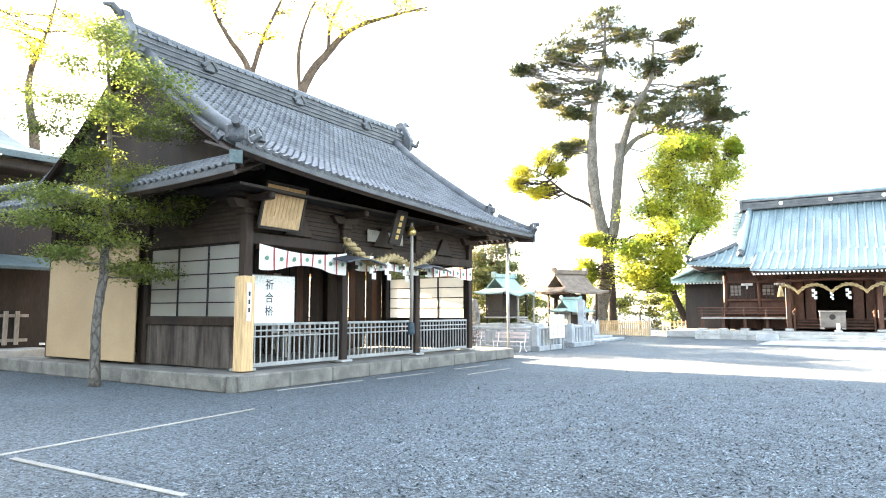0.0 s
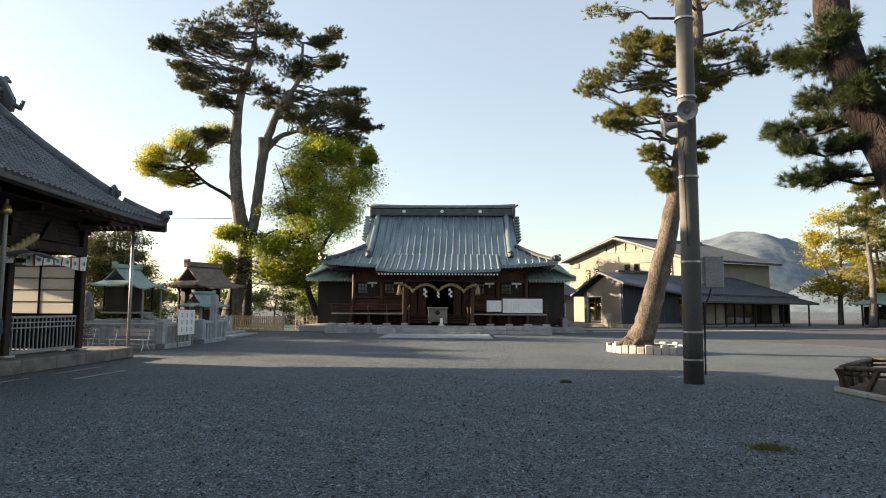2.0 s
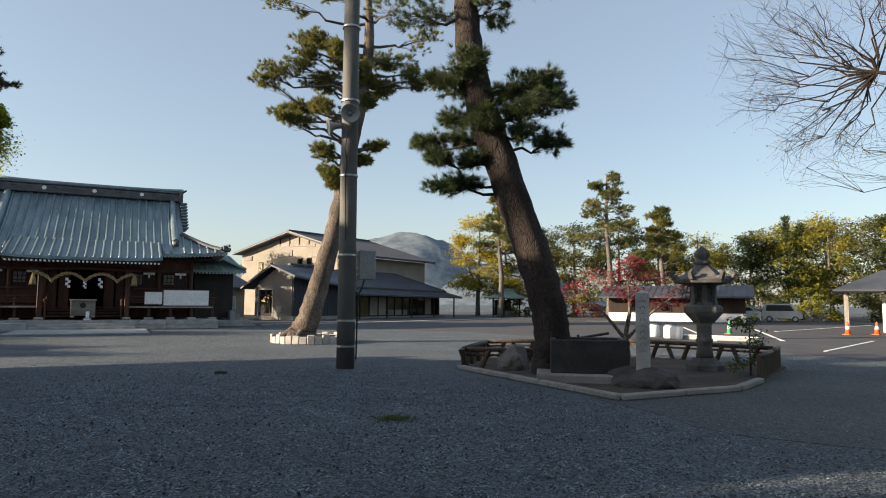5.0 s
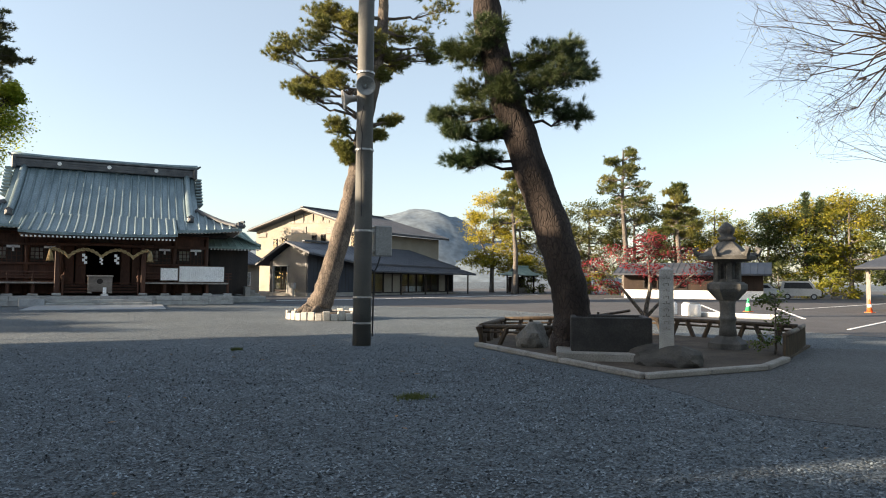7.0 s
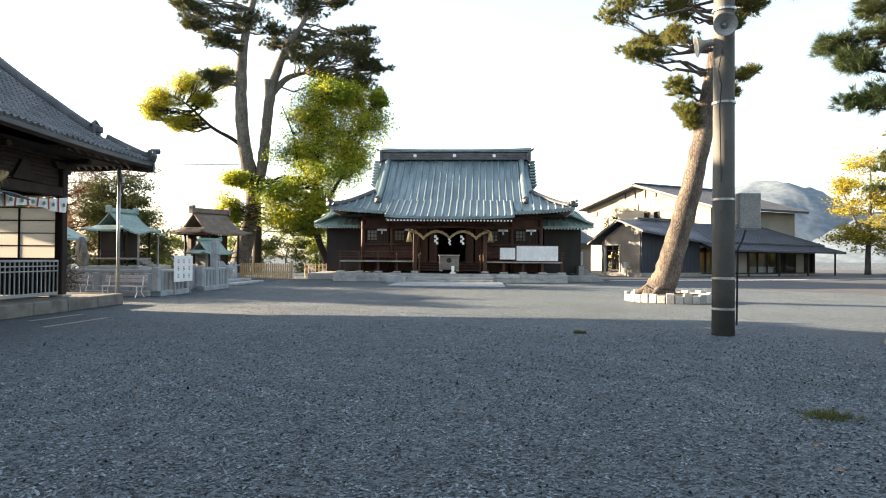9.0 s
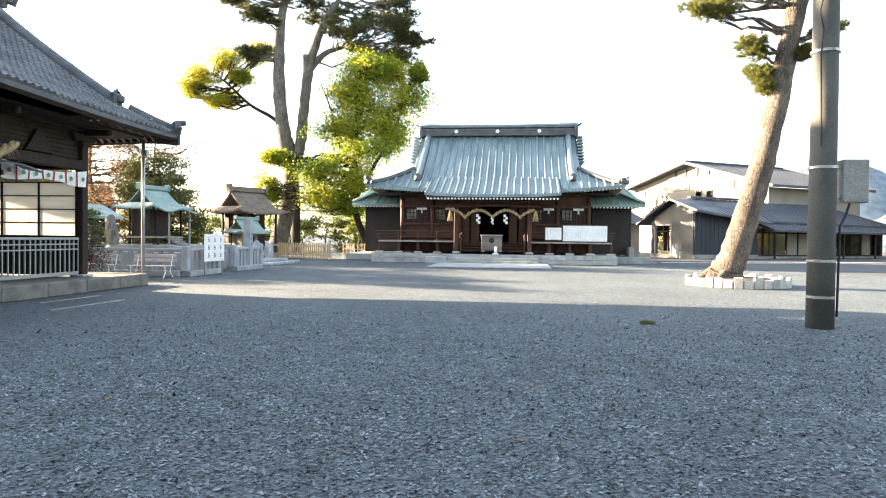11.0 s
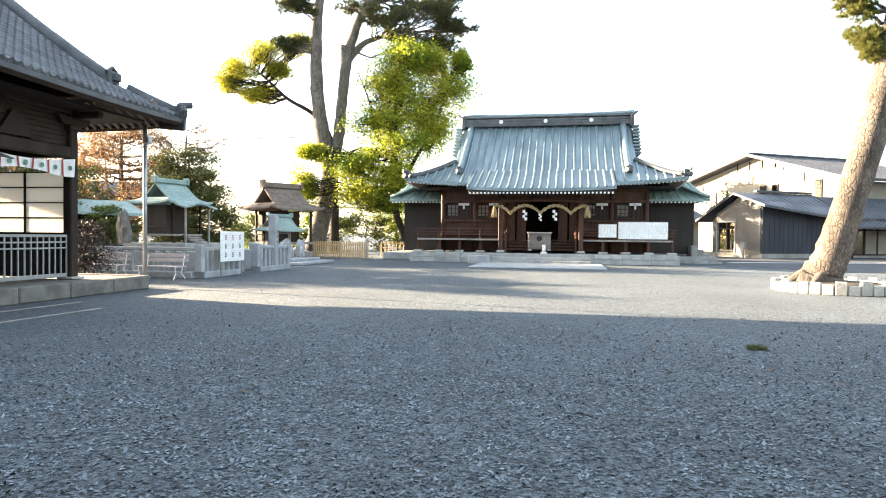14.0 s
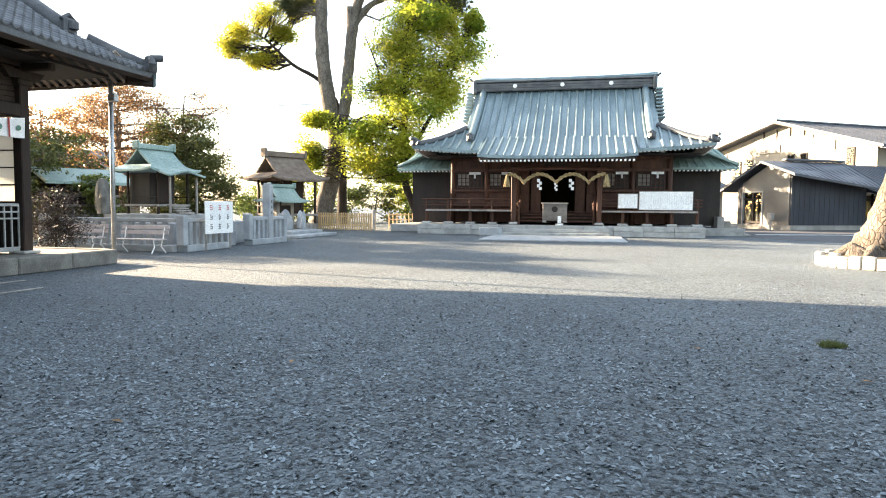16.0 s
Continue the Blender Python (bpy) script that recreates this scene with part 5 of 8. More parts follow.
bed = thing("planting_bed", 0, 0, 0, 0, "earth bed with concrete kerb round the dark pine", "bed", kind="structure")
corners = [(8.3, 13.85), (8.33, 8.37), (11.1, 8.4), (12.6, 9.1), (15.8, 10.85), (14.4, 15.6), (10.2, 16.2)]
part("earth", Build().prism(corners, 0.0, 0.05, "z"), EARTH, bed)
for i in range(3):
    (x0, y0), (x1, y1) = corners[i], corners[i + 1]
    L = math.hypot(x1 - x0, y1 - y0)
    n = max(1, round(L / 1.2))
    for k in range(n):
        t = (k + 0.5) / n
        part("kerb_stone", Build().box(0, 0, 0.05, L / n - 0.015, 0.16, 0.1, 0.02), CONCRETE, bed, m=pose(x0 + (x1 - x0) * t, y0 + (y1 - y0) * t, 0, 0, 0, math.degrees(math.atan2(y1 - y0, x1 - x0))))
# dark ground patch: bare earth, with tree shade painted into its colour
SHADED_EARTH = gravel_mat("trodden earth and stones darkened for shade", (0.014, 0.016, 0.018), (0.105, 0.116, 0.124), 46.0, 0.02)
rim = []
for i in range(48):
    a = 2 * math.pi * i / 48
    k = 1 + 0.16 * noise.noise(Vector((math.cos(a) * 1.7, math.sin(a) * 1.7, 3.0))) + 0.05 * noise.noise(Vector((math.cos(a) * 8, math.sin(a) * 8, 1.0)))
    rim.append((13.6 + 6.0 * k * math.cos(a), 6.3 + 4.4 * k * math.sin(a)))
flat("bare_earth", rim, -0.02, 0.005, SHADED_EARTH, "trodden earth and stones before the bed, darkened for shade", "earth")
BAMBOO = mat("old bamboo", (0.035, 0.025, 0.018), (0.08, 0.057, 0.036), 4, 0.6, fine=30, stretch=(3, 3, 0.3))


def bamboo_fence(pts, slatted, height=0.48):
    f = thing("bamboo_fence", pts[0][0], pts[0][1], 0, 0, "low aged bamboo fence with rounded top rail", "fence", "low bamboo fences")
    for (x0, y0), (x1, y1) in zip(pts, pts[1:]):
        x0, y0, x1, y1 = x0 - pts[0][0], y0 - pts[0][1], x1 - pts[0][0], y1 - pts[0][1]
        L = math.hypot(x1 - x0, y1 - y0)
        part("top_rail", Build().tube([(x0, y0, height), ((x0 + x1) / 2, (y0 + y1) / 2, height + 0.01), (x1, y1, height)], 0.055, 8), BAMBOO, f, smooth=True)
        part("lower_rail", Build().tube([(x0, y0, height - 0.12), (x1, y1, height - 0.12)], 0.03, 6), BAMBOO, f, smooth=True)
        n = int(L / (0.09 if slatted else 0.42))
        for i in range(n + 1):
            t = i / n
            lean = 0 if slatted else 0.1 * (1 if i % 2 else -1)
            dx, dy = (x1 - x0) / L * lean, (y1 - y0) / L * lean
            x, y = x0 + (x1 - x0) * t, y0 + (y1 - y0) * t
            part("bamboo_slat", Build().tube([(x - dx, y - dy, 0), (x + dx, y + dy, height)], 0.042 if slatted else 0.06, 6), BAMBOO, f)
    return f


bamboo_fence([(8.35, 13.75), (10.3, 16.0)], False)
bamboo_fence([(8.4, 13.8), (10.0, 12.6)], False, 0.46)
bamboo_fence([(10.3, 16.0), (14.3, 15.4), (15.7, 11.1)], False)
bamboo_fence([(12.7, 9.2), (14.3, 10.1), (15.7, 10.95)], True, 0.5)
trough = thing("water_trough", 9.58, 10.72, 0.1, -35, "black rectangular stone water trough on a concrete slab", "trough")
part("slab", Build().box(-0.15, -0.1, 0.0, 1.75, 1.5, 0.2, 0.02), CONCRETE, trough)
tb = Build()
for cx, cy, sx, sy in ((0, -0.52, 1.5, 0.12), (0, 0.52, 1.5, 0.12), (-0.69, 0, 0.12, 0.92), (0.69, 0, 0.12, 0.92)):
    tb.box(cx, cy, 0.42, sx, sy, 0.66, 0.02)
tb.box(0, 0, 0.25, 1.3, 0.95, 0.3)
part("basin", tb, mat("black stone", (0.02, 0.02, 0.02), (0.04, 0.038, 0.036), 3, 0.7, fine=40), trough)
part("spout", Build().tube([(-0.3, 1.9, 0.62), (0.5, 0.9, 0.82)], 0.03, 6).tube([(-0.1, 1.6, -0.1), (-0.1, 1.6, 0.75)], 0.03, 6), BAMBOO, trough)


def boulder(name, x, y, z, sx, sy, sz, seed, label, material, category="rock"):
    b = bmesh.new()
    bmesh.ops.create_icosphere(b, subdivisions=3, radius=1)
    o = Vector((seed * 3.1, seed * 1.7, 0))
    for v in b.verts:
        d = 1 + 0.35 * noise.noise(v.co * 1.1 + o) + 0.15 * noise.noise(v.co * 3 + o)
        v.co = Vector((v.co.x * sx * d, v.co.y * sy * d, max(-0.3 * sz, v.co.z * sz * d)))
    me = bpy.data.meshes.new(name)
    b.to_mesh(me)
    b.free()
    me.materials.append(material)
    ob = new(name, me)
    ob.matrix_world = pose(x, y, z, 0, 0, seed * 40)
    return tagged(ob, label, category)


boulder("rock", 9.25, 12.95, 0.15, 0.5, 0.36, 0.42, 1, "rough dark boulder at the pine's foot", STONE_DARK)
boulder("base_rock", 10.0, 9.6, 0.12, 0.8, 0.65, 0.24, 2, "flat dark rock carrying the stone marker", mat("wet dark rock", (0.035, 0.033, 0.03), (0.075, 0.07, 0.06), 3, 0.85, fine=40, bump=0.6))
sm = thing("stone_marker", 9.85, 9.45, 0.26, -44, "tall square pale stone marker with carved characters", "stone marker")
part("pillar", Build().add([(-0.13, -0.1, 0), (0.13, -0.1, 0), (0.13, 0.1, 0), (-0.13, 0.1, 0), (-0.125, -0.095, 1.5), (0.125, -0.095, 1.5), (0.125, 0.095, 1.5), (-0.125, 0.095, 1.5), (0, 0, 1.56)],
                         [(0, 1, 5, 4), (1, 2, 6, 5), (2, 3, 7, 6), (3, 0, 4, 7), (0, 3, 2, 1), (4, 5, 8), (5, 6, 8), (6, 7, 8), (7, 4, 8)]), STONE, sm)
b = Build()
for i in range(9):
    for k in range(3):
        b.box(-0.04 + 0.04 * k, -0.101, 0.42 + 0.115 * i + 0.02 * (k % 2), 0.014 if (i + k) % 2 else 0.045, 0.006, 0.05 if (i + k) % 2 else 0.014)
part("carving", b, STONE_DARK, sm, "carved characters too worn to read")
lan = thing("stone_lantern", 13.2, 11.0, 0.05, -40, "grey stone lantern with a curled six-sided cap", "stone lantern")
part("base", Build().lathe([(0.42, 0), (0.42, 0.12), (0.3, 0.22), (0.24, 0.28)], n=6), LANTERN_STONE, lan)
part("post", Build().lathe([(0.2, 0.26), (0.17, 0.5), (0.165, 0.62), (0.19, 0.64), (0.19, 0.7), (0.165, 0.72), (0.165, 1.0), (0.2, 1.1)], n=16), LANTERN_STONE, lan, smooth=True)
part("platform", Build().lathe([(0.22, 1.08), (0.4, 1.28), (0.43, 1.34), (0.43, 1.44), (0.34, 1.5)], n=6), LANTERN_STONE, lan)
fb = Build()
for i in range(6):
    a = math.pi / 3 * i + 0.52
    fb.box(0.25 * math.cos(a), 0.25 * math.sin(a), 1.72, 0.09, 0.12, 0.48, 0.01, math.degrees(a))
fb.lathe([(0.3, 1.48), (0.3, 1.55), (0.3, 1.56)], n=6).lathe([(0.3, 1.9), (0.3, 1.96), (0.29, 1.97)], n=6).lathe([(0.16, 1.5), (0.16, 1.95)], n=6)
part("fire_box", fb, LANTERN_STONE, lan, "hollow fire box with dark openings")
cap = Build().lathe([(0.3, 1.94), (0.62, 2.0), (0.64, 2.08), (0.45, 2.18), (0.28, 2.32), (0.16, 2.42)], n=6)
for i in range(6):
    a = math.pi / 3 * i
    cap.tube([(0.5 * math.cos(a), 0.5 * math.sin(a), 2.1), (0.64 * math.cos(a), 0.64 * math.sin(a), 2.12), (0.69 * math.cos(a), 0.69 * math.sin(a), 2.22), (0.6 * math.cos(a), 0.6 * math.sin(a), 2.27)], [0.06, 0.07, 0.06, 0.04], 6)
part("cap", cap, LANTERN_STONE, lan)
part("finial", Build().lathe([(0.14, 2.4), (0.2, 2.46), (0.2, 2.5), (0.12, 2.54), (0.17, 2.62), (0.18, 2.7), (0.12, 2.78), (0.0, 2.88)], n=14), LANTERN_STONE, lan, smooth=True)
# tufts of grass in the gravel
rg = np.random.default_rng(2)
for x, y, r in ((4.36, 8.28, 0.22), (3.05, 14.9, 0.1)):
    tips = np.column_stack([x + rg.normal(size=160) * r * 0.5, y + rg.normal(size=160) * r * 0.35, np.zeros(160)])
    ob = new("grass_tuft", needle_mesh("grass_tuft", tips, 0.07, 0.004, 6, rg, leaf_mat("grass", (0.06, 0.09, 0.02), (0.14, 0.15, 0.05), 0.3), 1.2))
    tagged(ob, "small green tuft of grass growing through gravel", "grass", kind="stuff")

# ---- stone fence and little shrine ----
fence = thing("stone_fence", -10.4, 24.4, 0, 0, "pale granite fence of square posts and rails", "fence")


def fence_run(x0, y0, x1, y1, n, first=0):
    turn = math.degrees(math.atan2(y1 - y0, x1 - x0))
    L = math.hypot(x1 - x0, y1 - y0)
    mx, my = (x0 + x1) / 2, (y0 + y1) / 2
    part("foundation", Build().box(0, 0, 0.1, L, 0.34, 0.2, 0.02), PALE_STONE, fence, m=pose(mx, my, 0, 0, 0, turn))
    part("top_rail", Build().box(0, 0, 0.9, L, 0.16, 0.12, 0.02), PALE_STONE, fence, m=pose(mx, my, 0, 0, 0, turn))
    for i in range(first, n + 1):
        t = i / n
        big = i in (0, n)
        part("corner_post" if big else "baluster", Build().box(0, 0, 0.62 if big else 0.52, 0.24 if big else 0.15, 0.24 if big else 0.13, 0.86 if big else 0.66, 0.02), PALE_STONE, fence, m=pose(x0 + (x1 - x0) * t, y0 + (y1 - y0) * t, 0, 0, 0, turn))


fence_run(0, 0, 0, 2.3, 7)
fence_run(0, 3.7, 0, 6.3, 8)
fence_run(-0.18, 0, -4.6, 0, 12, 1)
fence_run(-0.18, 6.3, -1.5, 6.3, 5, 1)
gp = thing("stone_pillar", -10.4, 29.5, 0, 0, "tall square granite pillar beside the fence's gap", "pillar")
part("shaft", Build().box(0, 0, 1.05, 0.3, 0.3, 2.1, 0.03), PALE_STONE, gp)
part("tip", Build().box(0, 0, 2.12, 0.22, 0.22, 0.06, 0.02), PALE_STONE, gp)
part("carving", Build().box(0.152, 0, 1.5, 0.006, 0.08, 0.1).box(0.152, 0, 1.3, 0.006, 0.08, 0.1).box(0.152, 0, 1.1, 0.006, 0.08, 0.1), STONE_DARK, gp)
pf = thing("stone_platform", -13.0, 27.0, 0, 0, "raised granite platform inside the fence", "platform", kind="structure")
part("platform", Build().box(0, 0.4, 0.4, 3.4, 4.2, 0.8, 0.03), PALE_STONE, pf)
part("upper_slab", Build().box(-0.1, 0.3, 0.92, 2.4, 2.6, 0.26, 0.03), STONE, pf)
part("step", Build().box(1.9, 0.4, 0.25, 0.6, 1.2, 0.5, 0.02), PALE_STONE, pf)
boulder("stone_slab_monument", -13.75, 25.4, 1.3, 0.6, 0.22, 0.85, 3, "rough upright dark stone tablet", STONE_DARK, "monument")


def small_shrine(name, x, y, z, turn, w, roof_mat, label, s=1.0, porch_on=True, wall=BLACK_WOOD):
    t = thing(name, x, y, z, turn, label, "small shrine")
    r = Irimoya(1.15 * s, 1.05 * s, 0.76 * s, 2.3 * s, 1.5 * s, 0.12 * s, 0.4)
    part("roof", r.shell(0.07 * s), roof_mat, t)
    rd = part("ridge", Build().box(0, 0, 2.37 * s, 1.6 * s, 0.2 * s, 0.18 * s, 0.02), roof_mat, t)
    for e in (-1, 1):
        part("ridge_end", Build().box(e * 0.8 * s, 0, 2.4 * s, 0.1 * s, 0.3 * s, 0.3 * s, 0.03), roof_mat, rd)
    part("body", Build().box(0, 0.15 * s, 0.85 * s, 1.1 * s, 1.0 * s, 1.2 * s, 0.02), wall, t)
    part("floor", Build().box(0, -0.1 * s, 0.3 * s, 1.5 * s, 1.6 * s, 0.08 * s, 0.01), GREY_WOOD, t)
    for e in (-1, 1):
        for yy in (-0.85, 0.6):
            part("post", Build().box(e * 0.66 * s, yy * s, 0.8 * s, 0.07 * s, 0.07 * s, 1.6 * s, 0.01), DARK_WOOD, t)
        part("rail", Build().tube([(e * 0.74 * s, -0.85 * s, 0.6 * s), (e * 0.74 * s, 0.6 * s, 0.6 * s)], 0.02 * s, 6), DARK_WOOD, t)
    if porch_on:
        def pc(u, v):
            return (0.85 * s * (2 * u - 1), (-0.8 - 0.75 * v) * s, (1.62 - 0.28 * v + 0.1 * v * v + 0.08 * math.cos(math.pi * (2 * u - 1)) * v) * s)
        part("porch_roof", Build().slab(pc, 10, 5, 0.06 * s), roof_mat, t)
        for e in (-1, 1):
            part("porch_post", Build().box(e * 0.6 * s, -1.35 * s, 0.65 * s, 0.07 * s, 0.07 * s, 1.3 * s, 0.01), GREY_WOOD, t)
        for i in range(4):
            part("stair_tread", Build().box(0, (-1.0 - 0.14 * i) * s, (0.28 - 0.08 * i) * s, 0.7 * s, 0.16 * s, 0.06 * s), GREY_WOOD, t)
    part("door", Build().box(0, -0.37 * s, 0.85 * s, 0.6 * s, 0.05 * s, 0.9 * s, 0.01), DARK_WOOD, t)
    return t


small_shrine("little_shrine", -13.2, 27.1, 1.05, 78, 1.2, COPPER_PALE, "little dark shrine with a green copper roof", 0.92)
small_shrine("little_shrine", -16.6, 43.6, 0.35, 60, 1.2, BARK_ROOF, "little shrine with steep brown bark roof", 1.7, False, DARK_WOOD)
small_shrine("purification_shelter", -15.6, 41.2, 0.1, 60, 1.0, COPPER_PALE, "small shelter with pale green copper roof", 1.0, False, GREY_WOOD)
single("stone_base", Build().box(-16.6, 43.6, 0.17, 3.4, 3.2, 0.34, 0.03), STONE, "low stone base under the bark-roofed shrine", "base", "structure")


def bench(x, y, turn):
    t = thing("bench", x, y, 0, turn, "worn slatted bench with curved white steel legs", "bench", "benches by the fence")
    pink = mat("faded bench slats", (0.45, 0.4, 0.4), (0.56, 0.5, 0.5), 3, 0.7)
    for i in range(3):
        part("seat_slat", Build().box(0, -0.15 + 0.13 * i, 0.4, 1.5, 0.11, 0.03, 0.008), pink, t)
    for i in range(2):
        part("back_slat", Build().box(0, 0.24 + 0.03 * i, 0.58 + 0.14 * i, 1.5, 0.025, 0.11, 0.008), pink, t)
    for e in (-1, 1):
        part("leg", Build().tube([(e * 0.6, -0.3, 0.02), (e * 0.6, -0.18, 0.2), (e * 0.6, -0.22, 0.38), (e * 0.6, 0.18, 0.38), (e * 0.6, 0.28, 0.76)], 0.02, 6).tube([(e * 0.6, 0.3, 0.02), (e * 0.6, 0.1, 0.2), (e * 0.6, 0.16, 0.38)], 0.02, 6), WHITE, t)


bench(-11.15, 23.55, 0)
bench(-13.35, 23.9, 0)
sb = thing("sign_board", -10.0, 25.65, 0, 90, "white sign board on two wooden legs with brushed characters", "sign")
part("board", Build().box(0, 0, 0.98, 1.5, 0.03, 0.96, 0.006), WHITE, sb)
for e in (-1, 1):
    part("leg", Build().box(e * 0.66, 0.03, 0.7, 0.05, 0.04, 1.4, 0.005), GREY_WOOD, sb)
for k in range(3):
    for i in range(3):
        b = Build()
        x, z = -0.45 + 0.45 * k, 1.27 - 0.28 * i
        for j in range(3):
            b.box(x, -0.018, z + 0.06 - 0.06 * j, 0.15 - 0.03 * ((i + j) % 2), 0.004, 0.014)
        b.box(x - 0.02, -0.018, z, 0.014, 0.004, 0.17).box(x + 0.05, -0.018, z - 0.02, 0.014, 0.004, 0.1)
        part("brush_mark", b, INK if i else RED, sb)
# white stones and wooden fence before the bark-roofed shrine
for i in range(4):
    boulder("standing_stone", -11.9 - 0.55 * (i % 2), 34.0 + 0.9 * i, 0.5, 0.3, 0.12, 0.6, 5 + i, "pale upright carved stone on a white base", PALE_STONE, "monument")
wb_ = thing("stone_edging", -11.7, 34.6, 0, 0, "white stone edging in stepped slabs", "edging", kind="structure")
part("lower_slab", Build().box(0, 0.5, 0.07, 1.8, 4.2, 0.14, 0.03), PALE_STONE, wb_)
part("upper_slab", Build().box(-0.3, 0.6, 0.2, 1.2, 3.4, 0.14, 0.03), PALE_STONE, wb_)
wf = thing("wooden_fence", -14.6, 44.4, 0, -12, "new pale wooden paling fence", "fence")
for z in (0.3, 0.8):
    part("rail", Build().box(1.6, 0.04, z, 3.6, 0.04, 0.08), PALE_WOOD, wf)
for i in range(24):
    part("paling", Build().box(-0.2 + 3.6 * i / 23, 0, 0.5, 0.11, 0.03, 1.0, 0.01), PALE_WOOD, wf)
bf = thing("bamboo_fence", -10.9, 46.0, 0, 0, "low pale bamboo fence beside the hall", "fence")
for z in (0.25, 0.6, 0.9):
    part("rail", Build().tube([(0, 0, z), (2.0, 0, z)], 0.03, 6), PALE_WOOD, bf)
for i in range(9):
    part("upright", Build().tube([(0.25 * i, 0.02, 0), (0.25 * i, 0.02, 1.0)], 0.03, 6), PALE_WOOD, bf)
gpst = thing("stone_post", -11.6, 45.2, 0, 0, "short grey stone post", "post")
part("shaft", Build().box(0, 0, 0.6, 0.2, 0.2, 1.2, 0.03), STONE, gpst)

# ---- annex ----
AX, AY, AT = 14.6, 56.7, 30
annex = thing("annex_hall", AX, AY, 0, AT, "modern shrine annex with dark cladding, slate roofs and glass front", "building")


def pitch(name, low0, low1, top0, top1, material, parent, t=0.16, step=0.55):
    """One roof slope from its lower edge to its upper edge, with standing seams."""
    a, b, c, d = (Vector(q) for q in (low0, low1, top0, top1))
    fn = lambda u, v: a.lerp(b, u).lerp(c.lerp(d, u), v)
    p = part(name, Build().slab(fn, 2, 2, t), material, parent)
    n = max(2, int((b - a).length / step))
    for i in range(n + 1):
        part("seam", Build().tube([fn(i / n, 0) + Vector((0, 0, 0.02)), fn(i / n, 1) + Vector((0, 0, 0.02))], 0.025, 4), material, p)
    return p


def gable_roof(name, u0, u1, v0, v1, vr, ze, zr, zb, material, parent, t=0.16):
    """Two slopes with the ridge along u at v = vr."""
    p = pitch(name, (u0, v0, ze), (u1, v0, ze), (u0, vr, zr), (u1, vr, zr), material, parent, t)
    pitch(name, (u0, v1, zb), (u1, v1, zb), (u0, vr, zr), (u1, vr, zr), material, parent, t)
    return p


def end_wall(poly, u0, u1):
    """An outline in v, z pushed along u."""
    n = len(poly)
    return Build().add([(u, v, z) for u in (u0, u1) for v, z in poly], [tuple(range(n)), tuple(range(2 * n - 1, n - 1, -1))] + [(i, n + i, n + (i + 1) % n, (i + 1) % n) for i in range(n)])


part("front_wall", Build().add([(0, -0.06, 0.2), (6.8, -0.06, 0.2), (6.8, -0.06, 3.0), (0, -0.06, 3.75), (0, 0.06, 0.2), (6.8, 0.06, 0.2), (6.8, 0.06, 3.0), (0, 0.06, 3.75)], [(0, 1, 2, 3), (4, 5, 6, 7), (0, 1, 5, 4), (2, 3, 7, 6), (1, 2, 6, 5), (0, 3, 7, 4)]), NAVY, annex, "dark blue-grey boarded porch wall")
for i in range(15):
    x = 0.24 + 0.45 * i
    part("board_joint", Build().box(x, -0.066, 0.2 + (3.5 - 0.11 * x) / 2, 0.02, 0.012, 3.5 - 0.11 * x - 0.1), BLACK_WOOD, annex)
part("end_wall", end_wall([(0.08, 0.2), (2.4, 0.2), (2.4, 4.4), (2.1, 4.55), (0.08, 3.85)], -0.06, 0.06), SMOKY, annex, "smooth grey panelled end wall")
part("end_wall", end_wall([(2.4, 2.75), (4.4, 2.75), (4.4, 3.4), (2.4, 4.4)], -0.06, 0.06), SMOKY, annex)
part("end_wall", end_wall([(4.4, 0.2), (4.85, 0.2), (4.85, 3.25), (4.4, 3.4)], -0.06, 0.06), NAVY, annex)
part("back_wall", Build().box(3.4, 4.85, 1.6, 6.8, 0.12, 2.8), NAVY, annex)
part("porch_base", Build().box(3.4, 2.4, 0.14, 7.0, 5.1, 0.4, 0.02), CONCRETE, annex)
dr = part("entrance", Build().box(-0.02, 2.45, 1.5, 0.2, 0.1, 2.5).box(-0.02, 4.35, 1.5, 0.2, 0.1, 2.5).box(-0.02, 3.4, 2.72, 0.2, 2.0, 0.1), GREY_PAINT, annex, "glazed entrance in a pale metal frame")
part("door_frame", Build().box(0, 3.4, 1.45, 0.08, 0.12, 2.4).box(0, 2.9, 1.3, 0.06, 0.06, 2.3).box(0, 3.4, 2.2, 0.06, 1.8, 0.08).box(0, 3.4, 0.5, 0.06, 1.8, 0.14), BLACK_WOOD, dr)
for v in (2.95, 3.85):
    part("pane", Build().box(0.03, v, 1.5, 0.02, 0.8, 2.3), GLASS, dr)
part("inner_wall", Build().box(5.0, 2.5, 1.6, 0.1, 4.5, 2.8), BEIGE, annex)
pitch("porch_roof", (-1.0, -1.2, 3.85), (7.2, -1.2, 2.95), (-0.6, 2.2, 4.9), (7.2, 2.2, 4.95), SLATE, annex)
pitch("porch_roof", (-0.7, 6.1, 2.9), (7.2, 6.1, 2.9), (-0.6, 2.2, 4.9), (7.2, 2.2, 4.95), SLATE, annex)
part("ridge_cap", Build().box(4.3, 2.2, 5.05, 5.6, 0.4, 0.16, 0.03), SLATE, annex)
pb_ = part("post_box", Build().box(-0.5, 1.2, 0.95, 0.3, 0.4, 0.5, 0.02), GREY_PAINT, annex, "grey letter box on a post")
part("post", Build().box(-0.5, 1.2, 0.35, 0.1, 0.1, 0.7), GREY_PAINT, pb_)
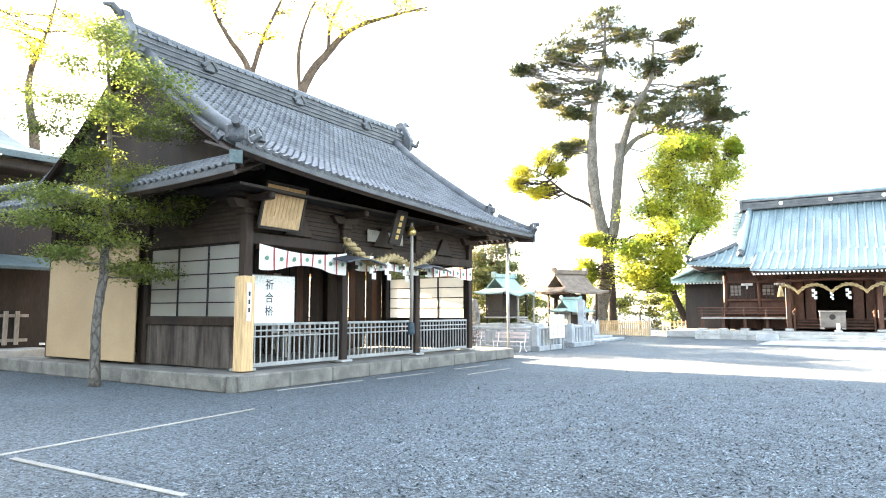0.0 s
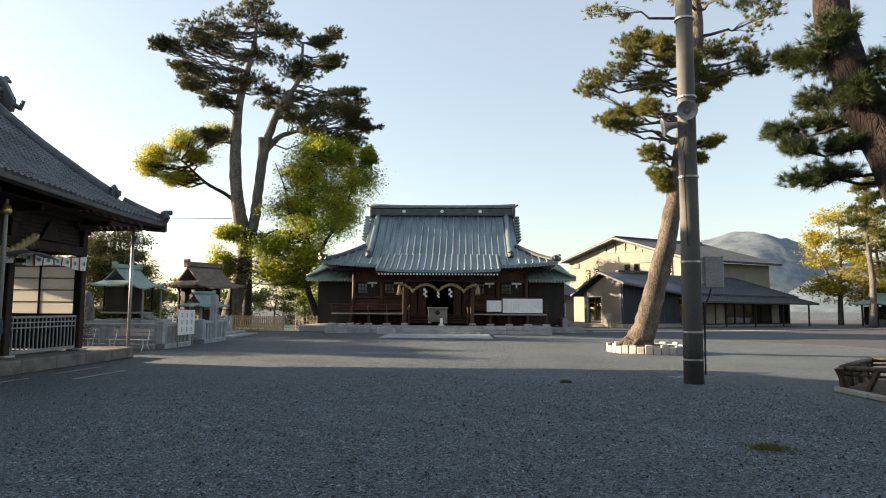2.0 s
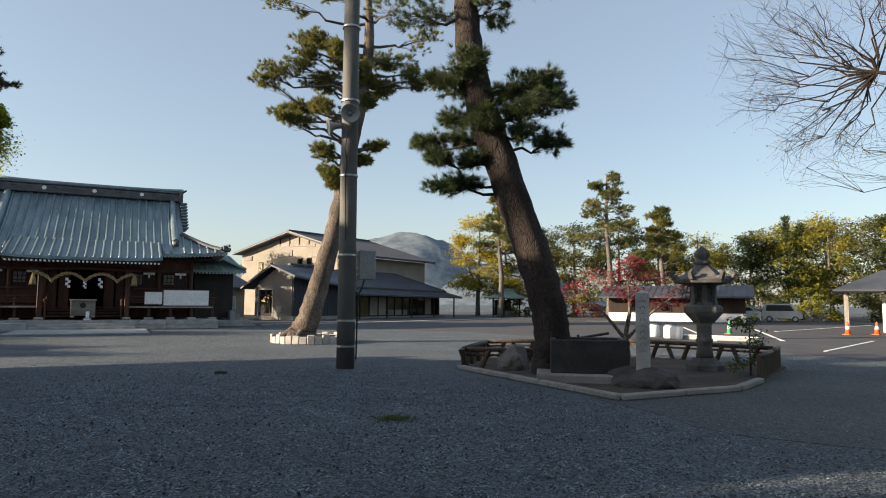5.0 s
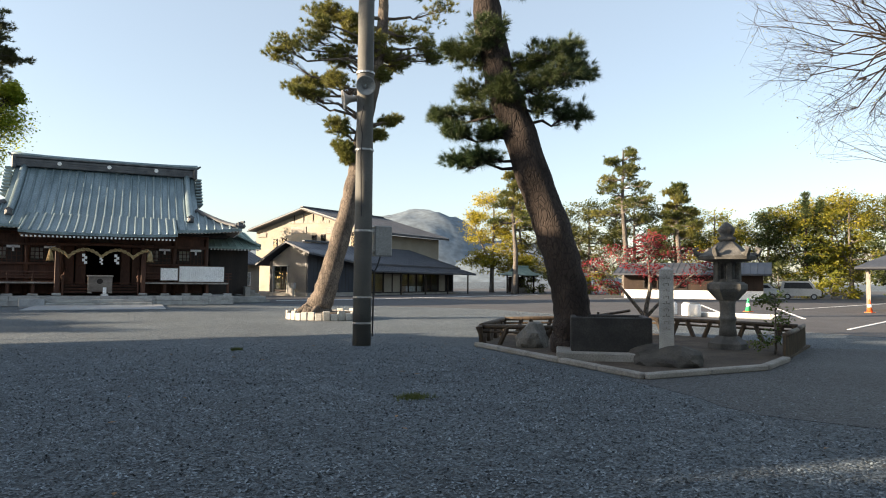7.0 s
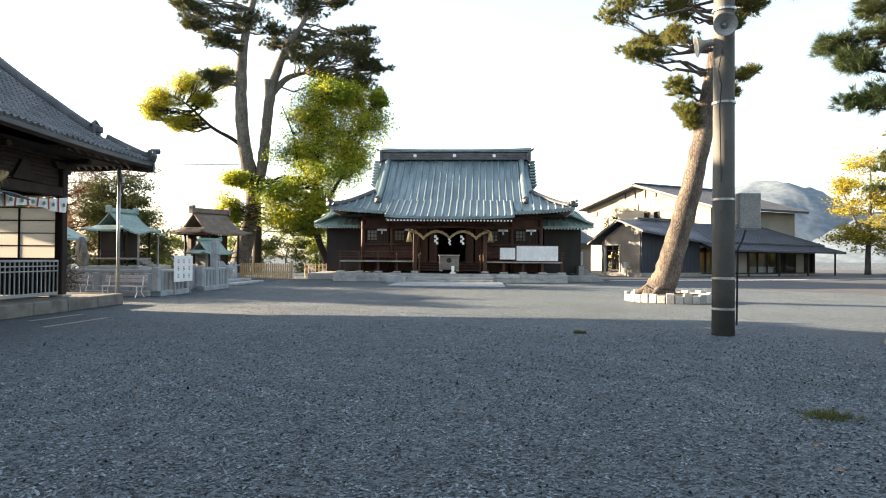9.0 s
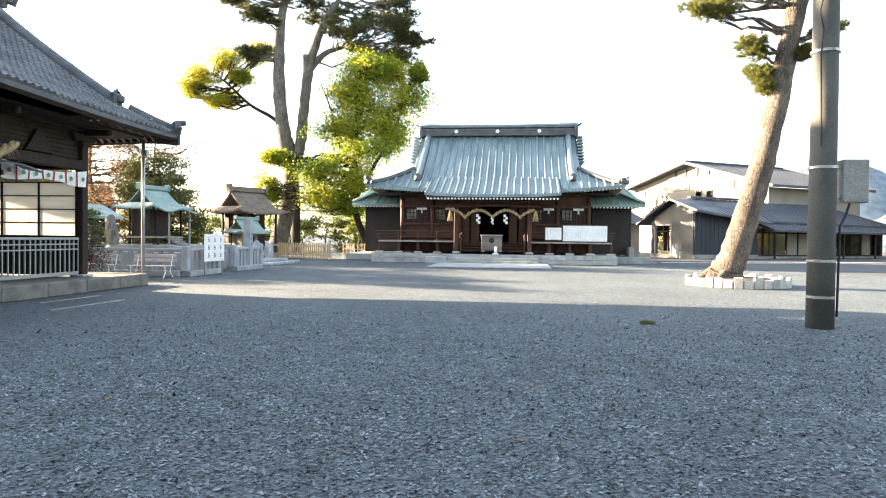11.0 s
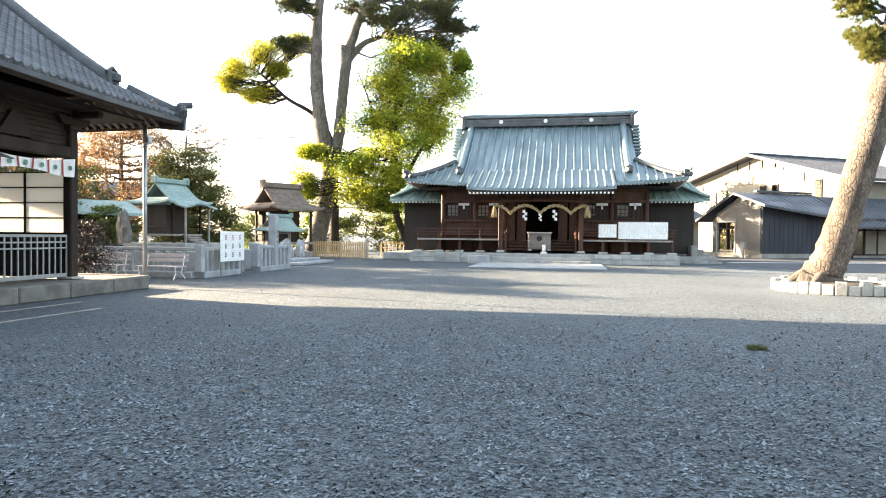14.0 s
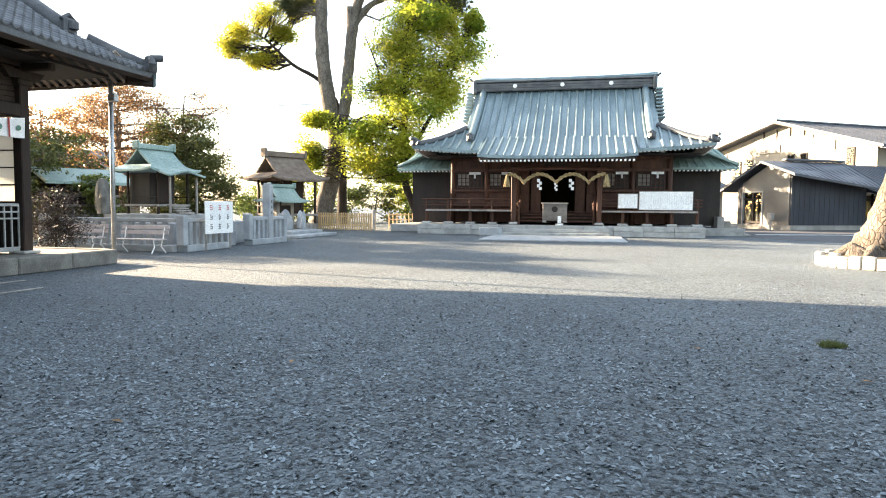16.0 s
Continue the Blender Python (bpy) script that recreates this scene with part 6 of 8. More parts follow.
# long wing with a pent roof below and a hipped roof above
pitch("pent_roof", (7.0, -1.6, 2.42), (25.4, -1.6, 2.3), (7.0, 0.5, 3.1), (24.4, 0.5, 2.95), SLATE, annex)
pitch("wing_roof", (7.0, 0.1, 3.2), (24.6, 0.1, 3.0), (7.0, 3.6, 4.95), (19.0, 3.6, 4.95), SLATE, annex)
pitch("wing_roof", (24.6, 7.0, 3.0), (24.6, 0.1, 3.0), (19.0, 3.6, 4.95), (19.0, 3.58, 4.95), SLATE, annex)
pitch("wing_roof", (7.0, 7.2, 3.2), (24.6, 7.0, 3.0), (7.0, 3.6, 4.95), (19.0, 3.6, 4.95), SLATE, annex)
part("wing_back", Build().box(15.6, 6.5, 1.5, 17.2, 0.15, 2.9), BEIGE, annex)
part("wing_end", Build().box(24.1, 3.6, 1.4, 0.15, 5.6, 2.6), NAVY, annex)
part("wing_floor", Build().box(15.8, 3.5, 0.08, 17.4, 6.5, 0.2), CONCRETE, annex)
part("wing_ceiling", Build().box(15.8, 3.5, 2.7, 17.2, 6.3, 0.08), WHITE, annex)
for i in range(13):
    u = 7.2 + 16.8 * i / 12
    part("mullion", Build().box(u, 0.9, 1.4, 0.12, 0.14, 2.5, 0.01), BLACK_WOOD, annex)
    if i < 12:
        if i in (3, 4, 10):
            part("wall_panel", Build().box(u + 0.7, 0.95, 1.4, 1.26, 0.1, 2.5), BEIGE, annex)
        else:
            part("pane", Build().box(u + 0.7, 0.95, 1.4, 1.26, 0.02, 2.4), GLASS, annex)
part("transom", Build().box(15.6, 0.9, 2.2, 16.9, 0.1, 0.1), BLACK_WOOD, annex)
part("sill", Build().box(15.6, 0.9, 0.22, 16.9, 0.16, 0.14), BLACK_WOOD, annex)
for i in range(5):
    part("veranda_post", Build().box(7.6 + 4.2 * i, -1.1, 1.2, 0.13, 0.13, 2.4, 0.01), BLACK_WOOD, annex)
part("display_table", Build().box(17.5, 1.9, 0.8, 3.0, 0.8, 0.08, 0.01).box(17.5, 1.9, 0.45, 2.7, 0.6, 0.7), WHITE, annex)
# two-storey hall behind, its gable turned to the court
big = thing("annex_hall", 18.5, 75.9, 0, AT, "large beige annex hall with a broad low gable", "building")
part("gable_wall", end_wall([(-9.8, 0), (9.2, 0), (9.2, 7.5), (0, 9.55), (-9.8, 6.85)], 0.9, 1.15), BEIGE, big)
part("side_wall", Build().box(7.5, -9.7, 3.3, 12.8, 0.2, 6.6), BEIGE, big)
pitch("roof", (0, -11.0, 6.75), (14.5, -11.0, 6.75), (0, 0, 9.95), (14.5, 0, 9.95), SLATE, big, 0.24, 0.7)
pitch("roof", (0, 9.7, 7.7), (14.5, 9.7, 7.7), (0, 0, 9.95), (14.5, 0, 9.95), SLATE, big, 0.24, 0.7)
part("ridge", Build().box(7.2, 0, 10.0, 14.7, 0.5, 0.16, 0.03), SLATE, big)
for v1, z1 in ((-11.0, 6.75), (9.7, 7.7)):
    part("barge_board", Build().tube([(-0.05, 0, 9.72), (-0.05, v1, z1 - 0.22)], 0.2, 4, squash=0.4), GREY_WOOD, big, "pale weathered barge board")
part("gable_vent", end_wall([(-3.5, 8.35), (3.5, 8.55), (3.5, 8.25), (-3.5, 8.05)], 0.84, 0.9), GREY_WOOD, big)
for v in (-2.5, -0.9, 0.7, 2.3):
    part("gable_strut", Build().box(0.86, v, 8.75, 0.1, 0.08, 1.0), BLACK_WOOD, big)
for v, z, w, h in ((1.5, 7.35, 2.6, 0.8), (-4.4, 7.2, 2.9, 0.85), (8.0, 7.0, 1.6, 0.6)):
    lv = part("louvre", Build().box(0.86, v, z, 0.1, w, h, 0.02), GREY_WOOD, big)
    for k in range(5):
        part("blade", Build().box(0.8, v, z - h / 2 + h * (k + 0.5) / 5, 0.04, w - 0.1, 0.05), CONCRETE, lv)
for v, z in ((5.6, 5.6), (4.0, 5.65), (-1.1, 5.9), (-2.6, 5.9), (-7.4, 6.0)):
    wd = part("window", Build().box(0.87, v, z, 0.1, 0.75, 1.7), BLACK_WOOD, big)
    part("pane", Build().box(0.81, v, z, 0.02, 0.6, 1.5), GLASS, wd)
cl = thing("annex_upper_hall", 27.5, 75, 0, AT, "dark clerestory block rising from the annex roofs", "building")
part("wall", Build().box(3.2, 3, 3.0, 13.6, 6, 5.9), NAVY, cl)
gable_roof("roof", -4.5, 10.6, -1.4, 7, 3, 5.95, 7.2, 5.95, SLATE, cl)
sl = thing("annex_side_wing", 10.3, 66, 0, AT, "low beige wing with a pent slate roof", "building")
part("wall", Build().box(0, 3, 1.5, 4.5, 6, 3), BEIGE, sl)
pitch("roof", (-2.9, -0.9, 3.0), (2.9, -0.9, 3.0), (-2.9, 3.1, 4.6), (2.9, 3.1, 4.6), SLATE, sl)
for u in (-1.0, 0.6):
    wd = part("window", Build().box(u, -0.02, 1.5, 1.1, 0.1, 1.3), WHITE, sl)
    part("pane", Build().box(u, -0.08, 1.5, 0.95, 0.02, 1.15), GLASS, wd)

# white kerb lines on the asphalt
for x0, y0, x1, y1, w in ((10, 46.5, 17, 48.5, 0.3), (17, 48.5, 42, 62, 0.3), (22.5, 14.2, 31, 17.5, 0.12), (24, 20, 36, 33, 0.15), (27, 19, 38, 29, 0.15), (36, 26, 56, 32, 0.15), (40, 48, 62, 44, 0.3)):
    L = math.hypot(x1 - x0, y1 - y0)
    single("road_line", Build().box(0, 0, 0.016, L, w, 0.012), WHITE, "white painted line on the asphalt", "line", "structure", m=pose((x0 + x1) / 2, (y0 + y1) / 2, 0, 0, 0, math.degrees(math.atan2(y1 - y0, x1 - x0))))

# ---- across the car park ----
ks = thing("shrine_shelter", 44.5, 69.5, 0, 10, "small open shelter with a green copper roof", "shelter")
ki = Irimoya(2.1, 1.8, 1.2, 3.3, 2.3, 0.15, 0.35)
part("roof", ki.shell(0.1), COPPER_PALE, ks)
part("ridge", Build().box(0, 0, 3.36, 2.6, 0.25, 0.22, 0.03), COPPER_PALE, ks)
for e in (-1, 1):
    for s in (-1, 1):
        part("post", Build().box(e * 1.3, s * 1.0, 1.15, 0.16, 0.16, 2.3, 0.02), DARK_WOOD, ks)
# dark board added so the open shelter's inside looks shaded
part("back_screen", Build().box(0, 0.9, 1.1, 2.4, 0.06, 1.9), DARK_WOOD, ks)
part("basin", Build().box(0, 0, 0.35, 1.6, 0.8, 0.7, 0.04), STONE_DARK, ks)
lowb = thing("long_low_building", 49.5, 43.5, 0, -52, "long low building with dark walls, white skirting and dark roof", "building")
part("wall", Build().box(-2.4, 2.5, 1.15, 12.2, 5, 2.3), DARK_WOOD, lowb)
part("skirting", Build().box(-2.4, -0.05, 0.4, 12.2, 0.12, 0.8), WHITE, lowb, "white boarded lower wall")
gable_roof("roof", -9.3, 4.4, -1.2, 6.2, 2.5, 2.35, 3.45, 2.35, SLATE, lowb)
for u, w in ((-6, 1.4), (-3.2, 1.0), (0.5, 2.4)):
    wd = part("opening", Build().box(u, -0.03, 1.2, w, 0.1, 2.0), BLACK_WOOD, lowb)
    part("pane", Build().box(u, -0.09, 1.5, w * 0.8, 0.02, 1.0), GLASS, wd)
shed = thing("ticket_shelter", 41.5, 22.3, 0, -60, "small white shelter with dark pyramid roof", "shelter")
part("wall", Build().box(0.6, 0.6, 1.1, 2.4, 1.6, 2.2), WHITE, shed)
for i in range(7):
    part("wall_slat", Build().box(-0.4 + 0.32 * i, -0.24, 1.1, 0.06, 0.06, 1.9), PALE_WOOD, shed)
part("roof", Build().add([(-3, -2.2, 2.5), (3.4, -2.2, 2.5), (3.4, 2.8, 2.5), (-3, 2.8, 2.5), (-0.5, 0.3, 3.7), (0.9, 0.3, 3.7), (-3, -2.2, 2.4), (3.4, -2.2, 2.4), (3.4, 2.8, 2.4), (-3, 2.8, 2.4)],
                         [(0, 1, 5, 4), (1, 2, 5), (2, 3, 4, 5), (3, 0, 4), (0, 6, 7, 1), (1, 7, 8, 2), (2, 8, 9, 3), (3, 9, 6, 0), (6, 9, 8, 7)]), SLATE, shed)
for e in (-1, 1):
    part("post", Build().box(-2.4, e * 1.6, 1.2, 0.14, 0.14, 2.4), GREY_WOOD, shed)
CONE = mat("orange plastic", (0.7, 0.12, 0.03), (0.78, 0.16, 0.05), 3, 0.5, bump=0)
for x, y, gcol in ((36.3, 21.9, 0), (37.9, 21.3, 0), (30.4, 24.6, 1)):
    c = thing("traffic_cone", x, y, 0.006, 0, "green plastic traffic cone" if gcol else "orange traffic cone with white band", "cone", "traffic cones")
    part("base", Build().box(0, 0, 0.02, 0.38, 0.38, 0.04, 0.01), CONE, c)
    part("cone", Build().lathe([(0.15, 0.04), (0.04, 0.7), (0.0, 0.72)], n=14), mat("green plastic", (0.03, 0.4, 0.15), (0.05, 0.5, 0.2), 3, 0.5, bump=0) if gcol else CONE, c, smooth=True)
    part("band", Build().lathe([(0.113, 0.3), (0.088, 0.45)], n=14), WHITE, c)


def vehicle(x, y, turn, paint, label, cat, long=3.4, high=1.75):
    """A small boxy car: body, glass, wheels."""
    t = thing("parked_van", x, y, 0.006, turn, label, cat)
    L, W = long / 2, 0.74
    side = [(-L, 0.35), (-L, 0.95), (-L + 0.15, high - 0.08), (-L + 0.3, high), (L - 0.9, high), (L - 0.45, 1.05), (L - 0.05, 0.92), (L, 0.7), (L, 0.35)]
    part("body", Build().prism(side, -W, W), paint, t)
    for s in (-1, 1):
        part("side_window", Build().prism([(-L + 0.3, 1.05), (-L + 0.4, high - 0.15), (L - 1.0, high - 0.15), (L - 0.65, 1.05)], s * W, s * (W + 0.012)), INK, t, "dark tinted glass")
        for wx in (-L + 0.6, L - 0.6):
            w = part("wheel", Build().tube([(wx, s * (W - 0.14), 0.28), (wx, s * (W + 0.02), 0.28)], 0.28, 16), INK, t)
            part("rim", Build().tube([(wx, s * (W + 0.005), 0.28), (wx, s * (W + 0.03), 0.28)], 0.17, 12), METAL, w)
        part("headlight", Build().box(L - 0.01, s * 0.52, 0.75, 0.06, 0.26, 0.14, 0.02), GLASS, t)
        part("tail_light", Build().box(-L, s * 0.66, 0.95, 0.05, 0.1, 0.3, 0.02), RED, t)
    part("windscreen", Build().add([(L - 0.88, -0.66, high - 0.06), (L - 0.88, 0.66, high - 0.06), (L - 0.46, 0.66, 1.08), (L - 0.46, -0.66, 1.08), (L - 0.86, -0.66, high - 0.04), (L - 0.86, 0.66, high - 0.04), (L - 0.43, 0.66, 1.1), (L - 0.43, -0.66, 1.1)], [(0, 1, 2, 3), (4, 5, 6, 7), (0, 1, 5, 4), (2, 3, 7, 6)]), INK, t)
    part("bumper", Build().box(L, 0, 0.42, 0.1, 1.4, 0.2, 0.03), INK, t)


vehicle(58.2, 41.6, -55, mat("silver car paint", (0.45, 0.44, 0.43), (0.5, 0.49, 0.48), 1, 0.3, 0.3, bump=0), "small silver van parked by the wood", "van")
vehicle(55.6, 44.0, -55, mat("white car paint", (0.75, 0.75, 0.75), (0.8, 0.8, 0.8), 1, 0.3, bump=0), "small white car parked beside the van", "car", 3.4, 1.5)
for x, y in ((24.2, 23.8), (24.0, 22.6), (23.6, 21.8)):
    b_ = thing("white_drum", x, y, 0, 0, "white plastic drum standing on the car park", "drum", "white drums")
    part("drum", Build().lathe([(0.24, 0), (0.27, 0.05), (0.27, 0.5), (0.22, 0.58), (0.0, 0.6)], n=14), WHITE, b_, smooth=True)
    part("lid", Build().lathe([(0.2, 0.58), (0.2, 0.63), (0.0, 0.64)], n=14), GREY_PAINT, b_)
lw = thing("low_white_wall", 24.5, 20.5, 0, -68, "low white barrier along the bed of the drive", "barrier")
part("barrier", Build().box(0, 0, 0.09, 3.6, 0.26, 0.18, 0.03), PALE_STONE, lw)
part("cap", Build().box(0, 0, 0.2, 3.66, 0.3, 0.04, 0.01), WHITE, lw)

# ---- building beside the old hall, and sawhorse ----
side = thing("side_hall", -26.0, 6.6, 0, 90, "dark timber side hall with green copper eaves", "building")
si = Irimoya(5.3, 4.9, 4.0, 8.9, 6.55, 0.1, 0.3)
part("roof", si.shell(0.2), COPPER_DARK, side)
part("eave_boarding", Build().box(0, 0, 6.2, 10.0, 9.2, 0.3, 0.05), BLACK_WOOD, side)
part("ridge", Build().box(0, 0, 9.0, 8.2, 0.4, 0.4, 0.04), COPPER_DARK, side)
part("wall", Build().box(0.3, 0.2, 3.1, 10.4, 7.0, 6.1), BLACK_WOOD, side)
part("pent_roof", Build().slab(lambda a, c: (0.5 + 4.8 * a, -4.7 + 1.6 * c, 3.0 + 0.5 * c), 4, 2, 0.1), COPPER_DARK, side, "small green copper pent roof")
part("stone_step", Build().box(0, -3.6, 0.2, 9.5, 1.6, 0.4, 0.03), STONE, side)
for i in range(26):
    part("paling", Build().box(-4.4 + 0.34 * i, -3.4, 1.05, 0.14, 0.06, 1.1, 0.01), GREY_WOOD, side)
part("rail", Build().box(0, -3.36, 1.45, 8.9, 0.06, 0.1).box(0, -3.36, 0.65, 8.9, 0.06, 0.1), GREY_WOOD, side)
sh = thing("sawhorse", -22.6, 11.6, 0, 40, "small white-painted sawhorse on the plinth's edge", "sawhorse")
part("beam", Build().box(0, 0, 0.5, 0.9, 0.07, 0.07), WHITE, sh)
for e in (-1, 1):
    for s in (-1, 1):
        part("leg", Build().tube([(e * 0.38, 0, 0.5), (e * 0.42, s * 0.28, 0)], 0.03, 4), WHITE, sh)
low = thing("low_shelter", -20.2, 31.5, 0, 60, "low outbuilding with pale green copper roof", "outbuilding")
part("wall", Build().box(0, 0, 1.1, 2.6, 2.2, 2.2), DARK_WOOD, low)
part("slats", Build().box(0, -1.15, 1.3, 2.6, 0.05, 0.1).box(0, -1.15, 1.7, 2.6, 0.05, 0.1).box(0, -1.15, 0.9, 2.6, 0.05, 0.1), GREY_WOOD, low)
part("roof", Build().slab(lambda a, c: (-1.7 + 3.4 * a, -2.0 + 2.0 * c, 2.25 + 0.6 * c), 4, 2, 0.12).slab(lambda a, c: (-1.7 + 3.4 * a, 2.0 - 2.0 * c, 2.25 + 0.6 * c), 4, 2, 0.12), COPPER_PALE, low)
hs = thing("far_house", -34, 46, 0, 40, "far house with grey tiled roof", "house")
part("wall", Build().box(0, 0, 1.6, 9, 6, 3.2), BEIGE, hs)
part("roof", Build().slab(lambda a, c: (-5.2 + 10.4 * a, -3.9 + 3.9 * c, 3.2 + 1.9 * c), 2, 2, 0.2).slab(lambda a, c: (-5.2 + 10.4 * a, 3.9 - 3.9 * c, 3.2 + 1.9 * c), 2, 2, 0.2), TILE_DARK, hs)

# overhead cable to the hall and far hills
single("overhead_cable", Build().tube([(-40, 56, 9.5), (-28, 54, 8.9), (-17.9, 52, 8.7)], 0.03, 5), INK, "thin overhead cable running to the old pine", "cable")
# distance haze is painted into the hills' base colour
HILL = mat("wooded hill with haze tint", (0.12, 0.155, 0.19), (0.15, 0.185, 0.215), 0.02, 0.95, fine=0.12, bump=0)


def hill(name, cx, cy, rx, ry, h, seed):
    n = 36
    vs, fs = [], []
    for i in range(n + 1):
        for j in range(n + 1):
            u, v = 2 * i / n - 1, 2 * j / n - 1
            r = min(1.0, math.hypot(u, v))
            k = (1 - r ** 2.2) ** 1.3
            z = h * k * (1 + 0.1 * noise.noise(Vector((u * 2.3 + seed, v * 2.3, 0))) + 0.06 * noise.noise(Vector((u * 7, v * 7 + seed, 0)))) + 3 * k * noise.noise(Vector((u * 25, v * 25, seed)))
            vs.append((cx + u * rx, cy + v * ry, z - 1))
    for i in range(n):
        for j in range(n):
            a = i * (n + 1) + j
            fs.append((a, a + n + 1, a + n + 2, a + 1))
    single(name, Build().add(vs, fs), HILL, "wooded hill beyond the annex, tinted blue for haze", "hill", "structure", smooth=True)


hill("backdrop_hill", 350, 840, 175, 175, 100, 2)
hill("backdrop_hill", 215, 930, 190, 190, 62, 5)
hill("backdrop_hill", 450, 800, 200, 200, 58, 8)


def finer(clusters, seed, k=5, size=(0.3, 0.45)):
    """Each cluster broken into k smaller ones, scattered through it, more of them near its skin."""
    r = random.Random(seed)
    out = []
    for x, y, z, rx, rz in clusters:
        for _ in range(k):
            d = Vector((r.gauss(0, 1), r.gauss(0, 1), r.gauss(0.2, 1))).normalized() * r.uniform(0.25, 1.0)
            out.append((x + d.x * rx, y + d.y * rx, z + d.z * rz, rx * r.uniform(*size), max(rz * r.uniform(*size) * 1.2, 0.14 * rx)))
    return out


# the dark pine in the bed
tree("pine_tree", 9.4, 11.67,
     stem(-37.6, (0, 0, 0.52), (0, 0.43, 0.42), (-0.05, 1.25, 0.38), (-0.33, 2.4, 0.37), (-0.79, 3.68, 0.37), (-1.26, 5.11, 0.36), (-1.63, 6.24, 0.34), (-1.85, 7.5, 0.31), (-1.9, 9.2, 0.22), (-1.6, 11.5, 0.1)),
     fan(-37.6, [(-0.54, 6.44, 0.53, 0.3), (0.01, 6.54, 0.31, 0.29), (-0.14, 5.86, 0.58, 0.25), (0.3, 6.08, 0.31, 0.23), (-0.64, 5.81, 0.48, 0.25), (-0.54, 5.32, 0.53, 0.2), (0.06, 5.21, 0.45, 0.2), (-1.05, 6.18, 0.43, 0.32), (-2.12, 6.41, 0.55, 0.33), (-2.62, 6.69, 0.31, 0.18),
                 (-2.22, 5.75, 0.39, 0.22), (-2.84, 5.18, 0.4, 0.14), (-2.11, 5.29, 0.44, 0.22), (-2.55, 4.76, 0.34, 0.14), (-1.68, 4.7, 0.35, 0.2), (-2.44, 4.12, 0.4, 0.1), (-1.85, 4.16, 0.36, 0.14), (-1.47, 5.56, 0.43, 0.36), (-1.79, 6.82, 0.44, 0.38)], 3, 0.7)
     + fan(-37.6, [(-3.0, 8.2, 0.9, 0.35), (-1.5, 8.3, 0.8, 0.35), (-0.4, 8.7, 0.9, 0.35), (-2.6, 10.0, 1.2, 0.45), (0.2, 10.0, 1.0, 0.4), (-1.4, 11.6, 1.4, 0.6), (-0.4, 11.0, 1.0, 0.4)], 4, 1.0),
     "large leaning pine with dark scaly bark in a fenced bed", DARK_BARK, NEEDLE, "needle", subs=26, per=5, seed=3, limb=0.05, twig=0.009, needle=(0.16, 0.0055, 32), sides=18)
# the sunlit leaning pine in its stone ring
tree("pine_tree", 7.7, 25.4,
     stem(-15.2, (-0.3, 0, 0.66), (-0.17, 0.37, 0.53), (0.05, 1.0, 0.43), (0.36, 2.1, 0.39), (0.83, 3.96, 0.36), (1.18, 5.62, 0.33), (1.51, 7.7, 0.3), (1.91, 9.8, 0.27), (2.2, 12.1, 0.22), (2.1, 15.3, 0.1)),
     finer(fan(-15.2, [(-1.82, 10.34, 0.7, 0.42), (-0.49, 11.11, 0.7, 0.3), (-0.88, 9.32, 0.8, 0.28), (-0.97, 8.55, 0.6, 0.16), (0.35, 10.18, 0.7, 0.36), (0.67, 9.14, 0.65, 0.28), (3.04, 11.72, 1.1, 0.5), (4.19, 10.95, 0.8, 0.32), (3.05, 10.35, 0.7, 0.4), (1.79, 10.85, 0.85, 0.45), (-0.3, 12.23, 0.8, 0.28),
                 (0.95, 11.67, 0.85, 0.36), (0.38, 7.47, 0.62, 0.26), (0.7, 6.75, 0.42, 0.24), (0.8, 6.29, 0.2, 0.12), (2.49, 7.82, 0.38, 0.16), (2.03, 7.29, 0.42, 0.18), (2.01, 9.8, 0.5, 0.26)], 5, 0.7), 15, 3, (0.45, 0.65))
     + fan(-15.2, [(-1.2, 13.6, 0.9, 0.35), (1.0, 13.4, 1.1, 0.4), (3.2, 13.4, 1.2, 0.45), (4.6, 12.6, 0.9, 0.35), (2.2, 15.2, 1.5, 0.6), (0.2, 15.0, 1.0, 0.4)], 6, 0.9),
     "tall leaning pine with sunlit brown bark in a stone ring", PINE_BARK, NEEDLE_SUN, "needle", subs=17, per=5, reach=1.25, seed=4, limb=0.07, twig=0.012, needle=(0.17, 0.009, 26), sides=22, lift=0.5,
     more_trunks=([(-1.35, 0.15, 0.12, 0.05), (-0.9, 0.1, 0.28, 0.12), (-0.3, 0, 0.6, 0.22)], [(-0.8, -0.8, 0.12, 0.05), (-0.45, -0.45, 0.3, 0.13), (-0.1, -0.05, 0.65, 0.22)]))
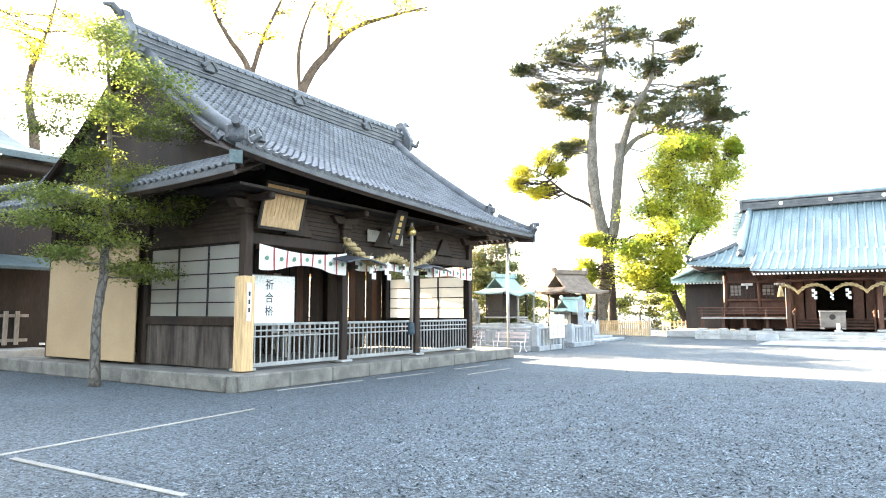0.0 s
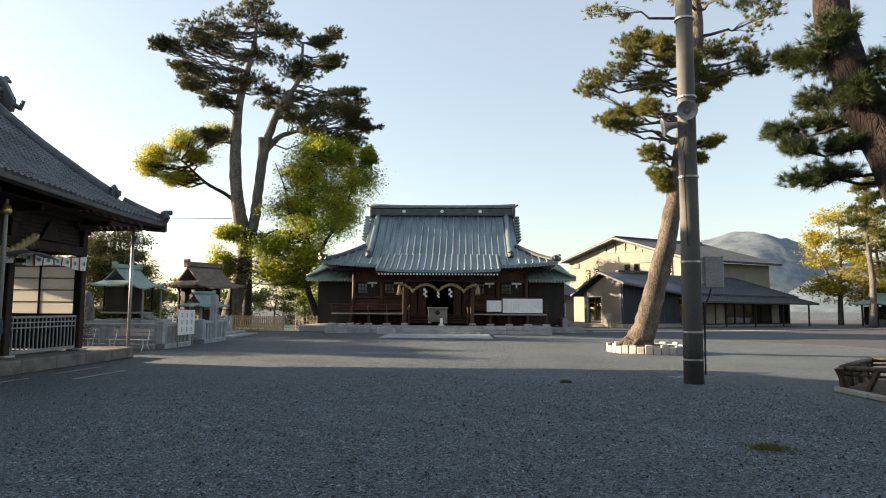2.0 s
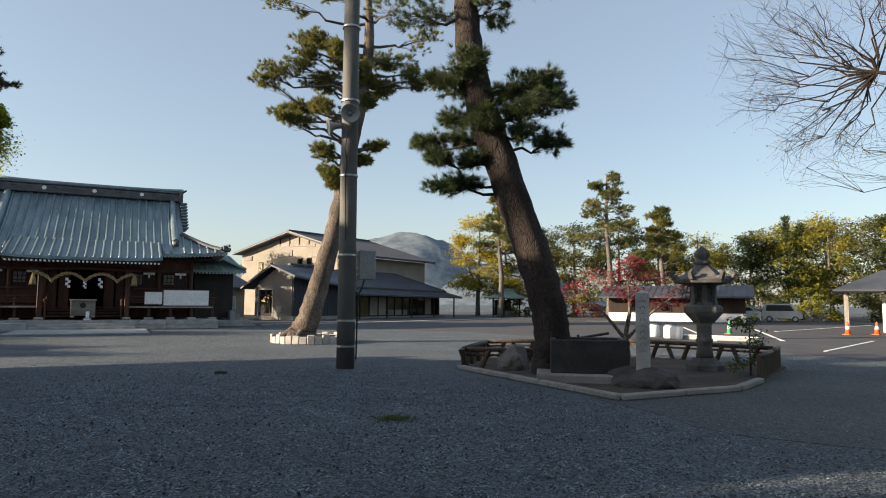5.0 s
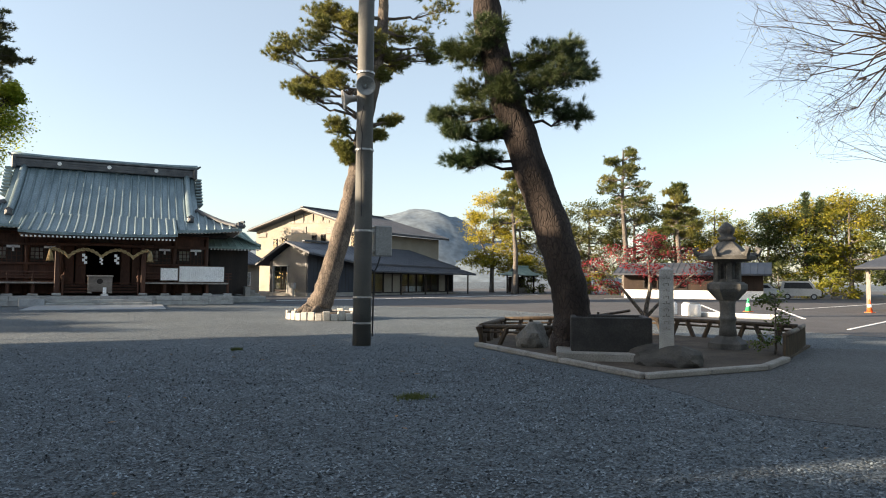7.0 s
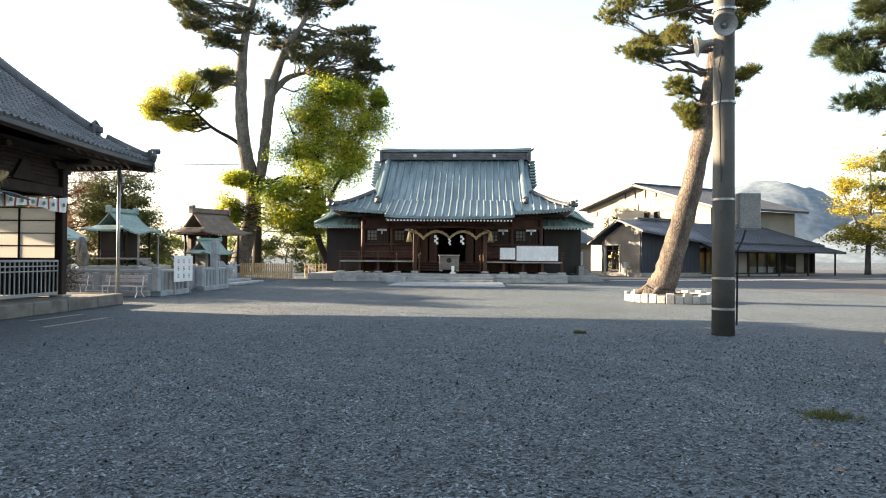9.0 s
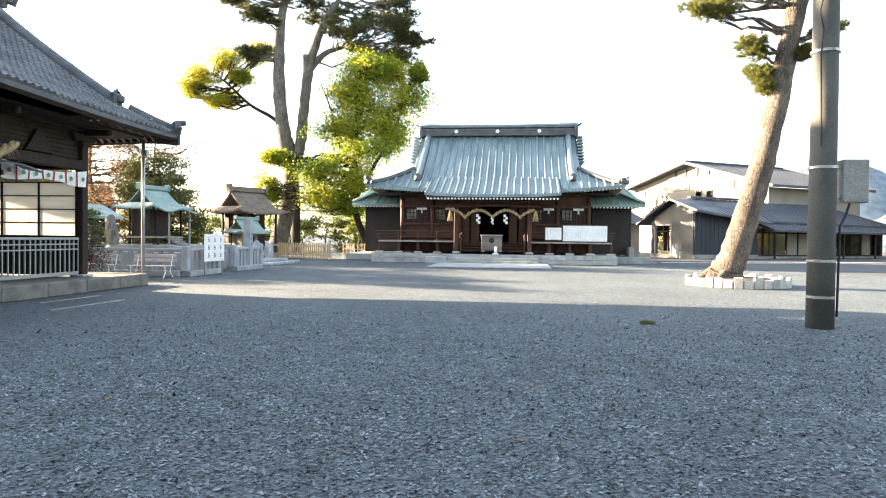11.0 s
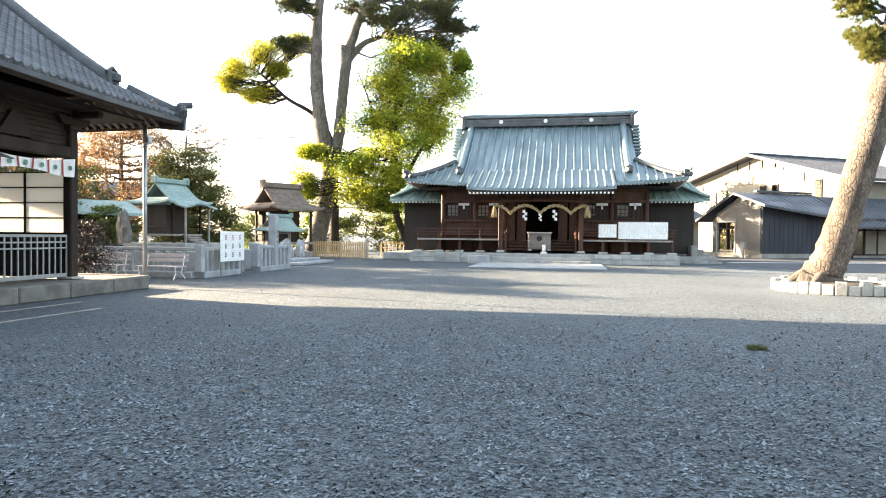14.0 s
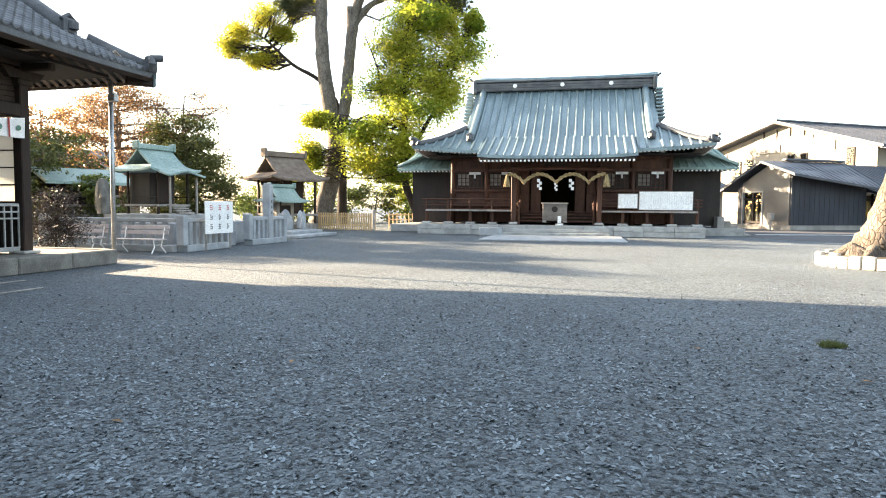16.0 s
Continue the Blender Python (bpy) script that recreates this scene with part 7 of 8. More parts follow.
# the old pine and the camphors behind the hall's corner
tree("pine_tree", -17.9, 52.0,
     stem(20, (0.0, 0, 0.9), (0.3, 1.5, 0.7), (0.9, 4.0, 0.62), (1.1, 6.3, 0.56), (0.6, 9.0, 0.52), (0.2, 11.7, 0.47), (0.1, 15.0, 0.42), (0.3, 18.5, 0.34), (1.3, 23.6, 0.18), (1.4, 26.0, 0.08)),
     finer(fan(20, [(1.2, 26.0, 2.6, 0.8), (-1.1, 24.5, 2.5, 0.8), (3.4, 24.6, 2.4, 0.9), (7.1, 24.6, 1.8, 0.7), (-3.4, 22.8, 2.2, 0.65), (-5.8, 22.5, 1.0, 0.4), (1.2, 22.7, 2.6, 0.8), (5.3, 21.8, 2.6, 0.9), (8.0, 22.8, 1.3, 0.6), (-3.3, 19.4, 2.0, 0.6), (-4.2, 21.0, 1.5, 0.5),
                    (0.7, 19.9, 2.8, 0.8), (-1.5, 18.0, 1.5, 0.5), (3.4, 19.5, 2.2, 0.9), (6.6, 19.0, 2.6, 0.8), (9.3, 20.1, 1.7, 0.6), (5.7, 17.2, 2.6, 0.8), (8.9, 17.7, 2.2, 0.65), (10.7, 17.2, 1.1, 0.4), (9.3, 15.8, 2.2, 0.65), (-1.7, 15.5, 1.3, 0.5)], 7, 0.5), 3, 11, (0.24, 0.38)),
     "very tall old pine with forked grey trunks", GREY_BARK, NEEDLE_OLD, "needle", subs=11, per=5, reach=1.35, seed=5, limb=0.08, twig=0.017, needle=(0.27, 0.017, 18), sides=14, lift=0.5,
     more_trunks=(stem(20, (1.1, 5.6, 0.4), (1.7, 8.2, 0.42), (2.0, 11.2, 0.4), (2.4, 14.6, 0.36), (3.4, 18.0, 0.28), (5.0, 20.9, 0.2), (5.3, 24.2, 0.1)), stem(20, (2.1, 12.6, 0.3), (2.2, 14.2, 0.32), (2.1, 15.6, 0.26)), stem(20, (2.4, 14.4, 0.26), (3.6, 15.8, 0.22), (5.0, 16.4, 0.14))))
tree("camphor_tree", -11.0, 51.5,
     stem(13.7, (0.9, 0, 0.36), (0.3, 1.2, 0.28), (-0.5, 3.6, 0.24), (-0.5, 7.4, 0.2), (-0.4, 11.2, 0.17), (-0.3, 14.0, 0.09)),
     finer(fan(13.7, [(-0.2, 14.2, 2.2, 1.3), (1.8, 14.2, 1.7, 1.3), (3.2, 11.9, 1.7, 1.9), (-1.2, 12.2, 1.7, 1.6), (0.9, 11.8, 2.2, 1.6), (0.9, 10.0, 2.6, 1.6), (-1.6, 9.2, 1.9, 1.2), (0.4, 7.7, 2.4, 1.2), (-3.1, 6.1, 1.7, 1.2), (-1.0, 5.4, 1.7, 1.1), (-2.7, 4.1, 1.7, 0.9), (2.2, 9.3, 1.4, 1.6), (4.2, 14.0, 0.6, 0.7), (-7.0, 4.7, 0.8, 1.3), (-6.4, 7.3, 0.9, 0.5), (-1.1, 3.6, 1.4, 0.6)], 8, 0.4), 1, 18, (0.28, 0.42)),
     "broad camphor tree with fresh yellow-green spring leaves", DARK_BARK, CAMPHOR, subs=12, per=28, size=0.19, spray=0.5, reach=1.2, seed=6, limb=0.07, twig=0.014, more_trunks=(stem(13.7, (-0.4, 4.5, 0.15), (1.0, 7.0, 0.13), (2.4, 9.5, 0.09), (3.2, 12.5, 0.04)), stem(13.7, (-0.5, 6.6, 0.14), (-1.8, 8.6, 0.1), (-2.4, 11.0, 0.06), (-3.2, 13.0, 0.03))))
tree("camphor_tree", -17.4, 55.0,
     stem(19.3, (0, 0, 0.4), (0, 4, 0.34), (-0.2, 8.4, 0.24), (-1.5, 10.7, 0.17), (-3.7, 12.0, 0.13), (-5.7, 13.8, 0.08), (-7.4, 14.5, 0.04)),
     finer(fan(19.3, [(-5.4, 15.3, 1.5, 0.9), (-7.4, 14.1, 1.4, 1.2), (-3.1, 16.3, 1.3, 0.85), (-5.4, 12.5, 1.1, 0.7), (-8.3, 13.1, 0.9, 0.6), (-4.4, 14.2, 1.0, 0.6), (-6.4, 12.1, 0.8, 0.5)], 9, 0.4), 2, 16, (0.26, 0.42)),
     "slender camphor tree with yellow leaves reaching sideways", DARK_BARK, CAMPHOR_YOUNG, subs=13, per=18, size=0.17, spray=0.42, reach=1.25, seed=7, limb=0.07, twig=0.014)
# young tree before the old hall
tree("young_evergreen", -13.0, 8.05,
     stem(60.9, (0, 0, 0.13), (-0.03, 0.6, 0.105), (-0.03, 1.48, 0.095), (0.06, 2.57, 0.09), (0.04, 4.3, 0.07), (0.04, 5.43, 0.05), (-0.09, 7.21, 0.03), (-0.22, 8.2, 0.012)),
     fan(60.9, [(-0.1, 7.46, 0.5, 0.22), (-0.51, 6.87, 0.45, 0.16), (0.37, 6.9, 0.5, 0.16), (-1.11, 6.08, 0.55, 0.12), (-0.27, 6.21, 0.7, 0.16), (0.85, 6.59, 0.7, 0.16), (1.34, 6.13, 0.55, 0.14), (-0.97, 5.42, 0.6, 0.1), (0.08, 5.76, 0.7, 0.12), (1.12, 5.64, 0.65, 0.11), (-0.32, 4.95, 0.5, 0.1), (-1.31, 4.17, 0.62, 0.14),
                (-0.69, 3.99, 0.5, 0.16), (0.03, 4.42, 0.5, 0.18), (0.75, 4.65, 0.55, 0.14), (1.66, 4.05, 0.36, 0.14), (0.28, 3.82, 0.6, 0.16), (1.08, 3.75, 0.5, 0.12), (-1.28, 3.52, 0.5, 0.1), (-0.35, 3.4, 0.5, 0.12), (0.2, 3.07, 0.5, 0.14), (-0.74, 2.78, 0.36, 0.07), (0.22, 2.57, 0.6, 0.08), (0.9, 2.41, 0.65, 0.08), (-0.18, 7.97, 0.3, 0.25)], 10, 0.6),
     "young evergreen tree with a thin trunk and layered leaves", GREY_BARK, EVERGREEN, subs=34, per=34, size=0.08, spray=0.17, reach=1.2, seed=8, limb=0.022, twig=0.005, flat=0.35)
# trees behind the old hall
tree("tall_tree", -22.0, 17.0,
     stem(53.9, (0, 0, 0.42), (1.6, 3.5, 0.34), (3.0, 7.7, 0.27), (4.2, 11.6, 0.21), (5.2, 13.2, 0.16), (6.3, 14.5, 0.12), (8.1, 15.4, 0.07), (10.0, 16.2, 0.03)),
     finer(fan(53.9, [(8.35, 15.7, 1.1, 0.35), (6.72, 15.1, 0.9, 0.35), (9.6, 16.2, 1.2, 0.45), (5.42, 14.3, 0.7, 0.3), (4.65, 14.8, 0.7, 0.3), (5.66, 15.5, 0.8, 0.3), (7.2, 16.6, 1.3, 0.4), (1.27, 14.0, 0.8, 0.4), (0.3, 14.3, 0.8, 0.4), (2.7, 13.4, 0.6, 0.3), (3.15, 15.1, 0.8, 0.35), (-0.4, 15.2, 1.2, 0.5), (4.4, 16.3, 1.3, 0.5), (9.5, 17.6, 1.6, 0.5)], 11, 0.9), 12, 3, (0.5, 0.8)),
     "tall tree with thin limbs and sparse yellow-green leaves", BROWN_BARK, CAMPHOR_YOUNG, subs=14, per=14, size=0.11, spray=0.32, reach=1.3, seed=9, limb=0.05, twig=0.012,
     more_trunks=(stem(53.9, (2.0, 4.5, 0.24), (2.0, 8.5, 0.2), (1.8, 11.8, 0.15), (0.95, 13.2, 0.1), (0.34, 14.3, 0.07), (-0.04, 15.8, 0.04)), stem(53.9, (1.85, 11.4, 0.12), (2.35, 13.4, 0.09), (2.9, 14.8, 0.06), (3.6, 16.5, 0.03)),
                  stem(53.9, (5.2, 13.2, 0.09), (5.3, 14.6, 0.07), (5.9, 16.0, 0.04), (6.4, 17.2, 0.02)), stem(53.9, (4.0, 11.0, 0.1), (3.9, 13.0, 0.08), (4.3, 14.8, 0.05), (5.0, 16.4, 0.03))))
tree("tall_tree", -30.6, 14.2, stem(80.3, (0.4, 0, 0.4), (0.2, 5, 0.3), (0.3, 9, 0.22), (-0.1, 12, 0.14), (0.6, 15, 0.06), (1.0, 17.5, 0.03)),
     finer(fan(80.3, [(-0.9, 14.0, 1.0, 0.5), (-0.1, 15.4, 1.0, 0.4), (1.1, 14.8, 0.9, 0.4), (-0.6, 12.8, 0.8, 0.4), (0.4, 13.9, 0.7, 0.4), (1.6, 15.9, 0.8, 0.4), (-1.4, 14.9, 0.9, 0.5), (0.3, 17.2, 1.6, 0.8)], 13, 1.0), 14, 4, (0.4, 0.7)),
     "tall tree with thin limbs and sparse yellow-green leaves", BROWN_BARK, CAMPHOR_YOUNG, subs=14, per=14, size=0.12, spray=0.36, reach=1.3, seed=19, limb=0.05, twig=0.012)


def crowd(seed, n, lo, hi, rx, fill):
    """Clusters filling a ragged dome."""
    r = random.Random(seed)
    out = []
    for _ in range(n):
        z = r.uniform(lo, hi)
        w = rx * math.sqrt(max(0.05, 1 - ((z - lo) / (hi - lo) * 1.55 - 0.62) ** 2)) * math.sqrt(r.random())
        a = r.uniform(0, 6.283)
        s = r.uniform(0.2, 0.36) * fill
        out.append((w * math.cos(a), w * math.sin(a), z, s, s * 0.7))
    return out


def wood_tree(x, y, h, r, leaf, label, seed, bark=GREY_BARK, per=40, subs=9, size=0.3, low=0.25, n=24, group="", spray=0.3):
    q = random.Random(seed)
    a, b_ = q.uniform(-0.08, 0.08) * h, q.uniform(-0.06, 0.06) * h
    return tree("tree", x, y, [(0, 0, 0, 0.024 * h), (0.3 * a, 0.3 * b_, 0.3 * h, 0.017 * h), (a, b_, 0.65 * h, 0.01 * h), (0.6 * a, b_, 0.92 * h, 0.004 * h)],
                crowd(seed, n, low * h, 0.95 * h, r, r), label, bark, leaf, subs=subs, per=per, size=size, spray=spray, seed=seed, limb=0.009 * h, twig=0.016, group=group,
                more_trunks=([(0.3 * a, 0.3 * b_, 0.28 * h, 0.012 * h), (-0.1 * h, 0.05 * h, 0.5 * h, 0.008 * h), (-0.16 * h, 0.1 * h, 0.75 * h, 0.003 * h)],))


G1 = "trees along the far edge"
YELLOW, DARKG, OLIVE = "yellow-green tree at the wood's edge", "dark evergreen tree at the wood's edge", "olive-green tree at the wood's edge"
for i, (x, y, h, r, leaf, txt) in enumerate((
        (43.5, 75, 13.5, 3.8, FOREST, "tall tree with fresh yellow leaves at the wood's edge"), (47.5, 73.5, 13, 3.6, FOREST, YELLOW), (50.5, 71, 12.2, 3.6, FOREST_DARK, DARKG),
        (54, 68, 12, 4.2, FOREST_DARK, DARKG), (58, 64, 12.6, 4.2, FOREST_DARK, DARKG), (61, 60, 11, 4.0, FOREST_DARK, OLIVE), (64, 56, 10.5, 4.0, FOREST, YELLOW), (66.5, 52, 10, 4.0, FOREST_DARK, OLIVE),
        (68.5, 48.5, 11, 4.2, FOREST, YELLOW), (70.5, 44.5, 11.5, 4.2, FOREST, YELLOW), (72, 40, 11, 4.2, FOREST_DARK, OLIVE), (73, 36, 12, 4.3, FOREST, YELLOW), (74, 31.5, 11.5, 4.3, FOREST, YELLOW), (75, 27, 11, 4.2, FOREST, YELLOW), (76, 22, 10.5, 4.0, FOREST_DARK, OLIVE),
        (79, 52, 12.5, 5, FOREST_DARK, DARKG), (82, 42, 12.5, 5, FOREST_DARK, DARKG), (84, 32, 12.5, 5, FOREST, YELLOW))):
    wood_tree(x, y, h, r, leaf, txt, 30 + i, low=0.2, n=38, subs=8, per=34, size=0.3, spray=0.42, group=G1)
for i in range(13):
    u = i / 12
    wood_tree(46 + 28 * u, 70 - 46 * u + 4 * math.sin(3.1 * u), 3.2 + 0.8 * math.sin(i * 2.1), 2.6, (FOREST_DARK, FOREST)[i % 3 == 2], "low undergrowth at the foot of the wood's edge", 200 + i, low=0.06, n=9, subs=7, per=26, size=0.32, group="undergrowth along the far edge")
for i, (x, y, h, w) in enumerate(((48.3, 54.8, 16.2, 1.0), (52.3, 51.1, 12.2, 0.7), (40.5, 64.5, 15.0, 0.8))):
    tree("pine_tree", x, y, [(0, 0, 0, 0.36), (0.2, 0, h * 0.3, 0.27), (-0.1, 0.1, h * 0.6, 0.2), (0.1, 0.2, h * 0.97, 0.07)],
         finer([(math.cos(k * 2.4) * 2.4 * w * (1 - k / 16), math.sin(k * 2.4) * 2.4 * w * (1 - k / 16), h * (0.52 + 0.042 * k), w * (1.9 - 0.07 * k), w * 0.65) for k in range(11)], 60 + i, 5, (0.4, 0.6)),
         "tall layered pine rising over the wood's edge", GREY_BARK, NEEDLE_SUN, "needle", subs=9, per=4, seed=60 + i, needle=(0.3, 0.024, 13), limb=0.07, twig=0.02, group=G1)
for i, (x, y) in enumerate(((59.4, 42.8), (60.6, 42.0))):
    tree("conifer", x + 7, y + 4, [(0, 0, 0, 0.2), (0, 0, 6, 0.14), (0, 0, 11.6 - i, 0.03)], [(0.5 * math.cos(k * 2.4) * (14 - k) / 14, 0.5 * math.sin(k * 2.4) * (14 - k) / 14, 3.2 + 0.6 * k - 0.05 * i * k, 1.25 * (15 - k) / 15, 0.4) for k in range(14)],
         "narrow dark conifer rising over the wood's edge", DARK_BARK, NEEDLE, "needle", subs=9, per=4, seed=66 + i, needle=(0.3, 0.03, 12), limb=0.05, twig=0.02, group=G1)
BROWN_TWIG = mat("brown twigs", (0.1, 0.07, 0.05), (0.17, 0.12, 0.085), 3, 0.9)
# beside the little shrines
wood_tree(-19.6, 38.5, 6.0, 2.2, FOREST_DARK, "round dark evergreen behind the little shrine", 71, per=40, subs=11, size=0.17, low=0.1, n=60, spray=0.26)
wood_tree(-24.5, 40, 8.4, 3.2, BROWN_LEAF, "half-bare brown tree with opening buds", 72, per=18, subs=16, size=0.14, low=0.15, n=60, bark=BROWN_TWIG, spray=0.3)
wood_tree(-20.9, 40.5, 8.0, 2.6, BROWN_LEAF, "half-bare brown tree with opening buds", 73, per=10, subs=16, size=0.12, low=0.25, n=50, bark=BROWN_TWIG, spray=0.16)
wood_tree(-28.5, 44, 9.0, 3.2, BROWN_LEAF, "half-bare brown tree with opening buds", 74, per=5, subs=16, size=0.1, low=0.25, n=50, bark=BROWN_TWIG, spray=0.16)
wood_tree(-18.6, 30.5, 2.5, 1.2, EVERGREEN, "low yellow-green shrub behind the little shrine", 75, per=40, subs=9, size=0.12, low=0.15, n=16, spray=0.12)
for i in range(9):
    wood_tree(-29 + 2.9 * i, 62 + 2 * math.sin(i * 1.7), 3.6 + 1.4 * abs(math.sin(i * 2.3)), 2.3, (EVERGREEN, FOREST_DARK, CAMPHOR)[i % 3], "low green shrubbery behind the court", 80 + i, per=28, subs=7, size=0.25, low=0.06, n=18, spray=0.3, group="shrubbery behind the court")
# unseen trees, added to keep the sun off the near court
for i, (x, y, h, r) in enumerate(((-39, 4.5, 14, 5.5), (-34, -1, 13, 5.5), (-30, -8, 12.5, 5), (-26, -14, 12, 5))):
    wood_tree(x, y, h, r, FOREST_DARK, "unseen evergreen added to shade the court from behind the buildings", 100 + i, per=30, subs=10, size=0.5, low=0.15, n=26, spray=0.45, group="evergreens behind the buildings")
# out-of-view trees, put in to shade the annex gable
for i, (x, y, h) in enumerate(((-6.0, 80, 12.2), (-2.0, 81, 12.4), (2.0, 80, 12.2))):
    wood_tree(x, y, h, 3.4, FOREST_DARK, "unseen evergreen added far behind the worship hall for shade", 130 + i, per=22, subs=7, size=0.6, low=0.3, n=30, spray=0.55, group="evergreens behind the worship hall")
# added out of sight behind the hall to dapple the annex's end wall
for i, (x, y, h) in enumerate(((0.5, 60.5, 8.0), (5.0, 62, 7.5), (-4.5, 61, 8.0))):
    wood_tree(x, y, h, 3.0, FOREST_DARK, "unseen evergreen added close behind the worship hall for shade", 120 + i, per=30, subs=9, size=0.32, low=0.2, n=18, group="evergreens behind the worship hall")
# added, mostly hidden trees that block the sun over the court's left edge
for i, (x, y, h) in enumerate(((-24.0, 27.6, 6.6), (-24.6, 31.6, 6.6), (-25.4, 35.4, 6.4))):
    wood_tree(x, y, h, 2.7, BROWN_LEAF, "dense brown tree in bud added behind the old hall for shade", 145 + i, per=22, subs=10, size=0.2, low=0.1, n=40, bark=BROWN_TWIG, spray=0.3, group="brown trees behind the old hall")
# sun blockers added where the old hall hides them, for the fence's shade
for i, (x, y, h) in enumerate(((-21, 28.6, 4.6), (-21.5, 32.2, 4.5))):
    wood_tree(x, y, h, 2.6, FOREST_DARK, "hidden low evergreen added to shade the stone fence", 140 + i, per=40, subs=9, size=0.18, low=0.1, n=26, spray=0.2, group="low evergreens behind the old hall")
# added behind the camera, always out of view, to cut skylight on near ground
for i, (x, y, h) in enumerate(((-9, -9, 12), (0, -10.5, 13), (9, -8.5, 12.5), (17, -7, 12), (24, -2, 11))):
    wood_tree(x, y, h, 4.6, FOREST_DARK, "unseen evergreen added behind the start of the walk for shade", 150 + i, per=20, subs=7, size=0.75, low=0.12, n=20, spray=0.6, group="evergreens behind the start of the walk")
# red maple and shrubs in the bed
tree("red_maple", 13.8, 14.2, [(0, 0, 0, 0.09), (-0.05, 0, 0.7, 0.07), (0.1, 0, 1.4, 0.05), (0.05, 0, 2.2, 0.02)],
     [(-1.1, 0.9, 1.9, 0.5, 0.25), (-0.5, 0.5, 2.3, 0.55, 0.25), (0.1, 0, 2.7, 0.5, 0.2), (0.7, -0.6, 2.3, 0.5, 0.2), (1.2, -1.1, 1.9, 0.5, 0.25), (-0.9, 0.6, 1.4, 0.4, 0.2), (0.9, -0.6, 1.6, 0.45, 0.2), (-0.2, -0.5, 1.8, 0.5, 0.2), (0.3, 0.5, 2.0, 0.6, 0.2), (-0.4, -0.6, 2.4, 0.4, 0.2)],
     "small maple with dark red spring leaves", GREY_BARK, MAPLE, subs=22, per=13, size=0.075, spray=0.1, seed=11, limb=0.035, twig=0.009, more_trunks=([(0, 0, 0.5, 0.06), (-0.5, 0.4, 1.3, 0.04), (-0.9, 0.7, 1.8, 0.02)], [(0, 0, 0.6, 0.05), (0.5, -0.4, 1.3, 0.035), (1, -0.8, 1.8, 0.015)]))
tree("shrub", 13.15, 9.75, [(0, 0, 0, 0.03), (0, 0, 0.6, 0.02), (0, 0, 1.3, 0.008)],
     [(0, 0, 0.5, 0.3, 0.25), (0.1, -0.1, 0.9, 0.3, 0.2), (-0.15, 0.15, 0.3, 0.3, 0.15), (0, 0.05, 1.25, 0.22, 0.15), (-0.1, 0.2, 1.15, 0.2, 0.12)],
     "small leafy shrub beside the bamboo fence", GREY_BARK, EVERGREEN, subs=10, per=14, size=0.08, spray=0.07, seed=12, limb=0.015, twig=0.006, category="shrub")
tree("shrub", -13.2, 22.9, [(0, 0, 0, 0.04), (0, 0, 0.5, 0.03), (0, 0, 1.0, 0.01)],
     [(0, 0, 0.9, 0.75, 0.7), (0.4, 0, 0.7, 0.6, 0.55), (-0.4, 0.1, 0.8, 0.6, 0.55), (0, 0, 1.4, 0.6, 0.45), (0.1, -0.2, 0.45, 0.7, 0.4)],
     "clipped brown twiggy shrub beside the plinth", DARK_BARK, leaf_mat("brown twig leaves", (0.018, 0.013, 0.012), (0.04, 0.026, 0.022), 0.1), subs=70, per=16, size=0.06, spray=0.13, seed=13, limb=0.02, twig=0.006, category="shrub")
# bare branches of a tree beside the drive
tree("bare_tree", 19.0, 4.6, [(0, 0, 0, 0.2), (-0.6, 0.3, 2.5, 0.17), (-1.9, 1.0, 4.6, 0.13), (-3.2, 1.8, 5.8, 0.08), (-4.6, 3.0, 6.2, 0.04)],
     finer(rel(19.0, 4.6, (13.2, 9.0, 7.6, 1.1, 1.0), (13.0, 9.2, 6.2, 1.1, 1.0), (13.3, 8.8, 5.2, 1.0, 0.9), (13.9, 8.1, 4.6, 0.9, 0.7), (13.7, 8.3, 6.9, 1.1, 1.0), (14.3, 7.4, 5.6, 1.1, 1.0), (14.4, 7.2, 7.2, 1.2, 1.0), (14.8, 6.8, 4.8, 1.0, 0.8), (14.6, 6.7, 8.4, 1.2, 1.0)), 9, 5, (0.5, 0.8)),
     "bare tree with fine drooping twigs and first leaf buds", DARK_BARK, FOREST, subs=22, per=2, size=0.035, spray=0.1, seed=14, limb=0.022, twig=0.0042)


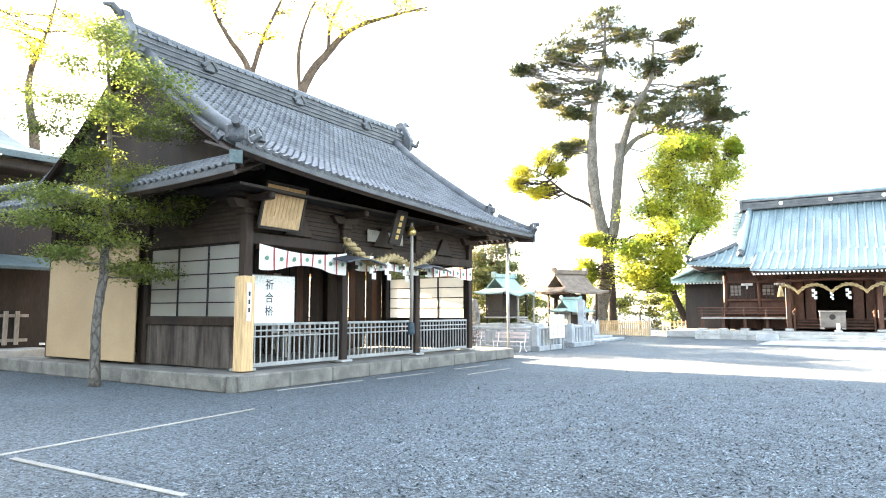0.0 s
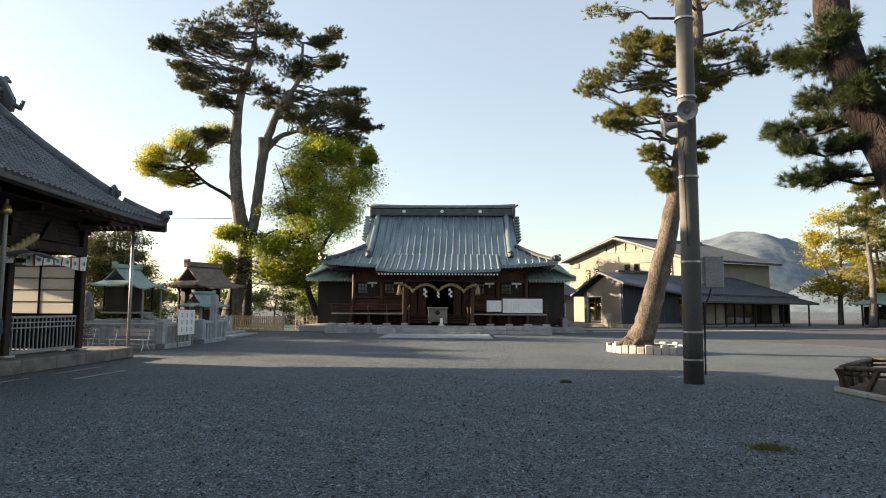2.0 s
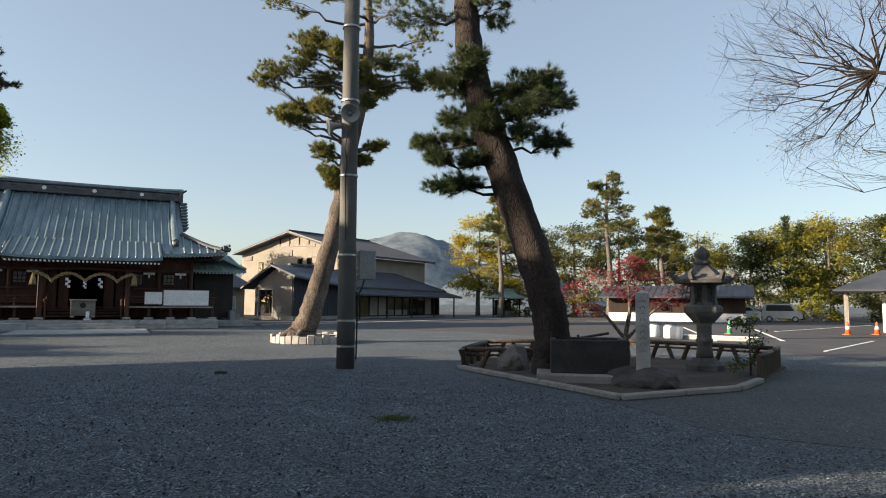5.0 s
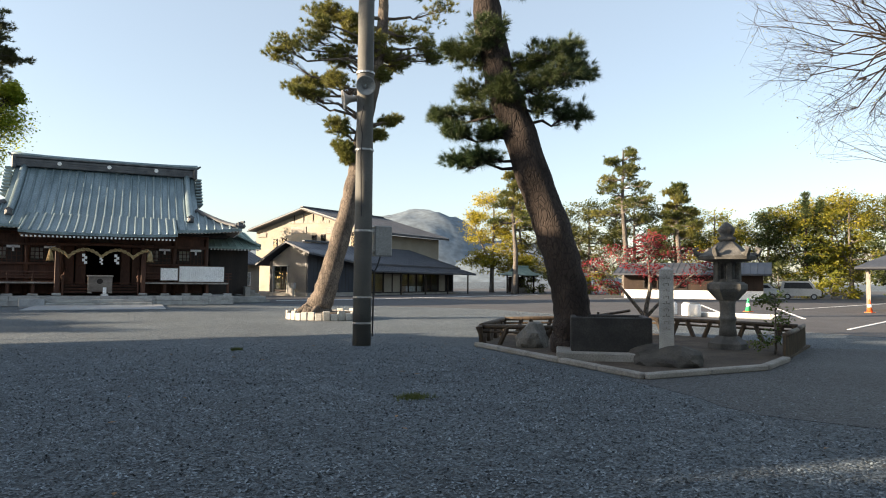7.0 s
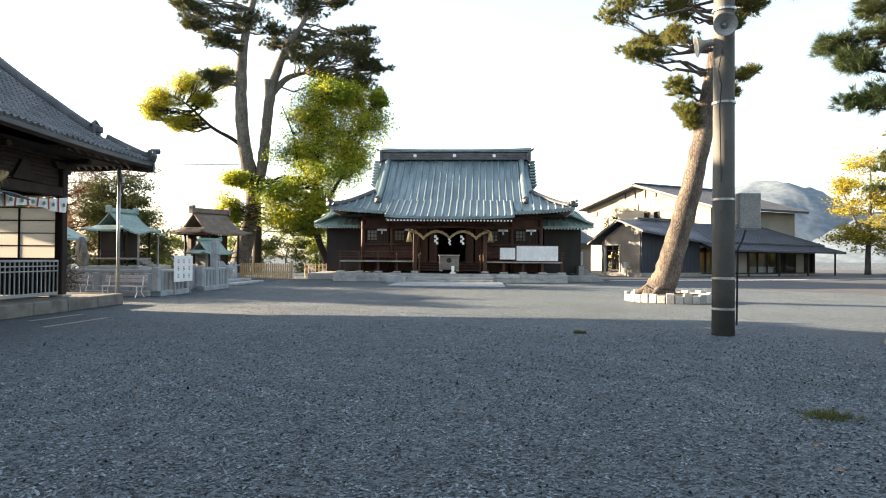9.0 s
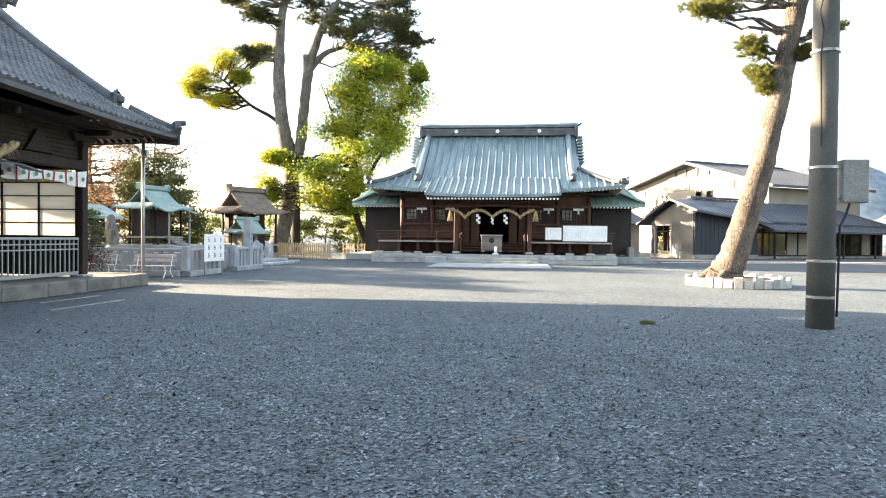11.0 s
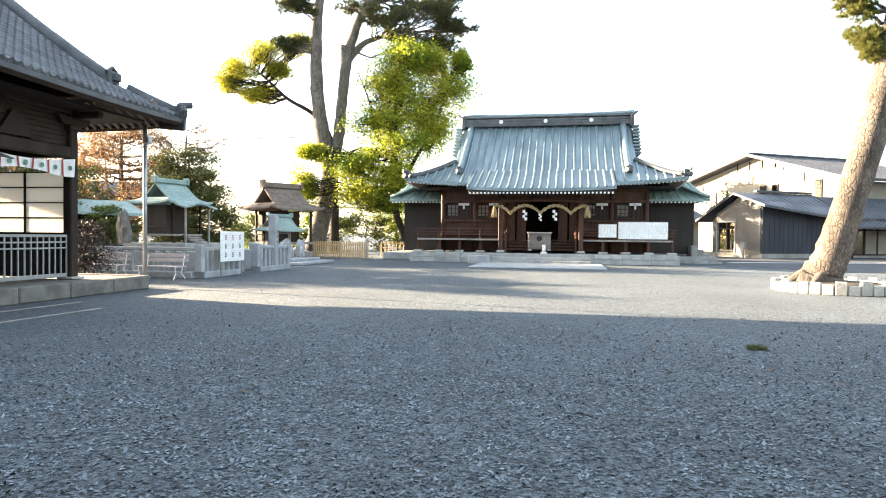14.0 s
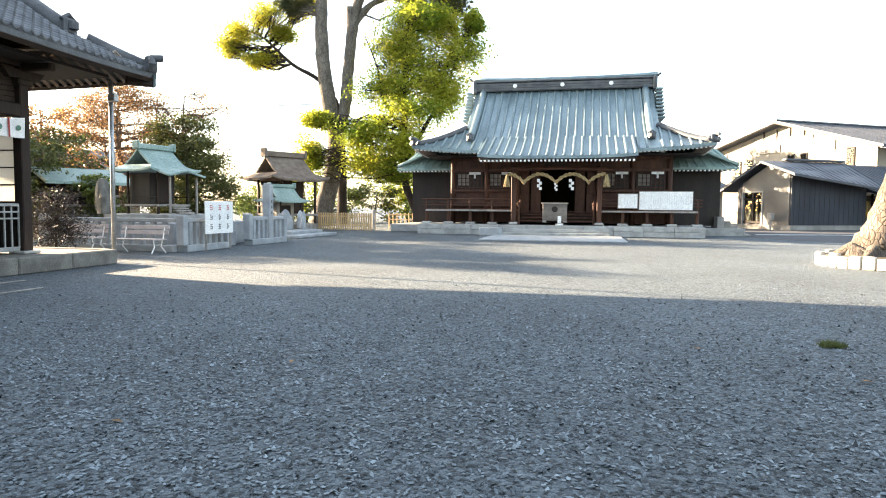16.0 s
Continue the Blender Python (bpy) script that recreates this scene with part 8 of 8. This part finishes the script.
# ---- loose gravel near the walk, and the nearest roof tiles ----
rg = np.random.default_rng(11)
N = 330000
gx = rg.uniform(-9, 13, N)
gy = rg.uniform(0.5, 22, N)
near_walk = np.exp(-(np.maximum(0, np.abs(gx - 1.5) - 3.5) / 3.2) ** 2) * np.exp(-(np.maximum(0, gy - 10) / 5.5) ** 2)
keep = ~((gx > 7.9) & (gy > 7.8)) & ~((gx < -9.3) & (gy > 8.6)) & (rg.random(N) < near_walk) & (np.hypot(gx - 5.87, gy - 15) > 0.25) & ((np.hypot((gx - 13.6) / 6.0, (gy - 6.3) / 4.4) > 1) | (rg.random(N) < 0.25))
gx, gy = gx[keep], gy[keep]
n = len(gx)
base = np.array([(1, 0, 0), (-0.2, 0.9, 0.1), (-0.9, -0.3, 0), (0.1, -0.95, 0.05), (0.1, 0.05, 0.75)])
v = np.repeat(base[None], n, 0) * (1 + rg.normal(size=(n, 5, 1)) * 0.22)
s = rg.uniform(0.008, 0.018, (n, 1, 1)) * np.array([1.25, 0.85, 0.62])
v = v * s
t = rg.uniform(0, 6.28, n)
c_, s_ = np.cos(t)[:, None], np.sin(t)[:, None]
x, y, z = v[..., 0], v[..., 1], v[..., 2]
lean = rg.normal(size=(n, 1)) * 0.4
z2 = z + x * lean
v = np.stack([x * c_ - y * s_ + gx[:, None], x * s_ + y * c_ + gy[:, None], z2 + 0.007], -1).reshape(-1, 3)
tri = np.array([(0, 1, 4), (1, 2, 4), (2, 3, 4), (3, 0, 4)])
f = (tri[None] + 5 * np.arange(n)[:, None, None]).reshape(-1, 3)
PEBBLE = mat("crushed stone", (0.07, 0.088, 0.102), (0.15, 0.183, 0.206), 3, 0.7, fine=120, bump=0, island=0.85)
tagged(new("loose_gravel", raw("loose_gravel", v, f, PEBBLE)), "loose angular grey crushed stones lying on the court", "gravel", kind="stuff")
# fallen leaves
for i in range(26):
    x, y = rg.uniform(-4, 8), rg.uniform(4, 16)
    single("fallen_leaf", Build().add([(-0.05, 0, 0.02), (0, 0.02, 0.03), (0.05, 0, 0.024), (0, -0.02, 0.03)], [(0, 1, 2, 3)]), BROWN_LEAF, "dry brown fallen leaf on the gravel", "leaf", m=pose(x, y, 0, 0, 0, rg.uniform(0, 360)), group="fallen leaves")
for m in GATE_TILES:
    ob = new("roof_tile", one_tile)
    ob.parent = gate
    ob.matrix_basis = m
